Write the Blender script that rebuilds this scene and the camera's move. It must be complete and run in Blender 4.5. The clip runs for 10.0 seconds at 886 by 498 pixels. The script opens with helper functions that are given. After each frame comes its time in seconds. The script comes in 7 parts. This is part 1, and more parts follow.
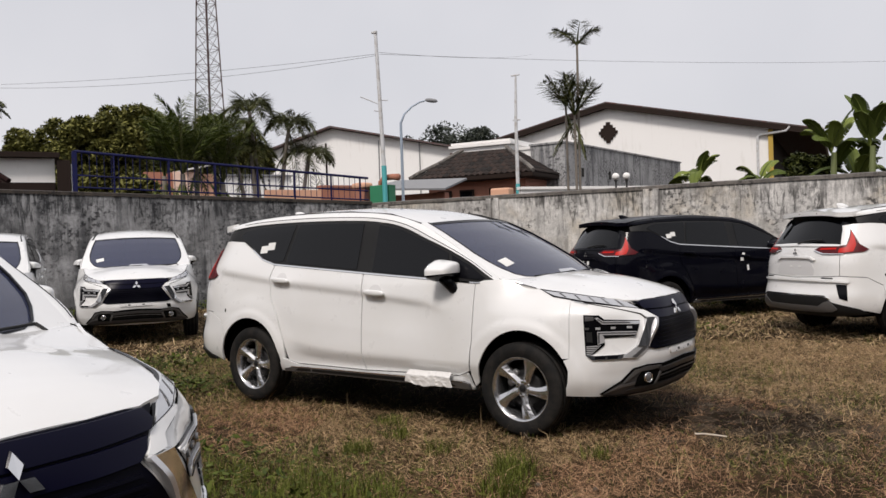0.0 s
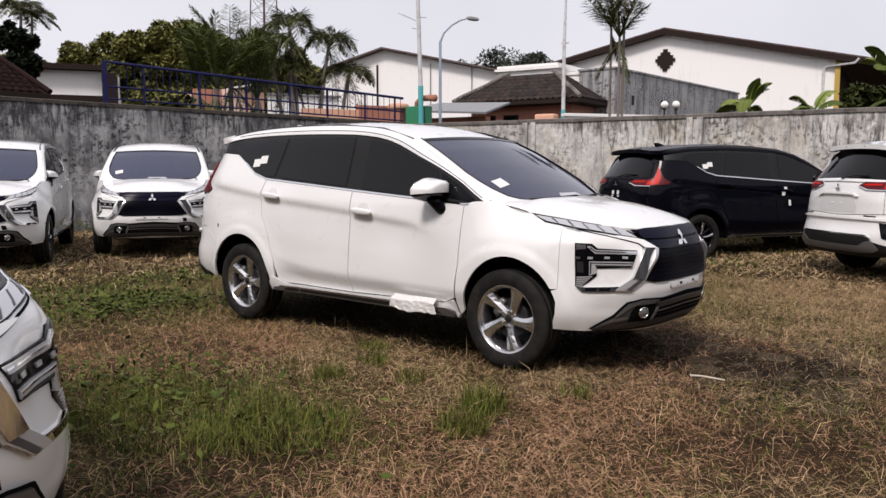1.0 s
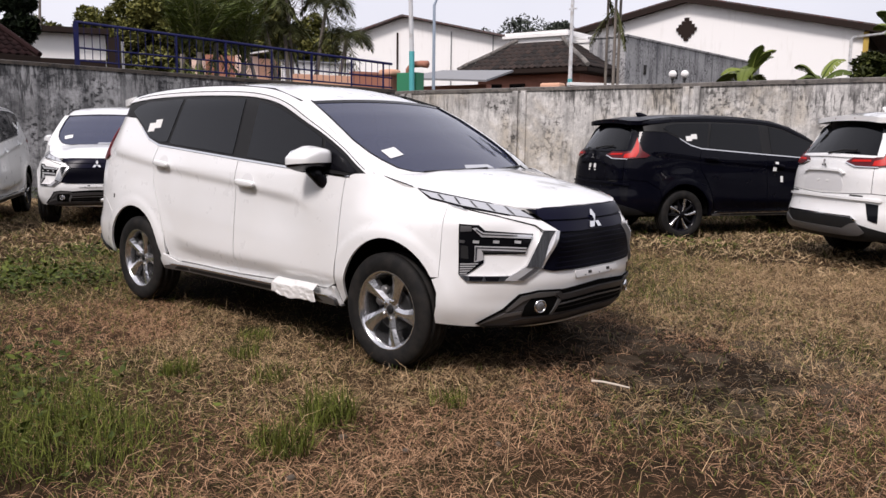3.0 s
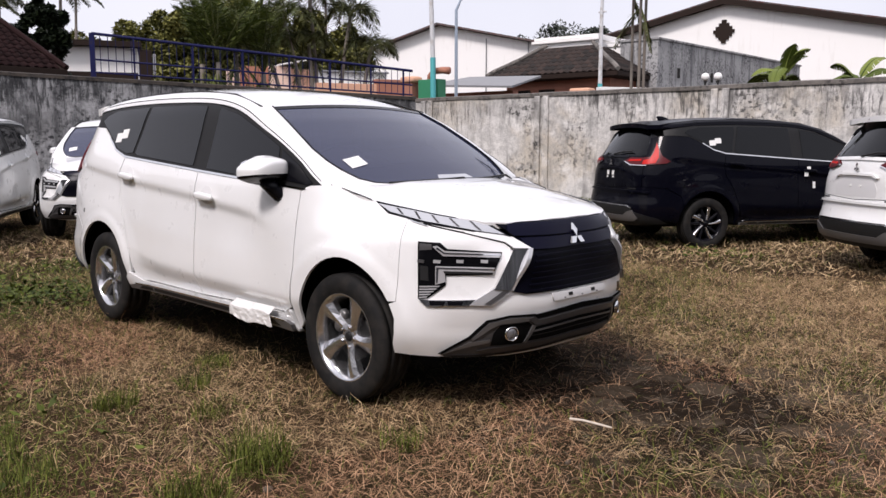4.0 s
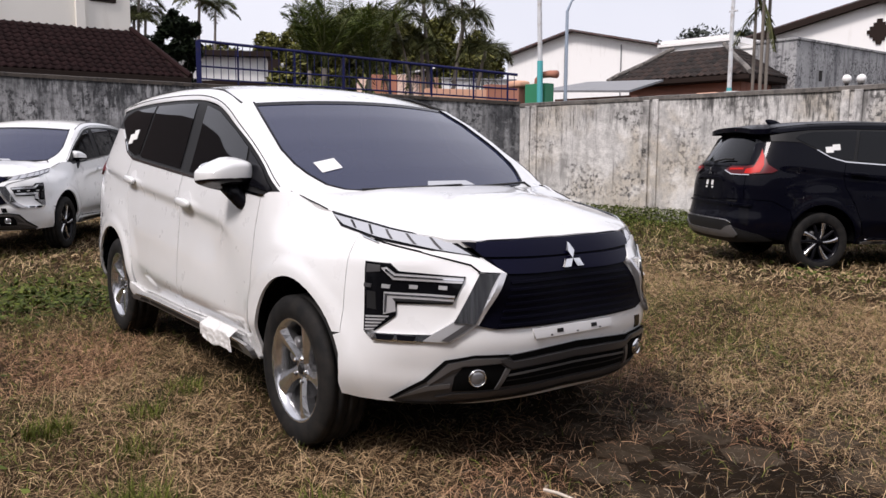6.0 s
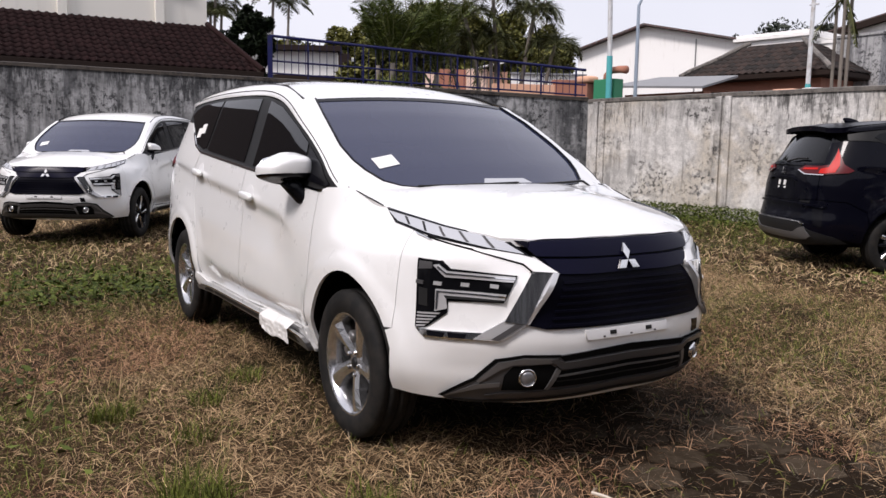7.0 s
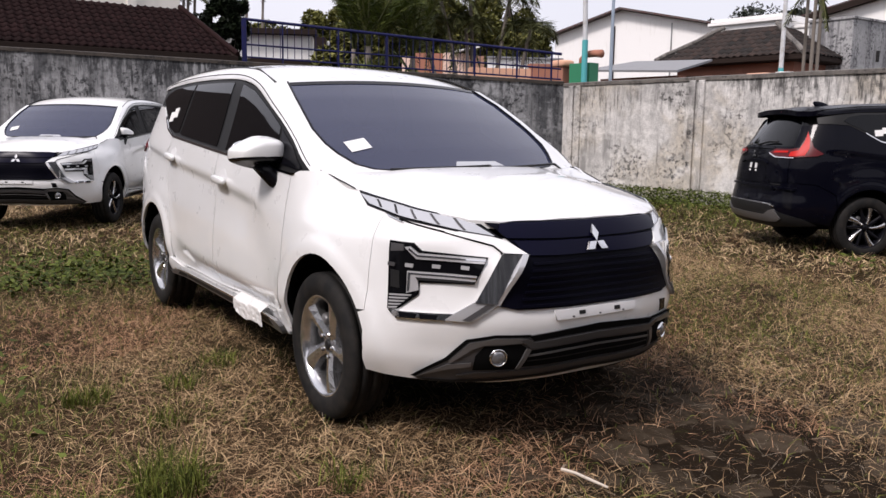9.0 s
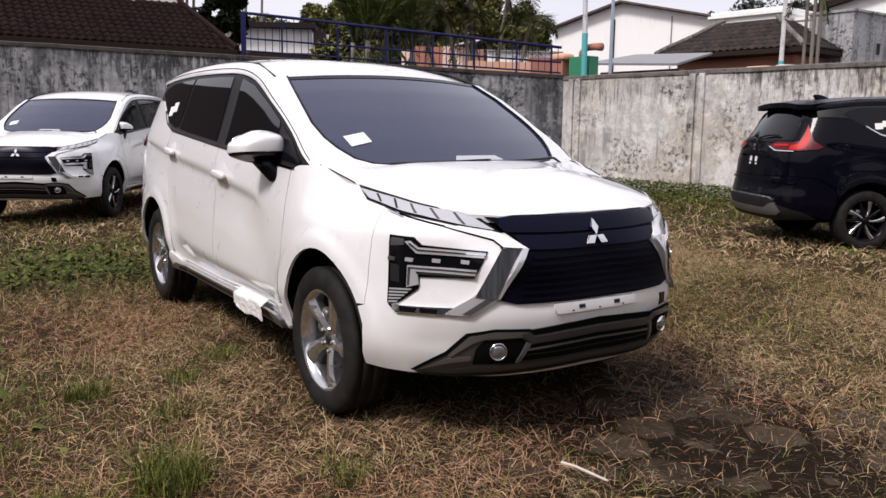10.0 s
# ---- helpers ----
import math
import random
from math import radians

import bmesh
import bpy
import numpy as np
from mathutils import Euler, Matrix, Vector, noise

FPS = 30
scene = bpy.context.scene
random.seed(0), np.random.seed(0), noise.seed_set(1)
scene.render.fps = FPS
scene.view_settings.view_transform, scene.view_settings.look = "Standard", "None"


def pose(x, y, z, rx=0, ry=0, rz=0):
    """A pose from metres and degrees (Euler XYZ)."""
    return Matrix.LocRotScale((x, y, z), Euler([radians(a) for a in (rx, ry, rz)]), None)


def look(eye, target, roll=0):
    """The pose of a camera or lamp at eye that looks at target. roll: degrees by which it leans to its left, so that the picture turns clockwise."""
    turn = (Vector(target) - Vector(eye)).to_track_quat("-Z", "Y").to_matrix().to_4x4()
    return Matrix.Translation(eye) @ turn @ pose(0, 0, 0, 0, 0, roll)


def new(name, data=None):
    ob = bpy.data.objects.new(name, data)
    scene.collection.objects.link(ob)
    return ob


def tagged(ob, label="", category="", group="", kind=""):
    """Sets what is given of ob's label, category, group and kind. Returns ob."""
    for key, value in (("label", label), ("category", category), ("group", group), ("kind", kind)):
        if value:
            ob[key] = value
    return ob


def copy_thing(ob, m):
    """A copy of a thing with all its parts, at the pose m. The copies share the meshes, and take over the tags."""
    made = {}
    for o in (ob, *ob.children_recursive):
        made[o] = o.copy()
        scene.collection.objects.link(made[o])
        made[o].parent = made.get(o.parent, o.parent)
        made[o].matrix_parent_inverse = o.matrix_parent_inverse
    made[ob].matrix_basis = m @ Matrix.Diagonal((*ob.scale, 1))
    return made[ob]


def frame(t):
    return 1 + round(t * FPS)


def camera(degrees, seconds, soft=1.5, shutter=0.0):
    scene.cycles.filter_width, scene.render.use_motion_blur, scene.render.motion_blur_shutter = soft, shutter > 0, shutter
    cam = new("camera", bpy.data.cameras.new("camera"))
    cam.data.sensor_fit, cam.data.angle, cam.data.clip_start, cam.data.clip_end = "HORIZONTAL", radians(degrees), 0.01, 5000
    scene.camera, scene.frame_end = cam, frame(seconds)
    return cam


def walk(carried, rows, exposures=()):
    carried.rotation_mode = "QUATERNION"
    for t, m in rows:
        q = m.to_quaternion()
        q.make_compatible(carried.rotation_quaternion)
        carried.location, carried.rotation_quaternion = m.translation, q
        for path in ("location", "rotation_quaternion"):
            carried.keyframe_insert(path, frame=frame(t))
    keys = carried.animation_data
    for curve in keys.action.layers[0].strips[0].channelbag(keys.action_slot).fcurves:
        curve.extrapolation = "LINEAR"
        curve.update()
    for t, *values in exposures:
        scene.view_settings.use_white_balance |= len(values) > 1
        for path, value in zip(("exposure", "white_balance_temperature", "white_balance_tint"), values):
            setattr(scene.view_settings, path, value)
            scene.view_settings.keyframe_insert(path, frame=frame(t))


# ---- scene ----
cam = camera(57.1, 10.0)
PATH = [
    (0, (4.319, -5.701, 1.393), (3.138, -4.087, 1.367), -1.9),
    (0.5, (4.357, -5.373, 1.345), (3.154, -3.775, 1.306), 2.8),
    (1, (4.423, -5.11, 1.316), (3.148, -3.583, 1.114), 0.0),
    (1.5, (4.521, -4.88, 1.304), (3.213, -3.385, 1.069), 1.3),
    (2, (4.545, -4.536, 1.293), (3.222, -3.047, 1.108), 1.4),
    (2.5, (4.57, -4.24, 1.295), (3.255, -2.753, 1.049), -0.1),
    (2.7, (4.589, -4.131, 1.296), (3.284, -2.64, 1.025), 0.3),
    (3.8, (4.65, -3.56, 1.316), (3.304, -2.104, 1.051), 1.4),
    (4, (4.575, -3.375, 1.297), (3.187, -1.958, 1.042), 0.0),
    (4.5, (4.55, -3.066, 1.287), (3.096, -1.712, 1.058), 1.7),
    (5, (4.583, -2.836, 1.287), (3.109, -1.503, 1.061), 1.2),
    (5.5, (4.535, -2.558, 1.286), (3.033, -1.255, 1.075), 0.1),
    (6, (4.539, -2.354, 1.265), (2.936, -1.182, 1.029), 0.3),
    (6.2, (4.541, -2.326, 1.271), (2.892, -1.221, 1.034), 0.7),
    (7.3, (4.584, -2.31, 1.278), (2.891, -1.275, 1.027), 0.9),
    (7.5, (4.594, -2.309, 1.277), (2.913, -1.257, 1.022), 0.9),
    (8, (4.604, -2.301, 1.276), (2.94, -1.225, 1.008), 0.9),
    (8.5, (4.61, -2.304, 1.276), (2.951, -1.224, 0.997), 0.8),
    (9, (4.612, -2.307, 1.273), (2.953, -1.227, 0.986), 0.8),
    (9.5, (4.614, -2.304, 1.272), (2.956, -1.226, 0.978), 0.8),
    (10, (4.614, -2.308, 1.275), (2.957, -1.229, 0.973), 0.7),
]
walk(cam, [(t, look(eye, target, roll)) for t, eye, target, roll in PATH],
     [(0, -.33, 6550, 14), (.6, -.26, 6500, 16), (1.2, -.12, 6450, 17), (2.5, -.06, 6400, 18), (4, .01, 6300, 19), (6, -.02, 6300, 18), (10, -.01, 6350, 19)])

# ---- light ----
world = bpy.data.worlds.new("world")
scene.world = world
world.use_nodes = True
wt = world.node_tree
sky = wt.nodes.new("ShaderNodeTexSky")
sky.sky_type, sky.sun_disc = "NISHITA", False
SUN_FROM = Vector((0.26, -1.0, 1.22)).normalized()
sky.sun_elevation = math.asin(SUN_FROM.z)
sky.sun_rotation = math.atan2(SUN_FROM.x, SUN_FROM.y)
sky.air_density, sky.dust_density, sky.ozone_density = 1.0, 5.0, 1.0
haze = wt.nodes.new("ShaderNodeMix")
haze.data_type = "RGBA"
haze.inputs[0].default_value = 0.88
cloud = wt.nodes.new("ShaderNodeTexNoise")
cloud.inputs["Scale"].default_value, cloud.inputs["Detail"].default_value = 2.2, 4.0
wt.links.new(wt.nodes.new("ShaderNodeTexCoord").outputs["Generated"], cloud.inputs[0])
tone = wt.nodes.new("ShaderNodeValToRGB")
tone.color_ramp.elements[0].position, tone.color_ramp.elements[0].color = 0.35, (8.05, 8.28, 8.62, 1)
tone.color_ramp.elements[1].position, tone.color_ramp.elements[1].color = 0.65, (9.1, 9.25, 9.5, 1)
wt.links.new(cloud.outputs["Fac"], tone.inputs[0])
wt.links.new(tone.outputs[0], haze.inputs[7])
wt.links.new(sky.outputs[0], haze.inputs[6])
wt.links.new(haze.outputs[2], wt.nodes["Background"].inputs[0])
wt.nodes["Background"].inputs[1].default_value = 0.11
sun = new("sun", bpy.data.lights.new("sun", "SUN"))
sun.data.energy, sun.data.angle, sun.data.color = 3.05, radians(12.0), (1.0, 0.945, 0.87)
sun.matrix_world = look(SUN_FROM * 50, (0, 0, 0))

# ---- materials ----
def mat(name, colour=(0.5, 0.5, 0.5), rough=0.6, metal=0.0, **more):
    m = bpy.data.materials.new(name)
    m.use_nodes = True
    b = m.node_tree.nodes["Principled BSDF"]
    b.inputs["Base Color"].default_value = (*colour, 1)
    b.inputs["Roughness"].default_value = rough
    b.inputs["Metallic"].default_value = metal
    for key, value in more.items():
        b.inputs[key.replace("_", " ")].default_value = value
    return m


def link(m, a, b):
    m.node_tree.links.new(a, b)


def noise_tex(m, scale, detail=4.0, rough=0.55, stretch=None):
    geo = m.node_tree.nodes.new("ShaderNodeTexCoord")
    n = m.node_tree.nodes.new("ShaderNodeTexNoise")
    n.inputs["Scale"].default_value, n.inputs["Detail"].default_value, n.inputs["Roughness"].default_value = scale, detail, rough
    if stretch:
        mp = m.node_tree.nodes.new("ShaderNodeMapping")
        mp.inputs["Scale"].default_value = stretch
        link(m, geo.outputs["Object"], mp.inputs[0])
        link(m, mp.outputs[0], n.inputs[0])
    else:
        link(m, geo.outputs["Object"], n.inputs[0])
    return n.outputs["Fac"]


def ramp(m, fac, stops):
    r = m.node_tree.nodes.new("ShaderNodeValToRGB")
    e = r.color_ramp.elements
    while len(e) < len(stops):
        e.new(0.5)
    for k, (at, c) in enumerate(stops):
        e[k].position = at
        e[k].color = (*c, 1) if len(c) == 3 else c
    link(m, fac, r.inputs[0])
    return r.outputs[0]


def grey(v):
    return (v, v, v)


def mix(m, fac, a, b, how="MIX"):
    n = m.node_tree.nodes.new("ShaderNodeMix")
    n.data_type, n.blend_type = "RGBA", how
    for slot, v in ((0, fac), (6, a), (7, b)):
        if hasattr(v, "is_linked"):
            link(m, v, n.inputs[slot])
        elif slot == 0:
            n.inputs[0].default_value = v
        else:
            n.inputs[slot].default_value = (*v, 1)
    return n.outputs[2]


def base(m, sock):
    link(m, sock, m.node_tree.nodes["Principled BSDF"].inputs["Base Color"])
    return m


def bump(m, height, strength=0.3, dist=0.01):
    n = m.node_tree.nodes.new("ShaderNodeBump")
    n.inputs["Strength"].default_value, n.inputs["Distance"].default_value = strength, dist
    link(m, height, n.inputs["Height"])
    link(m, n.outputs[0], m.node_tree.nodes["Principled BSDF"].inputs["Normal"])
    return m


def rough_from(m, fac, lo, hi):
    link(m, ramp(m, fac, [(0.3, grey(lo)), (0.7, grey(hi))]), m.node_tree.nodes["Principled BSDF"].inputs["Roughness"])
    return m


def island(m):
    return m.node_tree.nodes.new("ShaderNodeNewGeometry").outputs["Random Per Island"]


def paint(name, colour, dusty):
    m = mat(name, colour, 0.32, 0.0, Coat_Weight=1.0 if colour[0] > .1 else .22, Coat_Roughness=0.03, Specular_IOR_Level=0.5 if colour[0] > .1 else .04)
    dust = noise_tex(m, 2.2, 6)
    base(m, mix(m, ramp(m, dust, [(0.45, grey(0.0)), (0.8, grey(1.0))]), colour, dusty))
    rough_from(m, noise_tex(m, 9, 5), 0.25, 0.42)
    return m


WHITE_PAINT = paint("white_pearl_paint", (0.80, 0.805, 0.80), (0.765, 0.765, 0.75))
DARK_PAINT = paint("deep_blue_black_paint", (0.0014, 0.0015, 0.0045), (0.0025, 0.0025, 0.0055))
GAP_BLACK = mat("shut_line_black", (0.005, 0.005, 0.005), 0.9, 0.0, Specular_IOR_Level=0.05)
GLASS = mat("tinted_glass", (0.004, 0.0045, 0.006), 0.02, 0.0, IOR=1.35, Transmission_Weight=0.35)
WIND_GLASS = mat("windscreen_glass", (0.042, 0.050, 0.105), 0.03, 0.0, IOR=1.58, Transmission_Weight=0.35)
LENS = mat("clear_lamp_lens", (0.58, 0.59, 0.61), 0.16, 0.5, Coat_Weight=0.6)
LENS_DARK = mat("smoked_lamp_lens", (0.004, 0.004, 0.005), 0.12, 0.0, Specular_IOR_Level=.12)
RED_LENS = mat("red_lamp_lens", (0.50, 0.010, 0.006), 0.4, 0.0, Specular_IOR_Level=0.2)
DARK_RED = mat("dark_red_lamp_lens", (0.085, 0.005, 0.008), 0.35, 0.0, Specular_IOR_Level=0.25)
FOG_LENS = mat("fog_lamp_lens", (0.22, 0.22, 0.23), 0.15, 0.6, Coat_Weight=0.5)
SATIN = mat("satin_chrome", (0.62, 0.62, 0.63), 0.24, 0.55)
CHROME = mat("chrome", (0.78, 0.78, 0.78), 0.09, 1.0)
ALLOY = mat("bright_alloy", (0.66, 0.66, 0.67), 0.20, 0.95)
bump(ALLOY, noise_tex(ALLOY, 300, 2), 0.05, 0.001)
GLOSS_BLACK = mat("gloss_black_plastic", (0.005, 0.005, 0.007), 0.2, 0.0, Specular_IOR_Level=0.16)
NAVY_BLACK = mat("navy_black_plastic", (0.003, 0.003, 0.014), 0.28, 0.0, Specular_IOR_Level=0.10)
GRILLE_BLACK = mat("grille_black", (0.002, 0.002, 0.006), 0.5, 0.0, Specular_IOR_Level=0.06)
TRIM = mat("matt_black_plastic", (0.010, 0.010, 0.0105), 0.55, 0.0, Specular_IOR_Level=0.3)
bump(TRIM, noise_tex(TRIM, 400, 2), 0.15, 0.001)
BAR_SILVER = mat("silvered_reflector", (0.50, 0.50, 0.51), 0.28, 0.35)
SILVER_TRIM = mat("grey_painted_trim", (0.17, 0.168, 0.17), 0.34, 0.5)
GREY_PLASTIC = mat("grey_lower_plastic", (0.070, 0.068, 0.070), 0.36, 0.25, Specular_IOR_Level=0.5)
RUBBER = mat("tyre_rubber", (0.022, 0.021, 0.020), 0.75, 0.0, Specular_IOR_Level=0.2)
base(RUBBER, mix(RUBBER, ramp(RUBBER, noise_tex(RUBBER, 14, 5), [(0.4, grey(0)), (0.75, grey(1))]), (0.010, 0.010, 0.010), (0.026, 0.023, 0.020)))
PAPER = mat("white_paper", (0.78, 0.78, 0.76), 0.7)
CABIN = mat("dark_cabin_cloth", (0.02, 0.02, 0.022), 0.9)
SHEET = mat("white_plastic_sheet", (0.72, 0.71, 0.69), 0.35)
bump(SHEET, noise_tex(SHEET, 30, 5), 0.4, 0.01)


# ---- mesh helpers ----
def mesh_of(name, verts, faces, material, smooth=True, mats=None):
    me = bpy.data.meshes.new(name)
    me.from_pydata([tuple(v) for v in verts], [], faces)
    me.materials.append(material)
    if smooth:
        me.polygons.foreach_set("use_smooth", [True] * len(me.polygons))
    me.update()
    return me


def piece(name, me, parent=None, label="", m=None):
    ob = new(name, me)
    if parent:
        ob.parent = parent
    if m is not None:
        ob.matrix_basis = m
    if label:
        tagged(ob, label)
    return ob


def bm_mesh(name, bm, material, smooth=False):
    me = bpy.data.meshes.new(name)
    bmesh.ops.recalc_face_normals(bm, faces=bm.faces)
    bm.to_mesh(me)
    bm.free()
    me.materials.append(material)
    if smooth:
        me.polygons.foreach_set("use_smooth", [True] * len(me.polygons))
    return me


def part(name, bm, material, parent, label="", smooth=False, m=None):
    return piece(name, bm_mesh(name, bm, material, smooth), parent, label, m)


def add_box(bm, cx, cy, cz, sx, sy, sz, bevel=0.0, m=None):
    r = bmesh.ops.create_cube(bm, size=1.0)
    t = Matrix.Translation((cx, cy, cz)) @ Matrix.Diagonal((sx, sy, sz, 1))
    bmesh.ops.transform(bm, matrix=t if m is None else m @ t, verts=r["verts"])
    if bevel:
        es = list({e for v in r["verts"] for e in v.link_edges})
        bmesh.ops.bevel(bm, geom=es, offset=bevel, segments=2, affect="EDGES", profile=0.5)


def add_tube(bm, pts, radii, sides=8, caps=True):
    pts = [Vector(p) for p in pts]
    if not hasattr(radii, "__len__"):
        radii = [radii] * len(pts)
    rings = []
    ref = None
    for k, p in enumerate(pts):
        d = (pts[min(k + 1, len(pts) - 1)] - pts[max(k - 1, 0)]).normalized()
        if ref is None:
            ref = d.orthogonal().normalized()
        ref = (ref - d * ref.dot(d)).normalized()
        side = d.cross(ref)
        rings.append([bm.verts.new(p + radii[k] * (math.cos(a) * ref + math.sin(a) * side)) for a in (2 * math.pi * j / sides for j in range(sides))])
    for a, b in zip(rings, rings[1:]):
        for j in range(sides):
            bm.faces.new((a[j], a[(j + 1) % sides], b[(j + 1) % sides], b[j]))
    if caps:
        bm.faces.new(rings[0][::-1])
        bm.faces.new(rings[-1])


def lathe(bm, prof, steps=48, axis="y"):
    """Turn a profile of (radius, along) round the axis."""
    rings = []
    for r, h in prof:
        ring = []
        for j in range(steps):
            a = 2 * math.pi * j / steps
            c, s = r * math.cos(a), r * math.sin(a)
            ring.append(bm.verts.new((c, h, s) if axis == "y" else (c, s, h)))
        rings.append(ring)
    for a, b in zip(rings, rings[1:]):
        for j in range(steps):
            bm.faces.new((a[j], a[(j + 1) % steps], b[(j + 1) % steps], b[j]))
    return rings

# ---- the car: one body shape, in metres; x ahead, y to its left, wheels at x = +-1.3875 ----
PLAN = [(2.25, 0), (2.238, .25), (2.17, .48), (2.04, .657), (1.88, .77), (1.65, .835), (1.39, .862), (0.9, .872), (0.3, .876), (-.4, .876),
        (-1.0, .874), (-1.4, .868), (-1.8, .853), (-2.08, .81), (-2.26, .69), (-2.35, .42), (-2.38, 0)]
LEVEL = [.24, .30, .36, .42, .48, .56, .65, .75, .85, .92, .98, 1.05, 1.12, 1.2, 1.3, 1.4, 1.5, 1.56, 1.6, 1.64]
AXLE, HUB_Z = 1.3875, 0.325


def spline(p, n=24):
    q = [np.array(p[1]) * (1, -1)] + [np.array(a, float) for a in p] + [np.array(p[-2]) * (1, -1)]
    res = []
    for i in range(1, len(q) - 2):
        a, b, c, d = q[i - 1:i + 3]
        for k in range(n):
            t = k / n
            res.append(.5 * (2 * b + (c - a) * t + (2 * a - 5 * b + 4 * c - d) * t * t + (3 * b - a - 3 * c + d) * t ** 3))
    return np.array(res + [q[-2]])


RIM = spline(PLAN)
ARC = np.concatenate([[0], np.cumsum(np.linalg.norm(np.diff(RIM, axis=0), axis=1))])
TAN = np.gradient(RIM, ARC, axis=0)
TAN /= np.linalg.norm(TAN, axis=1)[:, None]
NOR = np.stack([TAN[:, 1], -TAN[:, 0]], 1)
NOR *= np.sign((NOR * RIM).sum(1))[:, None]
WIDEST = int(np.argmax(RIM[:, 1]))
END = float(ARC[-1])


def ux(x):
    return float(np.interp(-x, -RIM[:, 0], ARC))


def uy(y):
    return float(np.interp(abs(y), RIM[:WIDEST, 1], ARC[:WIDEST]))


def ur(y):
    return float(np.interp(-y, -RIM[WIDEST:, 1], ARC[WIDEST:]))


INSETS = [
    (0.0, [.12, .075, .030, .010, .003, 0, .03, .045, .074, .104, .16, .20, .28, .36, .46, .56, .66, .72, .76, .8]),
    (uy(.48), [.12, .07, .022, .008, .003, .002, .016, .010, .068, .110, .185, .24, .32, .40, .48, .56, .66, .72, .76, .8]),
    (uy(.64), [.09, .055, .022, .008, .006, .010, .030, .045, .052, .100, .175, .235, .31, .38, .45, .51, .59, .64, .69, .74]),
    (ux(1.87), [.07, .046, .024, .008, .006, .010, .018, .022, .030, .076, .15, .22, .29, .35, .4, .45, .5, .55, .6, .65]),
    (ux(1.5), [.03, .012, .006, .003, 0, 0, 0, .005, .025, .065, .12, .17, .22, .27, .3, .33, .36, .4, .44, .5]),
    (ux(1.05), [.06, .035, .022, .012, .004, .002, 0, 0, .006, .016, .028, .042, .06, .085, .115, .145, .18, .205, .235, .285]),
    (ux(.3), [.075, .045, .028, .016, 0, .002, .009, .014, .013, .012, .02, .034, .054, .08, .112, .142, .172, .198, .228, .278]),
    (ux(-1.0), [.075, .045, .028, .016, .002, .002, .008, .012, .012, .012, .018, .026, .048, .075, .108, .14, .17, .196, .226, .276]),
    (ux(-1.7), [.09, .05, .03, .015, .006, 0, 0, .002, .006, .01, .014, .02, .034, .055, .095, .135, .17, .198, .228, .278]),
    (ur(.69), [.16, .08, .03, .01, 0, 0, .026, .04, .046, .05, .06, .078, .105, .15, .215, .285, .36, .40, .44, .48]),
    (END, [.16, .08, .03, .01, 0, 0, .045, .06, .064, .068, .074, .084, .10, .13, .19, .255, .32, .36, .40, .44]),
]
STATION = [a for a, _ in INSETS]
DEPTHS = np.array([d for _, d in INSETS])
CREASE_X = [-2.0, -1.75, -.96, -.08, .28, .60, .78]
CREASE_Z = [1.17, 1.15, 1.06, .99, .95, .92, .86]


def ease(a, b, x):
    t = min(1.0, max(0.0, (x - a) / (b - a)))
    return t * t * (3 - 2 * t)


def inset(u, z, x):
    j = min(max(int(np.searchsorted(STATION, u)) - 1, 0), len(STATION) - 2)
    t = ease(STATION[j], STATION[j + 1], u)
    row = DEPTHS[j] * (1 - t) + DEPTHS[j + 1] * t
    d = float(.5 * np.interp(z, LEVEL, row) + .25 * np.interp(z - .03, LEVEL, row) + .25 * np.interp(z + .03, LEVEL, row))
    if -2.0 < x < .85:
        k = float(np.interp(x, CREASE_X, CREASE_Z)) - z
        if k > -.01:
            d += .021 * ease(.85, .4, x) * ease(-2.0, -1.7, x) * ease(-.01, .05, k) * (1 - ease(.05, .32, k))
    if -1.1 < x < 1.2:
        k = float(np.interp(x, [-1.0, -.8, -.5, -.05, .95], [.64, .55, .51, .49, .475])) - z
        d += .026 * min(1, max(0, k / .10)) * ease(-1.05, -.6, x) * ease(1.2, 1.02, x)
    if x > 1.5:
        d += .020 * min(1, max(0, (.535 - z) / .10)) * ease(1.80, 2.05, x)
    for xa in (AXLE, -AXLE):
        r = math.hypot(x - xa, z - .335)
        d -= (.013 * (1 - ease(.435, .495, r)) + .012 * (1 - ease(.47, .64, r))) * ease(.2, .4, z)
    return d


def skin(u, z, lift=0.0):
    """A point of the car's outside: u runs round the car from the middle of its nose (left side positive), z is the height."""
    a = abs(u)
    if a > END:
        a = END
    x, y = np.interp(a, ARC, RIM[:, 0]), np.interp(a, ARC, RIM[:, 1])
    d = lift - inset(a, z, float(x))
    return (float(x + np.interp(a, ARC, NOR[:, 0]) * d), float((y + np.interp(a, ARC, NOR[:, 1]) * d) * (1 if u >= 0 else -1)), z)


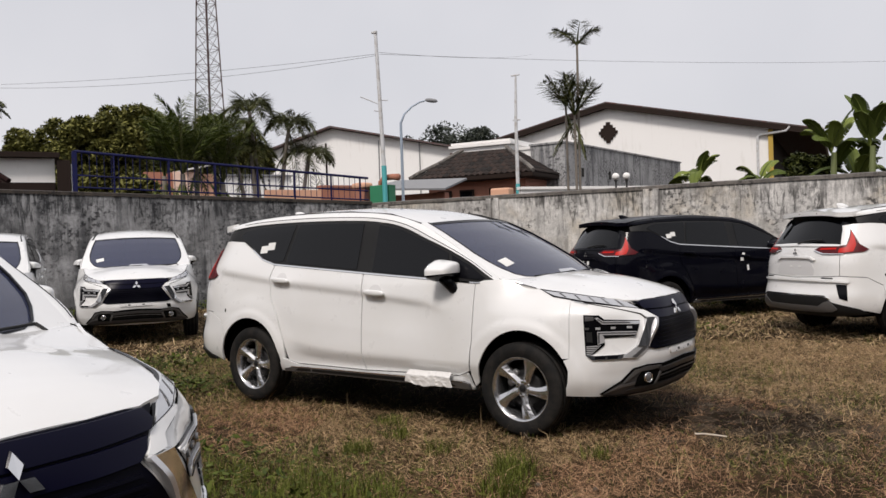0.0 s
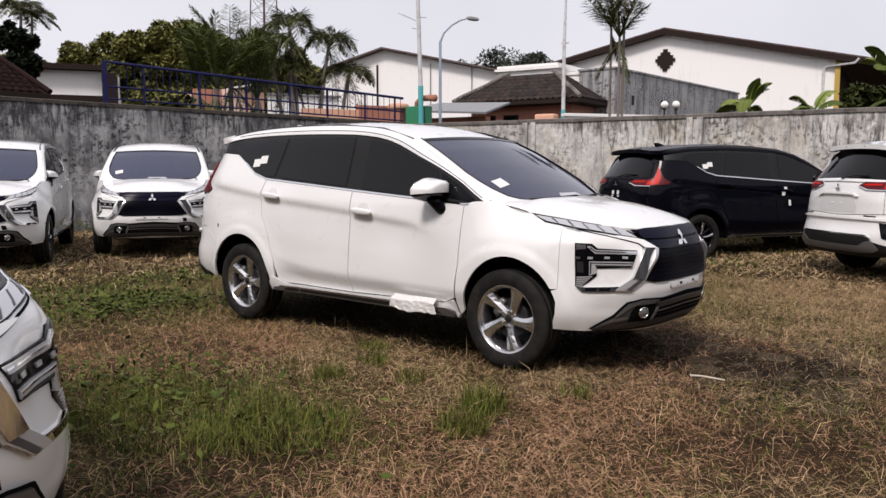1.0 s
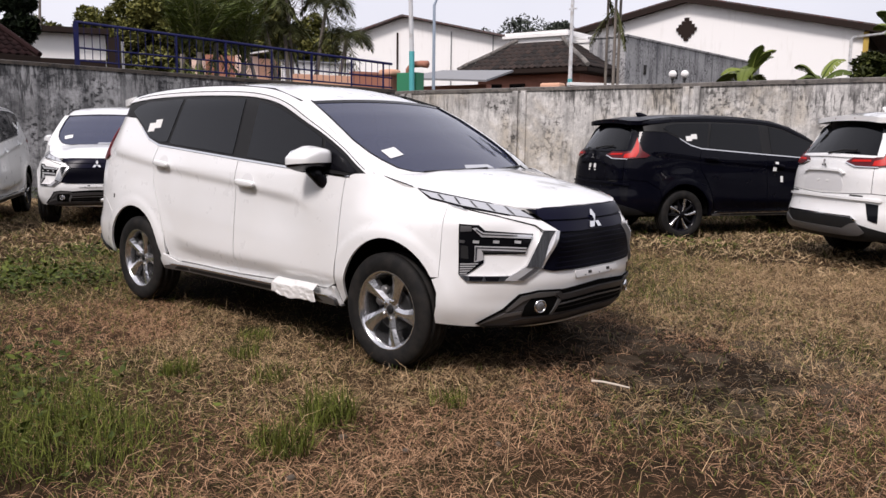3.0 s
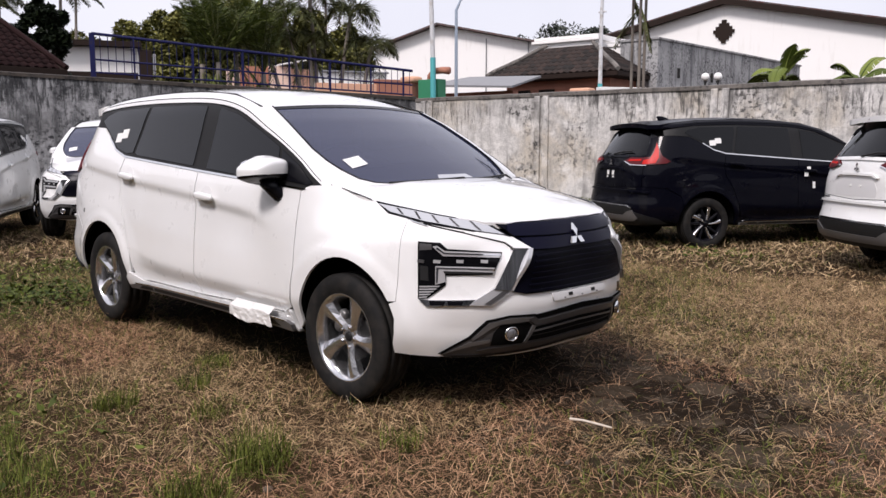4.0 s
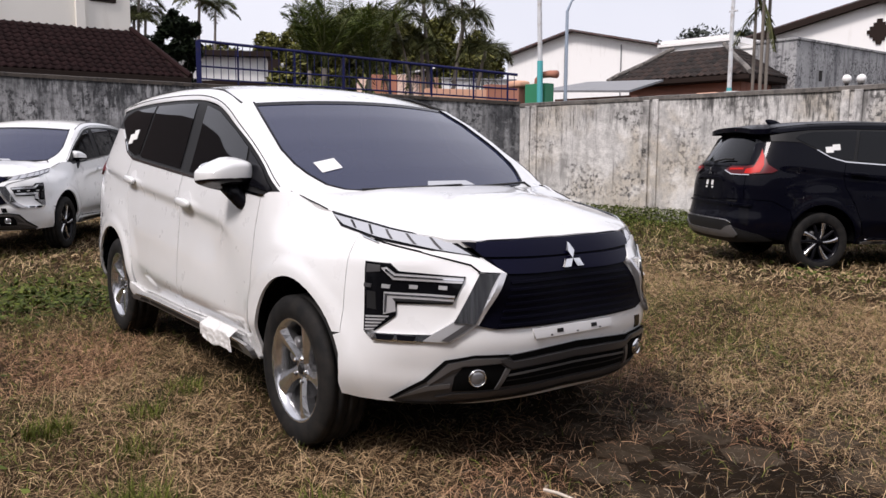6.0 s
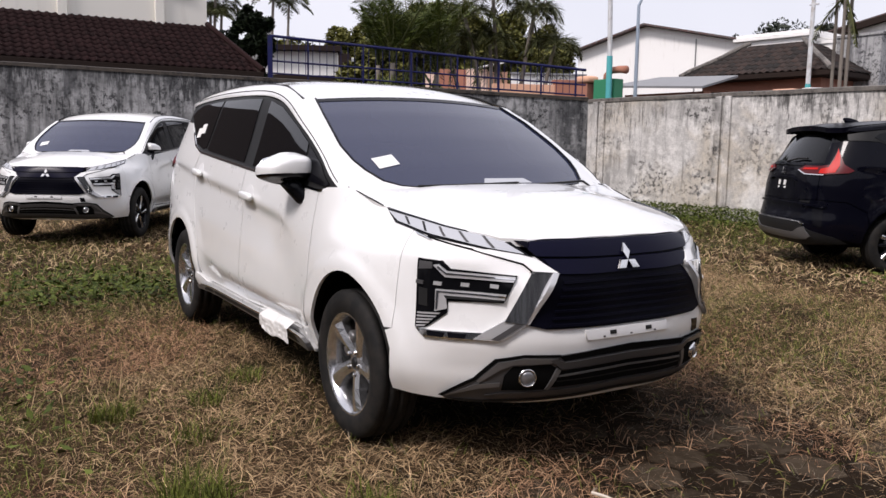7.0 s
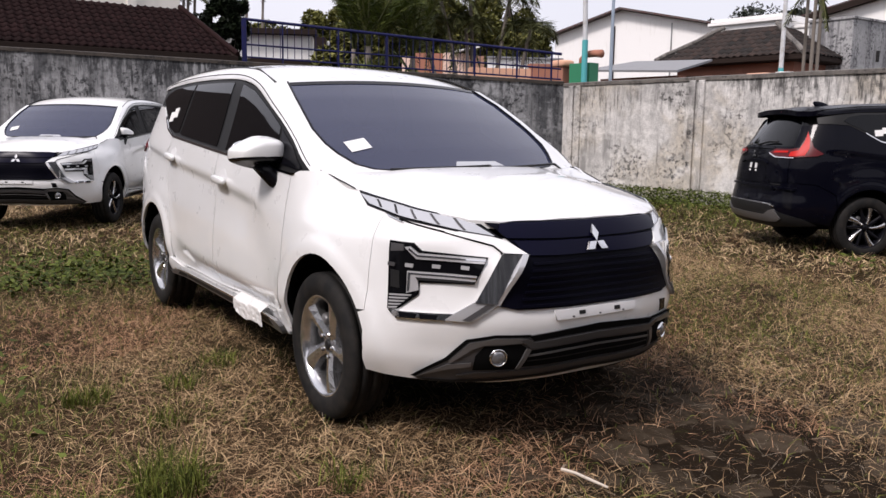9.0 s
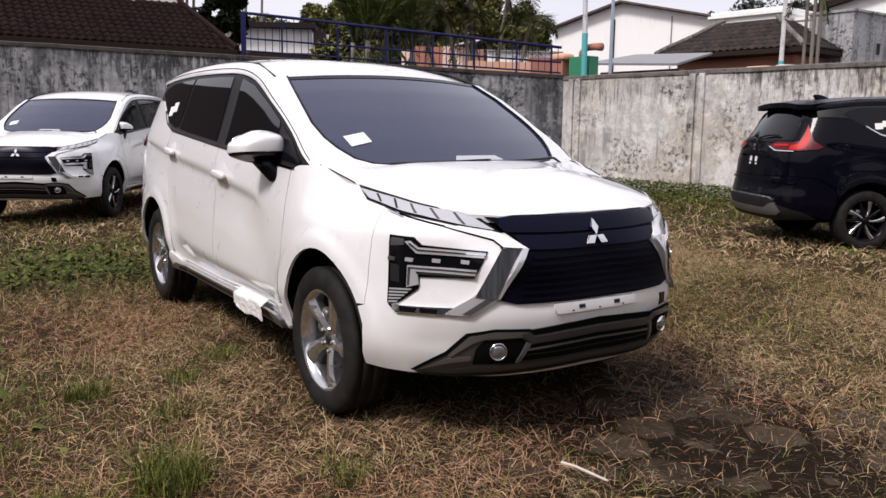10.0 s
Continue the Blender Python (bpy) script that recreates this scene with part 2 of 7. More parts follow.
def cut_face(outline, step):
    """The polygon of an outline, cut into cells of the given size: points and faces."""
    pts = []
    for k, a in enumerate(outline):
        b = outline[(k + 1) % len(outline)]
        n = max(1, int(math.ceil(math.dist(a, b) / step[0])))
        pts += [(a[0] + (b[0] - a[0]) * i / n, a[1] + (b[1] - a[1]) * i / n) for i in range(n)]
    bm = bmesh.new()
    bm.faces.new([bm.verts.new((x, y, 0)) for x, y in pts])
    for axis in (0, 1):
        lo, hi = min(p[axis] for p in pts), max(p[axis] for p in pts)
        n = int((hi - lo) / step[axis])
        for k in range(1, n + 1):
            at = lo + (hi - lo) * k / (n + 1)
            co, no = ((at, 0, 0), (1, 0, 0)) if axis == 0 else ((0, at, 0), (0, 1, 0))
            bmesh.ops.bisect_plane(bm, geom=bm.verts[:] + bm.edges[:] + bm.faces[:], dist=1e-5, plane_co=co, plane_no=no)
    if step[1] < .025:
        bmesh.ops.remove_doubles(bm, verts=bm.verts[:], dist=.003)
    bmesh.ops.recalc_face_normals(bm, faces=bm.faces)
    bm.verts.index_update()
    flat = [(v.co.x, v.co.y) for v in bm.verts]
    faces = [[v.index for v in f.verts] for f in bm.faces]
    if bm.faces[:][0].normal.z < 0:
        faces = [f[::-1] for f in faces]
    rim = [(e.verts[0].index, e.verts[1].index) for e in bm.edges if len(e.link_faces) == 1]
    bm.free()
    return flat, faces, rim


def panel(name, outline, material, parent, how, lift=0.0, depth=0.015, step=(.07, .04), side=1, flip=False, label="", roll=.003):
    """A skin panel with its own edges: the outline is laid on the surface that how(a, b, lift) gives."""
    flat, faces, rim = cut_face(outline, step)
    top = [how(a * side, b, lift) for a, b in flat]
    if (side < 0) != flip:
        faces = [f[::-1] for f in faces]
    verts, n = list(top), len(top)
    extra = {}
    edge_of = {}
    for f in faces:
        for a, b in zip(f, f[1:] + f[:1]):
            edge_of[(a, b)] = True
    for a, b in rim:
        for v in (a, b):
            if v not in extra:
                extra[v] = len(verts)
                low = how(flat[v][0] * side, flat[v][1], lift - depth)
                verts += [top[v], low]
    for a, b in rim:
        if (a, b) not in edge_of:
            a, b = b, a
        faces.append([extra[b], extra[a], extra[a] + 1, extra[b] + 1])
    me = mesh_of(name, verts, faces, material)
    # true surface normals, so that the shading follows the shape and not the cells
    normals = []
    e = .022
    for a, b in flat:
        p, q = Vector(how((a + e) * side, b, lift)) - Vector(how((a - e) * side, b, lift)), Vector(how(a * side, b + e, lift)) - Vector(how(a * side, b - e, lift))
        n_ = p.cross(q)
        normals.append(n_.normalized() if n_.length > 1e-9 else Vector((0, 0, 1)))
    me.update()
    if sum(p.normal.dot(normals[p.vertices[0]]) for p in me.polygons if p.vertices[0] < n) < 0:
        normals = [-v for v in normals]
    full = [tuple(v) for v in normals] + [(0.0, 0.0, 0.0)] * (len(verts) - n)
    me.normals_split_custom_set_from_vertices(full)
    return piece(name, me, parent, label)


def both(half):
    """A whole outline from its left half, which runs from the middle to the middle."""
    return half + [(-a, b) for a, b in half[::-1] if abs(a) > 1e-6]


def S(pts):
    return [(ux(x), z) for x, z in pts]


def arch(xa, a0, a1, n=14, r=.40):
    """The wheel arch, a little tighter and taller in front."""
    c, rx = (xa + .026, r * .905) if xa > 0 else (xa, r)
    return [(ux(c + rx * math.cos(radians(a))), .335 + r * 1.02 * math.sin(radians(a))) for a in (a0 + (a1 - a0) * k / n for k in range(n + 1))]


HOOD_X, HOOD_Z = [1.0, 1.2, 1.4, 1.7, 1.95, 2.08, 2.15, 2.25], [1.10, 1.105, 1.095, 1.06, 1.01, .965, .925, .86]
ROOF_X, ROOF_Z = [-2.1, -1.95, -1.8, -1.4, -.9, -.4, 0, .2, .42, .6], [1.585, 1.607, 1.63, 1.668, 1.688, 1.683, 1.652, 1.617, 1.555, 1.49]


def hood_at(x, y, lift=0.0):
    z = .5 * np.interp(x, HOOD_X, HOOD_Z) + .25 * (np.interp(x - .07, HOOD_X, HOOD_Z) + np.interp(x + .07, HOOD_X, HOOD_Z))
    drop = float(np.interp(x, [1.1, 1.26, 1.4, 1.52, 1.7, 1.85, 2.0, 2.09], [.005, .019, .042, .062, .070, .075, .081, .09]))
    return (x, y, float(z) - drop * abs(y / .66) ** 2.2 + lift + .008 * ease(.50, .32, abs(y)) * ease(2.1, 1.7, x))


def roof_at(x, y, lift=0.0):
    z = .5 * np.interp(x, ROOF_X, ROOF_Z) + .25 * (np.interp(x - .08, ROOF_X, ROOF_Z) + np.interp(x + .08, ROOF_X, ROOF_Z))
    return (x, y, float(z) - .045 * abs(y / .6) ** 2.4 + lift)


WIN_X, WIN_Y, WIN_Z = [1.215, 1.02, .825, .63, .43], [.735, .728, .712, .69, .655], [1.072, 1.198, 1.312, 1.417, 1.510]


def screen_at(w, v, lift=0.0):
    """The windscreen: w across from -1 to 1, v from its foot to its head."""
    k = [0, .25, .5, .75, 1]
    c = 1 - w * w
    return (float(np.interp(v, k, WIN_X)) + (.185 - .075 * v) * c + lift * .55, w * float(np.interp(v, k, WIN_Y)),
            float(np.interp(v, k, WIN_Z)) + (.0 + .03 * v) * c + lift * .83)


def loft(name, a, b, material, parent, bulge=.012, rows=4, label="", flip=False):
    """A strip between two lines of points, arched by bulge."""
    verts, faces = [], []
    for k in range(rows + 1):
        t = k / rows
        for p, q in zip(a, b):
            v = Vector(p).lerp(Vector(q), t)
            verts.append(v + Vector((0, math.copysign(1, v.y), .6)).normalized() * bulge * 4 * t * (1 - t) * (.35 + .65 * ease(.9, .2, v.x)))
    n = len(a)
    for k in range(rows):
        for j in range(n - 1):
            f = [k * n + j, k * n + j + 1, (k + 1) * n + j + 1, (k + 1) * n + j]
            faces.append(f[::-1] if flip else f)
    return piece(name, mesh_of(name, verts, faces, material), parent, label)


def dense(pts, n):
    """The same line with n points between each two."""
    q = [np.array(a, float) for a in pts]
    q = [2 * q[0] - q[1]] + q + [2 * q[-1] - q[-2]]
    res = []
    for i in range(1, len(q) - 2):
        a, b, c, d = q[i - 1:i + 3]
        for k in range(n):
            t = k / n
            res.append(tuple(.5 * (2 * b + (c - a) * t + (2 * a - 5 * b + 4 * c - d) * t * t + (3 * b - a - 3 * c + d) * t ** 3)))
    return res + [tuple(q[-2])]


def blob(bm, cx, cy, cz, sx, sy, sz, power=3.0, rings=12, seg=20, m=None):
    """A soft-edged box (a superellipsoid) of those sizes."""
    def f(c):
        return math.copysign(abs(c) ** (2 / power), c)
    rows = []
    for i in range(1, rings):
        p = -math.pi / 2 + math.pi * i / rings
        rows.append([bm.verts.new((cx + sx / 2 * f(math.cos(p)) * f(math.cos(q)), cy + sy / 2 * f(math.cos(p)) * f(math.sin(q)), cz + sz / 2 * f(math.sin(p))))
                     for q in (2 * math.pi * j / seg for j in range(seg))])
    for a, b in zip(rows, rows[1:]):
        for j in range(seg):
            bm.faces.new((a[j], a[(j + 1) % seg], b[(j + 1) % seg], b[j]))
    bm.faces.new(rows[0][::-1])
    bm.faces.new(rows[-1])
    if m is not None:
        bmesh.ops.transform(bm, matrix=m, verts=[v for r in rows for v in r])


def diamonds(bm, size, at):
    """Three diamonds that meet in a point; at(a, b, h) gives the place for a across, b up, h out."""
    for turn in (90, 210, 330):
        a = radians(turn)
        d, n = (math.cos(a), math.sin(a)), (-math.sin(a), math.cos(a))
        ps = [(0, 0), (.5 * d[0] + .29 * n[0], .5 * d[1] + .29 * n[1]), d, (.5 * d[0] - .29 * n[0], .5 * d[1] - .29 * n[1])]
        lo = [bm.verts.new(at(p[0] * size, p[1] * size, 0)) for p in ps]
        hi = [bm.verts.new(at(p[0] * size * .96 + d[0] * .01 * size, p[1] * size * .96 + d[1] * .01 * size, .010)) for p in ps]
        bm.faces.new(hi)
        for k in range(4):
            bm.faces.new((lo[k], lo[(k + 1) % 4], hi[(k + 1) % 4], hi[k]))


def wheel_mesh_tyre():
    bm = bmesh.new()
    prof = [(.222, -.088), (.235, -.098), (.27, -.104), (.30, -.100), (.318, -.090), (.326, -.078), (.3265, -.056), (.319, -.055), (.319, -.047),
            (.3275, -.046), (.328, -.004), (.320, -.003), (.320, .005), (.328, .006), (.3275, .046), (.319, .047), (.319, .055), (.3265, .056), (.326, .078), (.318, .09), (.30, .1),
            (.27, .104), (.235, .098), (.222, .088)]
    lathe(bm, prof, 72)
    return bm_mesh("tyre", bm, RUBBER, True)


def star_spokes(bm, count, hub, tip, w0, w1, face, dish, thick, skew=0.0, waist=1.0, crown=.006):
    """Spokes from the hub to the rim, facing -y."""
    for k in range(count):
        a = 2 * math.pi * k / count + math.pi / 2
        rows = []
        for t in (0, .2, .45, .7, .88, 1):
            r = hub + (tip - hub) * t
            w = (w0 + (w1 - w0) * t ** 1.6) * (waist + (1 - waist) * abs(2 * t - 1))
            aa = a + skew * t
            d, n = Vector((math.cos(aa), 0, math.sin(aa))), Vector((-math.sin(aa), 0, math.cos(aa)))
            y = face + dish * (1 - t) ** 1.5
            ring = []
            for e, h in ((-1, thick), (-1, crown), (-.25, 0), (.30, .001), (1, crown * .8), (1, thick)):
                ring.append(bm.verts.new(d * r + n * (w / 2 * e) + Vector((0, y + h, 0))))
            rows.append(ring)
        for p, q in zip(rows, rows[1:]):
            for j in range(5):
                bm.faces.new((p[j], p[j + 1], q[j + 1], q[j]))


def make_wheels():
    """The meshes of both wheel designs; the outer face looks to -y."""
    tyre = wheel_mesh_tyre()
    out = {}
    for kind in ("plain", "twotone"):
        bm = bmesh.new()
        lathe(bm, [(.205, .09), (.200, .02), (.196, -.05), (.206, -.072), (.214, -.084), (.222, -.091), (.228, -.091), (.230, -.084), (.226, -.07)], 60)
        if kind == "plain":
            for fc in bm.faces:
                fc.smooth = True
            star_spokes(bm, 5, .030, .212, .058, .112, -.080, .026, .05, .16, .80, .016)
            lathe(bm, [(.001, -.048), (.052, -.049), (.060, -.044), (.062, -.02)], 40)
        rim = bm_mesh("rim", bm, ALLOY if kind == "plain" else GLOSS_BLACK)
        if kind != "plain":
            rim.polygons.foreach_set("use_smooth", [True] * len(rim.polygons))
        bm = bmesh.new()
        lathe(bm, [(.001, -.062), (.018, -.062), (.023, -.059), (.026, -.045)] if kind == "plain" else [(.001, -.082), (.026, -.082), (.032, -.076), (.034, -.050)], 24)
        cap = bm_mesh("hub_cap", bm, TRIM if kind == "plain" else GLOSS_BLACK, True)
        bits = []
        if kind == "plain":
            bm = bmesh.new()
            r = lathe(bm, [(.001, -.070), (.007, -.070), (.0095, -.066), (.0095, -.046)], 8)
            bmesh.ops.transform(bm, matrix=Matrix.Translation((0, 0, .053)), verts=bm.verts[:])
            bits.append(("lug_nut", bm_mesh("lug_nut", bm, CHROME, False), 5, -8, ""))
            bm = bmesh.new()
            lathe(bm, [(.026, -.0525), (.036, -.0545), (.040, -.046)], 32)
            bits.append(("hub_ring", bm_mesh("hub_ring", bm, SILVER_TRIM, True), 1, 0, ""))
        else:
            bm = bmesh.new()
            star_spokes(bm, 1, .03, .205, .040, .030, -.070, .012, .03, .10)
            bits.append(("spoke", bm_mesh("spoke", bm, GLOSS_BLACK, True), 10, 0, ""))
            bm = bmesh.new()
            star_spokes(bm, 1, .045, .218, .020, .056, -.086, .010, .02, .24)
            bits.append(("blade", bm_mesh("blade", bm, ALLOY, True), 5, 0, "machined bright blade"))
        bm = bmesh.new()
        lathe(bm, [(.001, -.02), (.12, -.02), (.13, -.015), (.13, 0), (.16, .055), (.21, .085), (.20, .088), (.001, .06)], 40)
        disc = bm_mesh("wheel", bm, TRIM, True)
        bm = bmesh.new()
        blob(bm, -.105, -.030, .02, .055, .045, .13, 4, 8, 12)
        caliper = bm_mesh("brake_caliper", bm, SILVER_TRIM, True)
        out[kind] = (tyre, rim, cap, bits, disc, caliper)
    return out


WHEELS = make_wheels()


def add_wheels(car, kind, steer=0.0):
    tyre, rim, cap, bits, disc, caliper = WHEELS[kind]
    for x in (AXLE, -AXLE):
        for s in (1, -1):
            w = piece("wheel", disc, car, m=pose(x, s * .755, .325, 0, 0, (180 if s > 0 else 0) + (steer if x > 0 else 0)) @ pose(0, 0, 0, 0, 30 if x > 0 else 24, 0))
            piece("tyre", tyre, w)
            piece("rim", rim, w, "bright silver alloy" if kind == "plain" else "black alloy")
            piece("hub_cap", cap, w)
            piece("brake_caliper", caliper, w)
            for name, me, count, start, label in bits:
                for k in range(count):
                    piece(name, me, w, label, pose(0, 0, 0, 0, start + 360 * k / count, 0))


def build_car(name, body):
    car = new(name)
    f = skin
    rear = ur(.70)
    # dark inside that closes the shut lines
    half = [(0, .31), (.5, .31), (ux(1.80), .335)] + arch(AXLE, 0, 180, r=.43) + S([(.95, .31), (-.93, .31)]) + arch(-AXLE, 0, 180, r=.43) \
        + [(ux(-1.85), .33), (END, .33), (END, 1.54), (ux(-1.5), 1.56), (ux(-.4), 1.56), (ux(.2), 1.48), (ux(.6), 1.34), (ux(1.12), 1.05), (ux(1.45), .96), (.9, .90), (.4, .86), (0, .86)]
    for s in (1, -1):
        panel("inner_shell", half, GAP_BLACK, car, f, -.06, .002, (.14, .09), s)
    bm = bmesh.new()
    add_box(bm, -.05, 0, .33, 3.9, 1.3, .10, .02)
    for x in (AXLE, -AXLE):
        add_tube(bm, [(x, -.7, .325), (x, .7, .325)], .035)
    add_box(bm, -.2, 0, .30, 2.6, .25, .10, .03)
    part("underbody", bm, GAP_BLACK, car)
    for x in (AXLE, -AXLE):
        for s in (1, -1):
            bm = bmesh.new()
            n = 20
            ring = []
            for y in (.84, .52):
                row = []
                for k in range(n + 1):
                    px = x + .425 * math.cos(math.pi * k / n)
                    row.append(bm.verts.new((px, s * min(y, float(np.interp(ux(px), ARC, RIM[:, 1])) - .07), .32 + .425 * math.sin(math.pi * k / n))))
                ring.append(row)
            for k in range(n):
                bm.faces.new((ring[0][k], ring[0][k + 1], ring[1][k + 1], ring[1][k]))
            bm.faces.new(ring[1])
            part("arch_liner", bm, GAP_BLACK, car)
    # bumper across the nose
    panel("front_bumper", both([(0, .885), (.30, .875), (.428, .862), (.646, .889), (.938, .928), (1.033, .94), (1.033, .56)] + arch(AXLE, 31, 20, 3)
                               + [(ux(1.748), .40), (ux(1.732), .35), (ux(1.728), .30), (.756, .291), (.46, .28), (0, .28)]), body, car, f, 0, .015, (.045, .022))
    for s in (1, -1):
        panel("fender", S([(1.035, 1.062), (1.10, 1.082), (1.22, 1.088), (1.30, 1.075), (1.40, 1.045)]) + [(1.272, 1.008), (1.165, .968), (1.0355, .944), (1.0355, .56)]
              + arch(AXLE, 33, 178, 18) + S([(1.01, .315), (.995, .40), (1.022, .66)]), body, car, f, 0, .015, (.035, .022), s)
        fd = panel("front_door", S([(1.030, 1.058), (1.016, .66), (.986, .43), (.88, .388), (-.046, .363), (-.051, .80), (-.045, 1.128), (.54, 1.088)]), body, car, f, 0, .015, (.06, .020), s)
        rd = panel("rear_door", S([(-.052, 1.128), (-.058, .80), (-.053, .363), (-.80, .368), (-.90, .40), (-.935, .55), (-1.02, .76), (-1.12, .93), (-1.145, 1.08), (-1.105, 1.203)]),
                   body, car, f, 0, .015, (.05, .020), s)
        panel("rear_quarter", S([(-1.112, 1.204), (-1.152, 1.08), (-1.127, .927), (-1.027, .755), (-.942, .55), (-.93, .42), (-.965, .335)]) + arch(-AXLE, 5, 150, 18)
              + S([(-1.76, .68), (-1.95, .78)]) + [(rear - .004, .80), (rear - .004, 1.40), (ux(-1.93), 1.428)] + S([(-1.80, 1.43), (-1.60, 1.418), (-1.43, 1.335), (-1.28, 1.25)]), body, car, f, 0, .015, (.035, .022), s)
        panel("rocker", S([(.97, .415), (.865, .380), (-.05, .355), (-.80, .36), (-.905, .395), (-.945, .41), (-.985, .37), (-.99, .30), (1.0, .29), (.985, .33)]), body, car, f, .016, .03, (.06, .02), s)
        panel("side_step", S([(.98, .335), (.93, .348), (-.84, .338), (-.93, .325), (-.93, .300), (.98, .292)]), SILVER_TRIM, car, f, .044, .05, (.2, .02), s, label="grey side step strip")
        panel("step_inset", S([(.80, .336), (-.78, .331), (-.83, .309), (.86, .306)]), TRIM, car, f, .046, .01, (.2, .02), s, label="black tread")
        panel("step_line", S([(.93, .352), (-.86, .345), (-.86, .338), (.93, .344)]), CHROME, car, f, .046, .02, (.2, .02), s)
        # glass band and panes
        panel("window_frame", S([(1.185, 1.068), (1.0, 1.19), (.78, 1.295), (.55, 1.385), (.26, 1.495), (-.04, 1.545), (-.43, 1.565), (-.98, 1.572), (-1.47, 1.56), (-1.75, 1.53), (-1.93, 1.50)])
              + S([(-1.93, 1.434), (-1.80, 1.436), (-1.60, 1.424), (-1.43, 1.341), (-1.28, 1.256), (-1.11, 1.209), (-.07, 1.136), (.56, 1.095), (1.03, 1.064), (1.10, 1.066)]), TRIM, car, f, -.006, side=s)
        panel("door_window", S([(.035, 1.52), (.26, 1.475), (.55, 1.368), (.755, 1.283), (.79, 1.122), (.54, 1.112), (.035, 1.151)]), GLASS, car, f, -.001, .004, side=s, label="dark tinted glass")
        panel("corner_window", S([(.79, 1.268), (.97, 1.185), (1.11, 1.095), (1.08, 1.085), (.83, 1.11)]), GLOSS_BLACK, car, f, 0, .004, side=s)
        panel("door_window", S([(-.135, 1.537), (-.43, 1.548), (-.89, 1.553), (-.975, 1.236), (-.93, 1.222), (-.135, 1.165)]), GLASS, car, f, -.001, .004, side=s, label="dark tinted glass")
        q = panel("quarter_window", S([(-.935, 1.553), (-1.45, 1.54), (-1.60, 1.51), (-1.66, 1.47), (-1.58, 1.43), (-1.42, 1.355), (-1.27, 1.27), (-1.11, 1.235), (-1.015, 1.24)]), GLASS, car, f, -.001, .004, side=s, label="dark tinted glass")
        for x, z in ((-1.285, 1.345), (-1.20, 1.372)):
            panel("sticker", S([(x - .045, z - .035), (x - .045, z + .03), (x + .045, z + .035), (x + .045, z - .03)]), PAPER, q, f, .002, .002, (.1, .1), s, label="white paper sticker")
        panel("belt_trim", S([(1.07, 1.072), (1.03, 1.070), (.56, 1.103), (-.07, 1.145), (-1.11, 1.219), (-1.28, 1.265), (-1.43, 1.35), (-1.43, 1.337), (-1.28, 1.252), (-1.11, 1.206), (-.07, 1.132), (.56, 1.091), (1.03, 1.060), (1.07, 1.062)]),
              CHROME, car, f, .005, .012, (.1, .03), s)
        # side of the roof and front pillar
        low = S([(1.19, 1.072), (1.0, 1.195), (.78, 1.30), (.55, 1.39), (.26, 1.50), (-.04, 1.55), (-.43, 1.57), (-.98, 1.577), (-1.47, 1.565), (-1.80, 1.535), (-1.97, 1.51)])
        a = [skin(u * s, z) for u, z in dense(low, 4)]
        top = [(1.215, .742, 1.072), (1.02, .735, 1.198), (.825, .720, 1.312), (.63, .697, 1.417), (.43, .662, 1.512), (.10, .625, 1.598), (-.37, .60, 1.638), (-.91, .60, 1.644), (-1.43, .60, 1.625), (-1.80, .585, 1.587), (-1.95, .57, 1.56)]
        b = [(x, y * s, z) for x, y, z in dense(top, 4)]
        loft("roof_side", a, b, body, car, .016, 5, flip=s > 0)
        bm = bmesh.new()
        k = len(a)
        add_tube(bm, [Vector(p).lerp(Vector(q), .30) + Vector((0, math.copysign(1, q[1]), .6)).normalized() * .0136 * (.35 + .65 * ease(.9, .2, .7 * p[0] + .3 * q[0])) for p, q in zip(a[1:k - 6], b[1:k - 6])], .0028, 5)
        part("door_seam", bm, GAP_BLACK, car)
        bm = bmesh.new()
        add_tube(bm, [(x, (y - .004) * s, z + .004) for x, y, z in top[4:]], .006, 6)
        part("roof_ditch", bm, TRIM, car)
        # lamps and chrome of the nose
        lamp = panel("position_lamp", [(1.290, 1.018), (1.004, .983), (.754, .955), (.580, .939), (.442, .862), (.470, .863), (.636, .888), (.816, .917), (.946, .931), (1.168, .964)], LENS_DARK, car, f, .004, .012, (.05, .03), s, label="slim upper lamp")
        panel("lens", [(1.258, 1.008), (.992, .978), (.75, .950), (.603, .934), (.478, .874), (.636, .896), (.818, .925), (.949, .940), (1.157, .972)], LENS, lamp, f, .009, .008, (.05, .03), s, label="clear lens")
        for k in range(5):
            u = 1.13 - .115 * k
            zt = float(np.interp(u, [.603, .75, .992, 1.258], [.934, .950, .978, 1.008]))
            zb = float(np.interp(u - .05, [.478, .636, .818, .949, 1.157], [.874, .896, .925, .940, .972]))
            panel("lens_rib", [(u + .004, zt - .002), (u - .010, zt - .003), (u - .062, zb + .002), (u - .048, zb + .003)], TRIM if k < 2 else GREY_PLASTIC, lamp, f, .0105, .006, (.05, .03), s)
        panel("lamp_line", [(1.02, .942), (.93, .925), (.90, .916), (1.00, .934)], CHROME, lamp, f, .010, .008, (.05, .03), s)
        panel("shut_line", [(.938, .930), (.71, .891), (.488, .840), (.452, .813), (.456, .809), (.490, .834), (.71, .885), (.938, .924)], GAP_BLACK, car, f, .0015, .003, (.06, .03), s)
        def prow(a, b, lift):
            return skin(a, b, lift + .020 * ease(.60, .36, abs(a)) * ease(.875, .81, b) * ease(.62, .78, b))
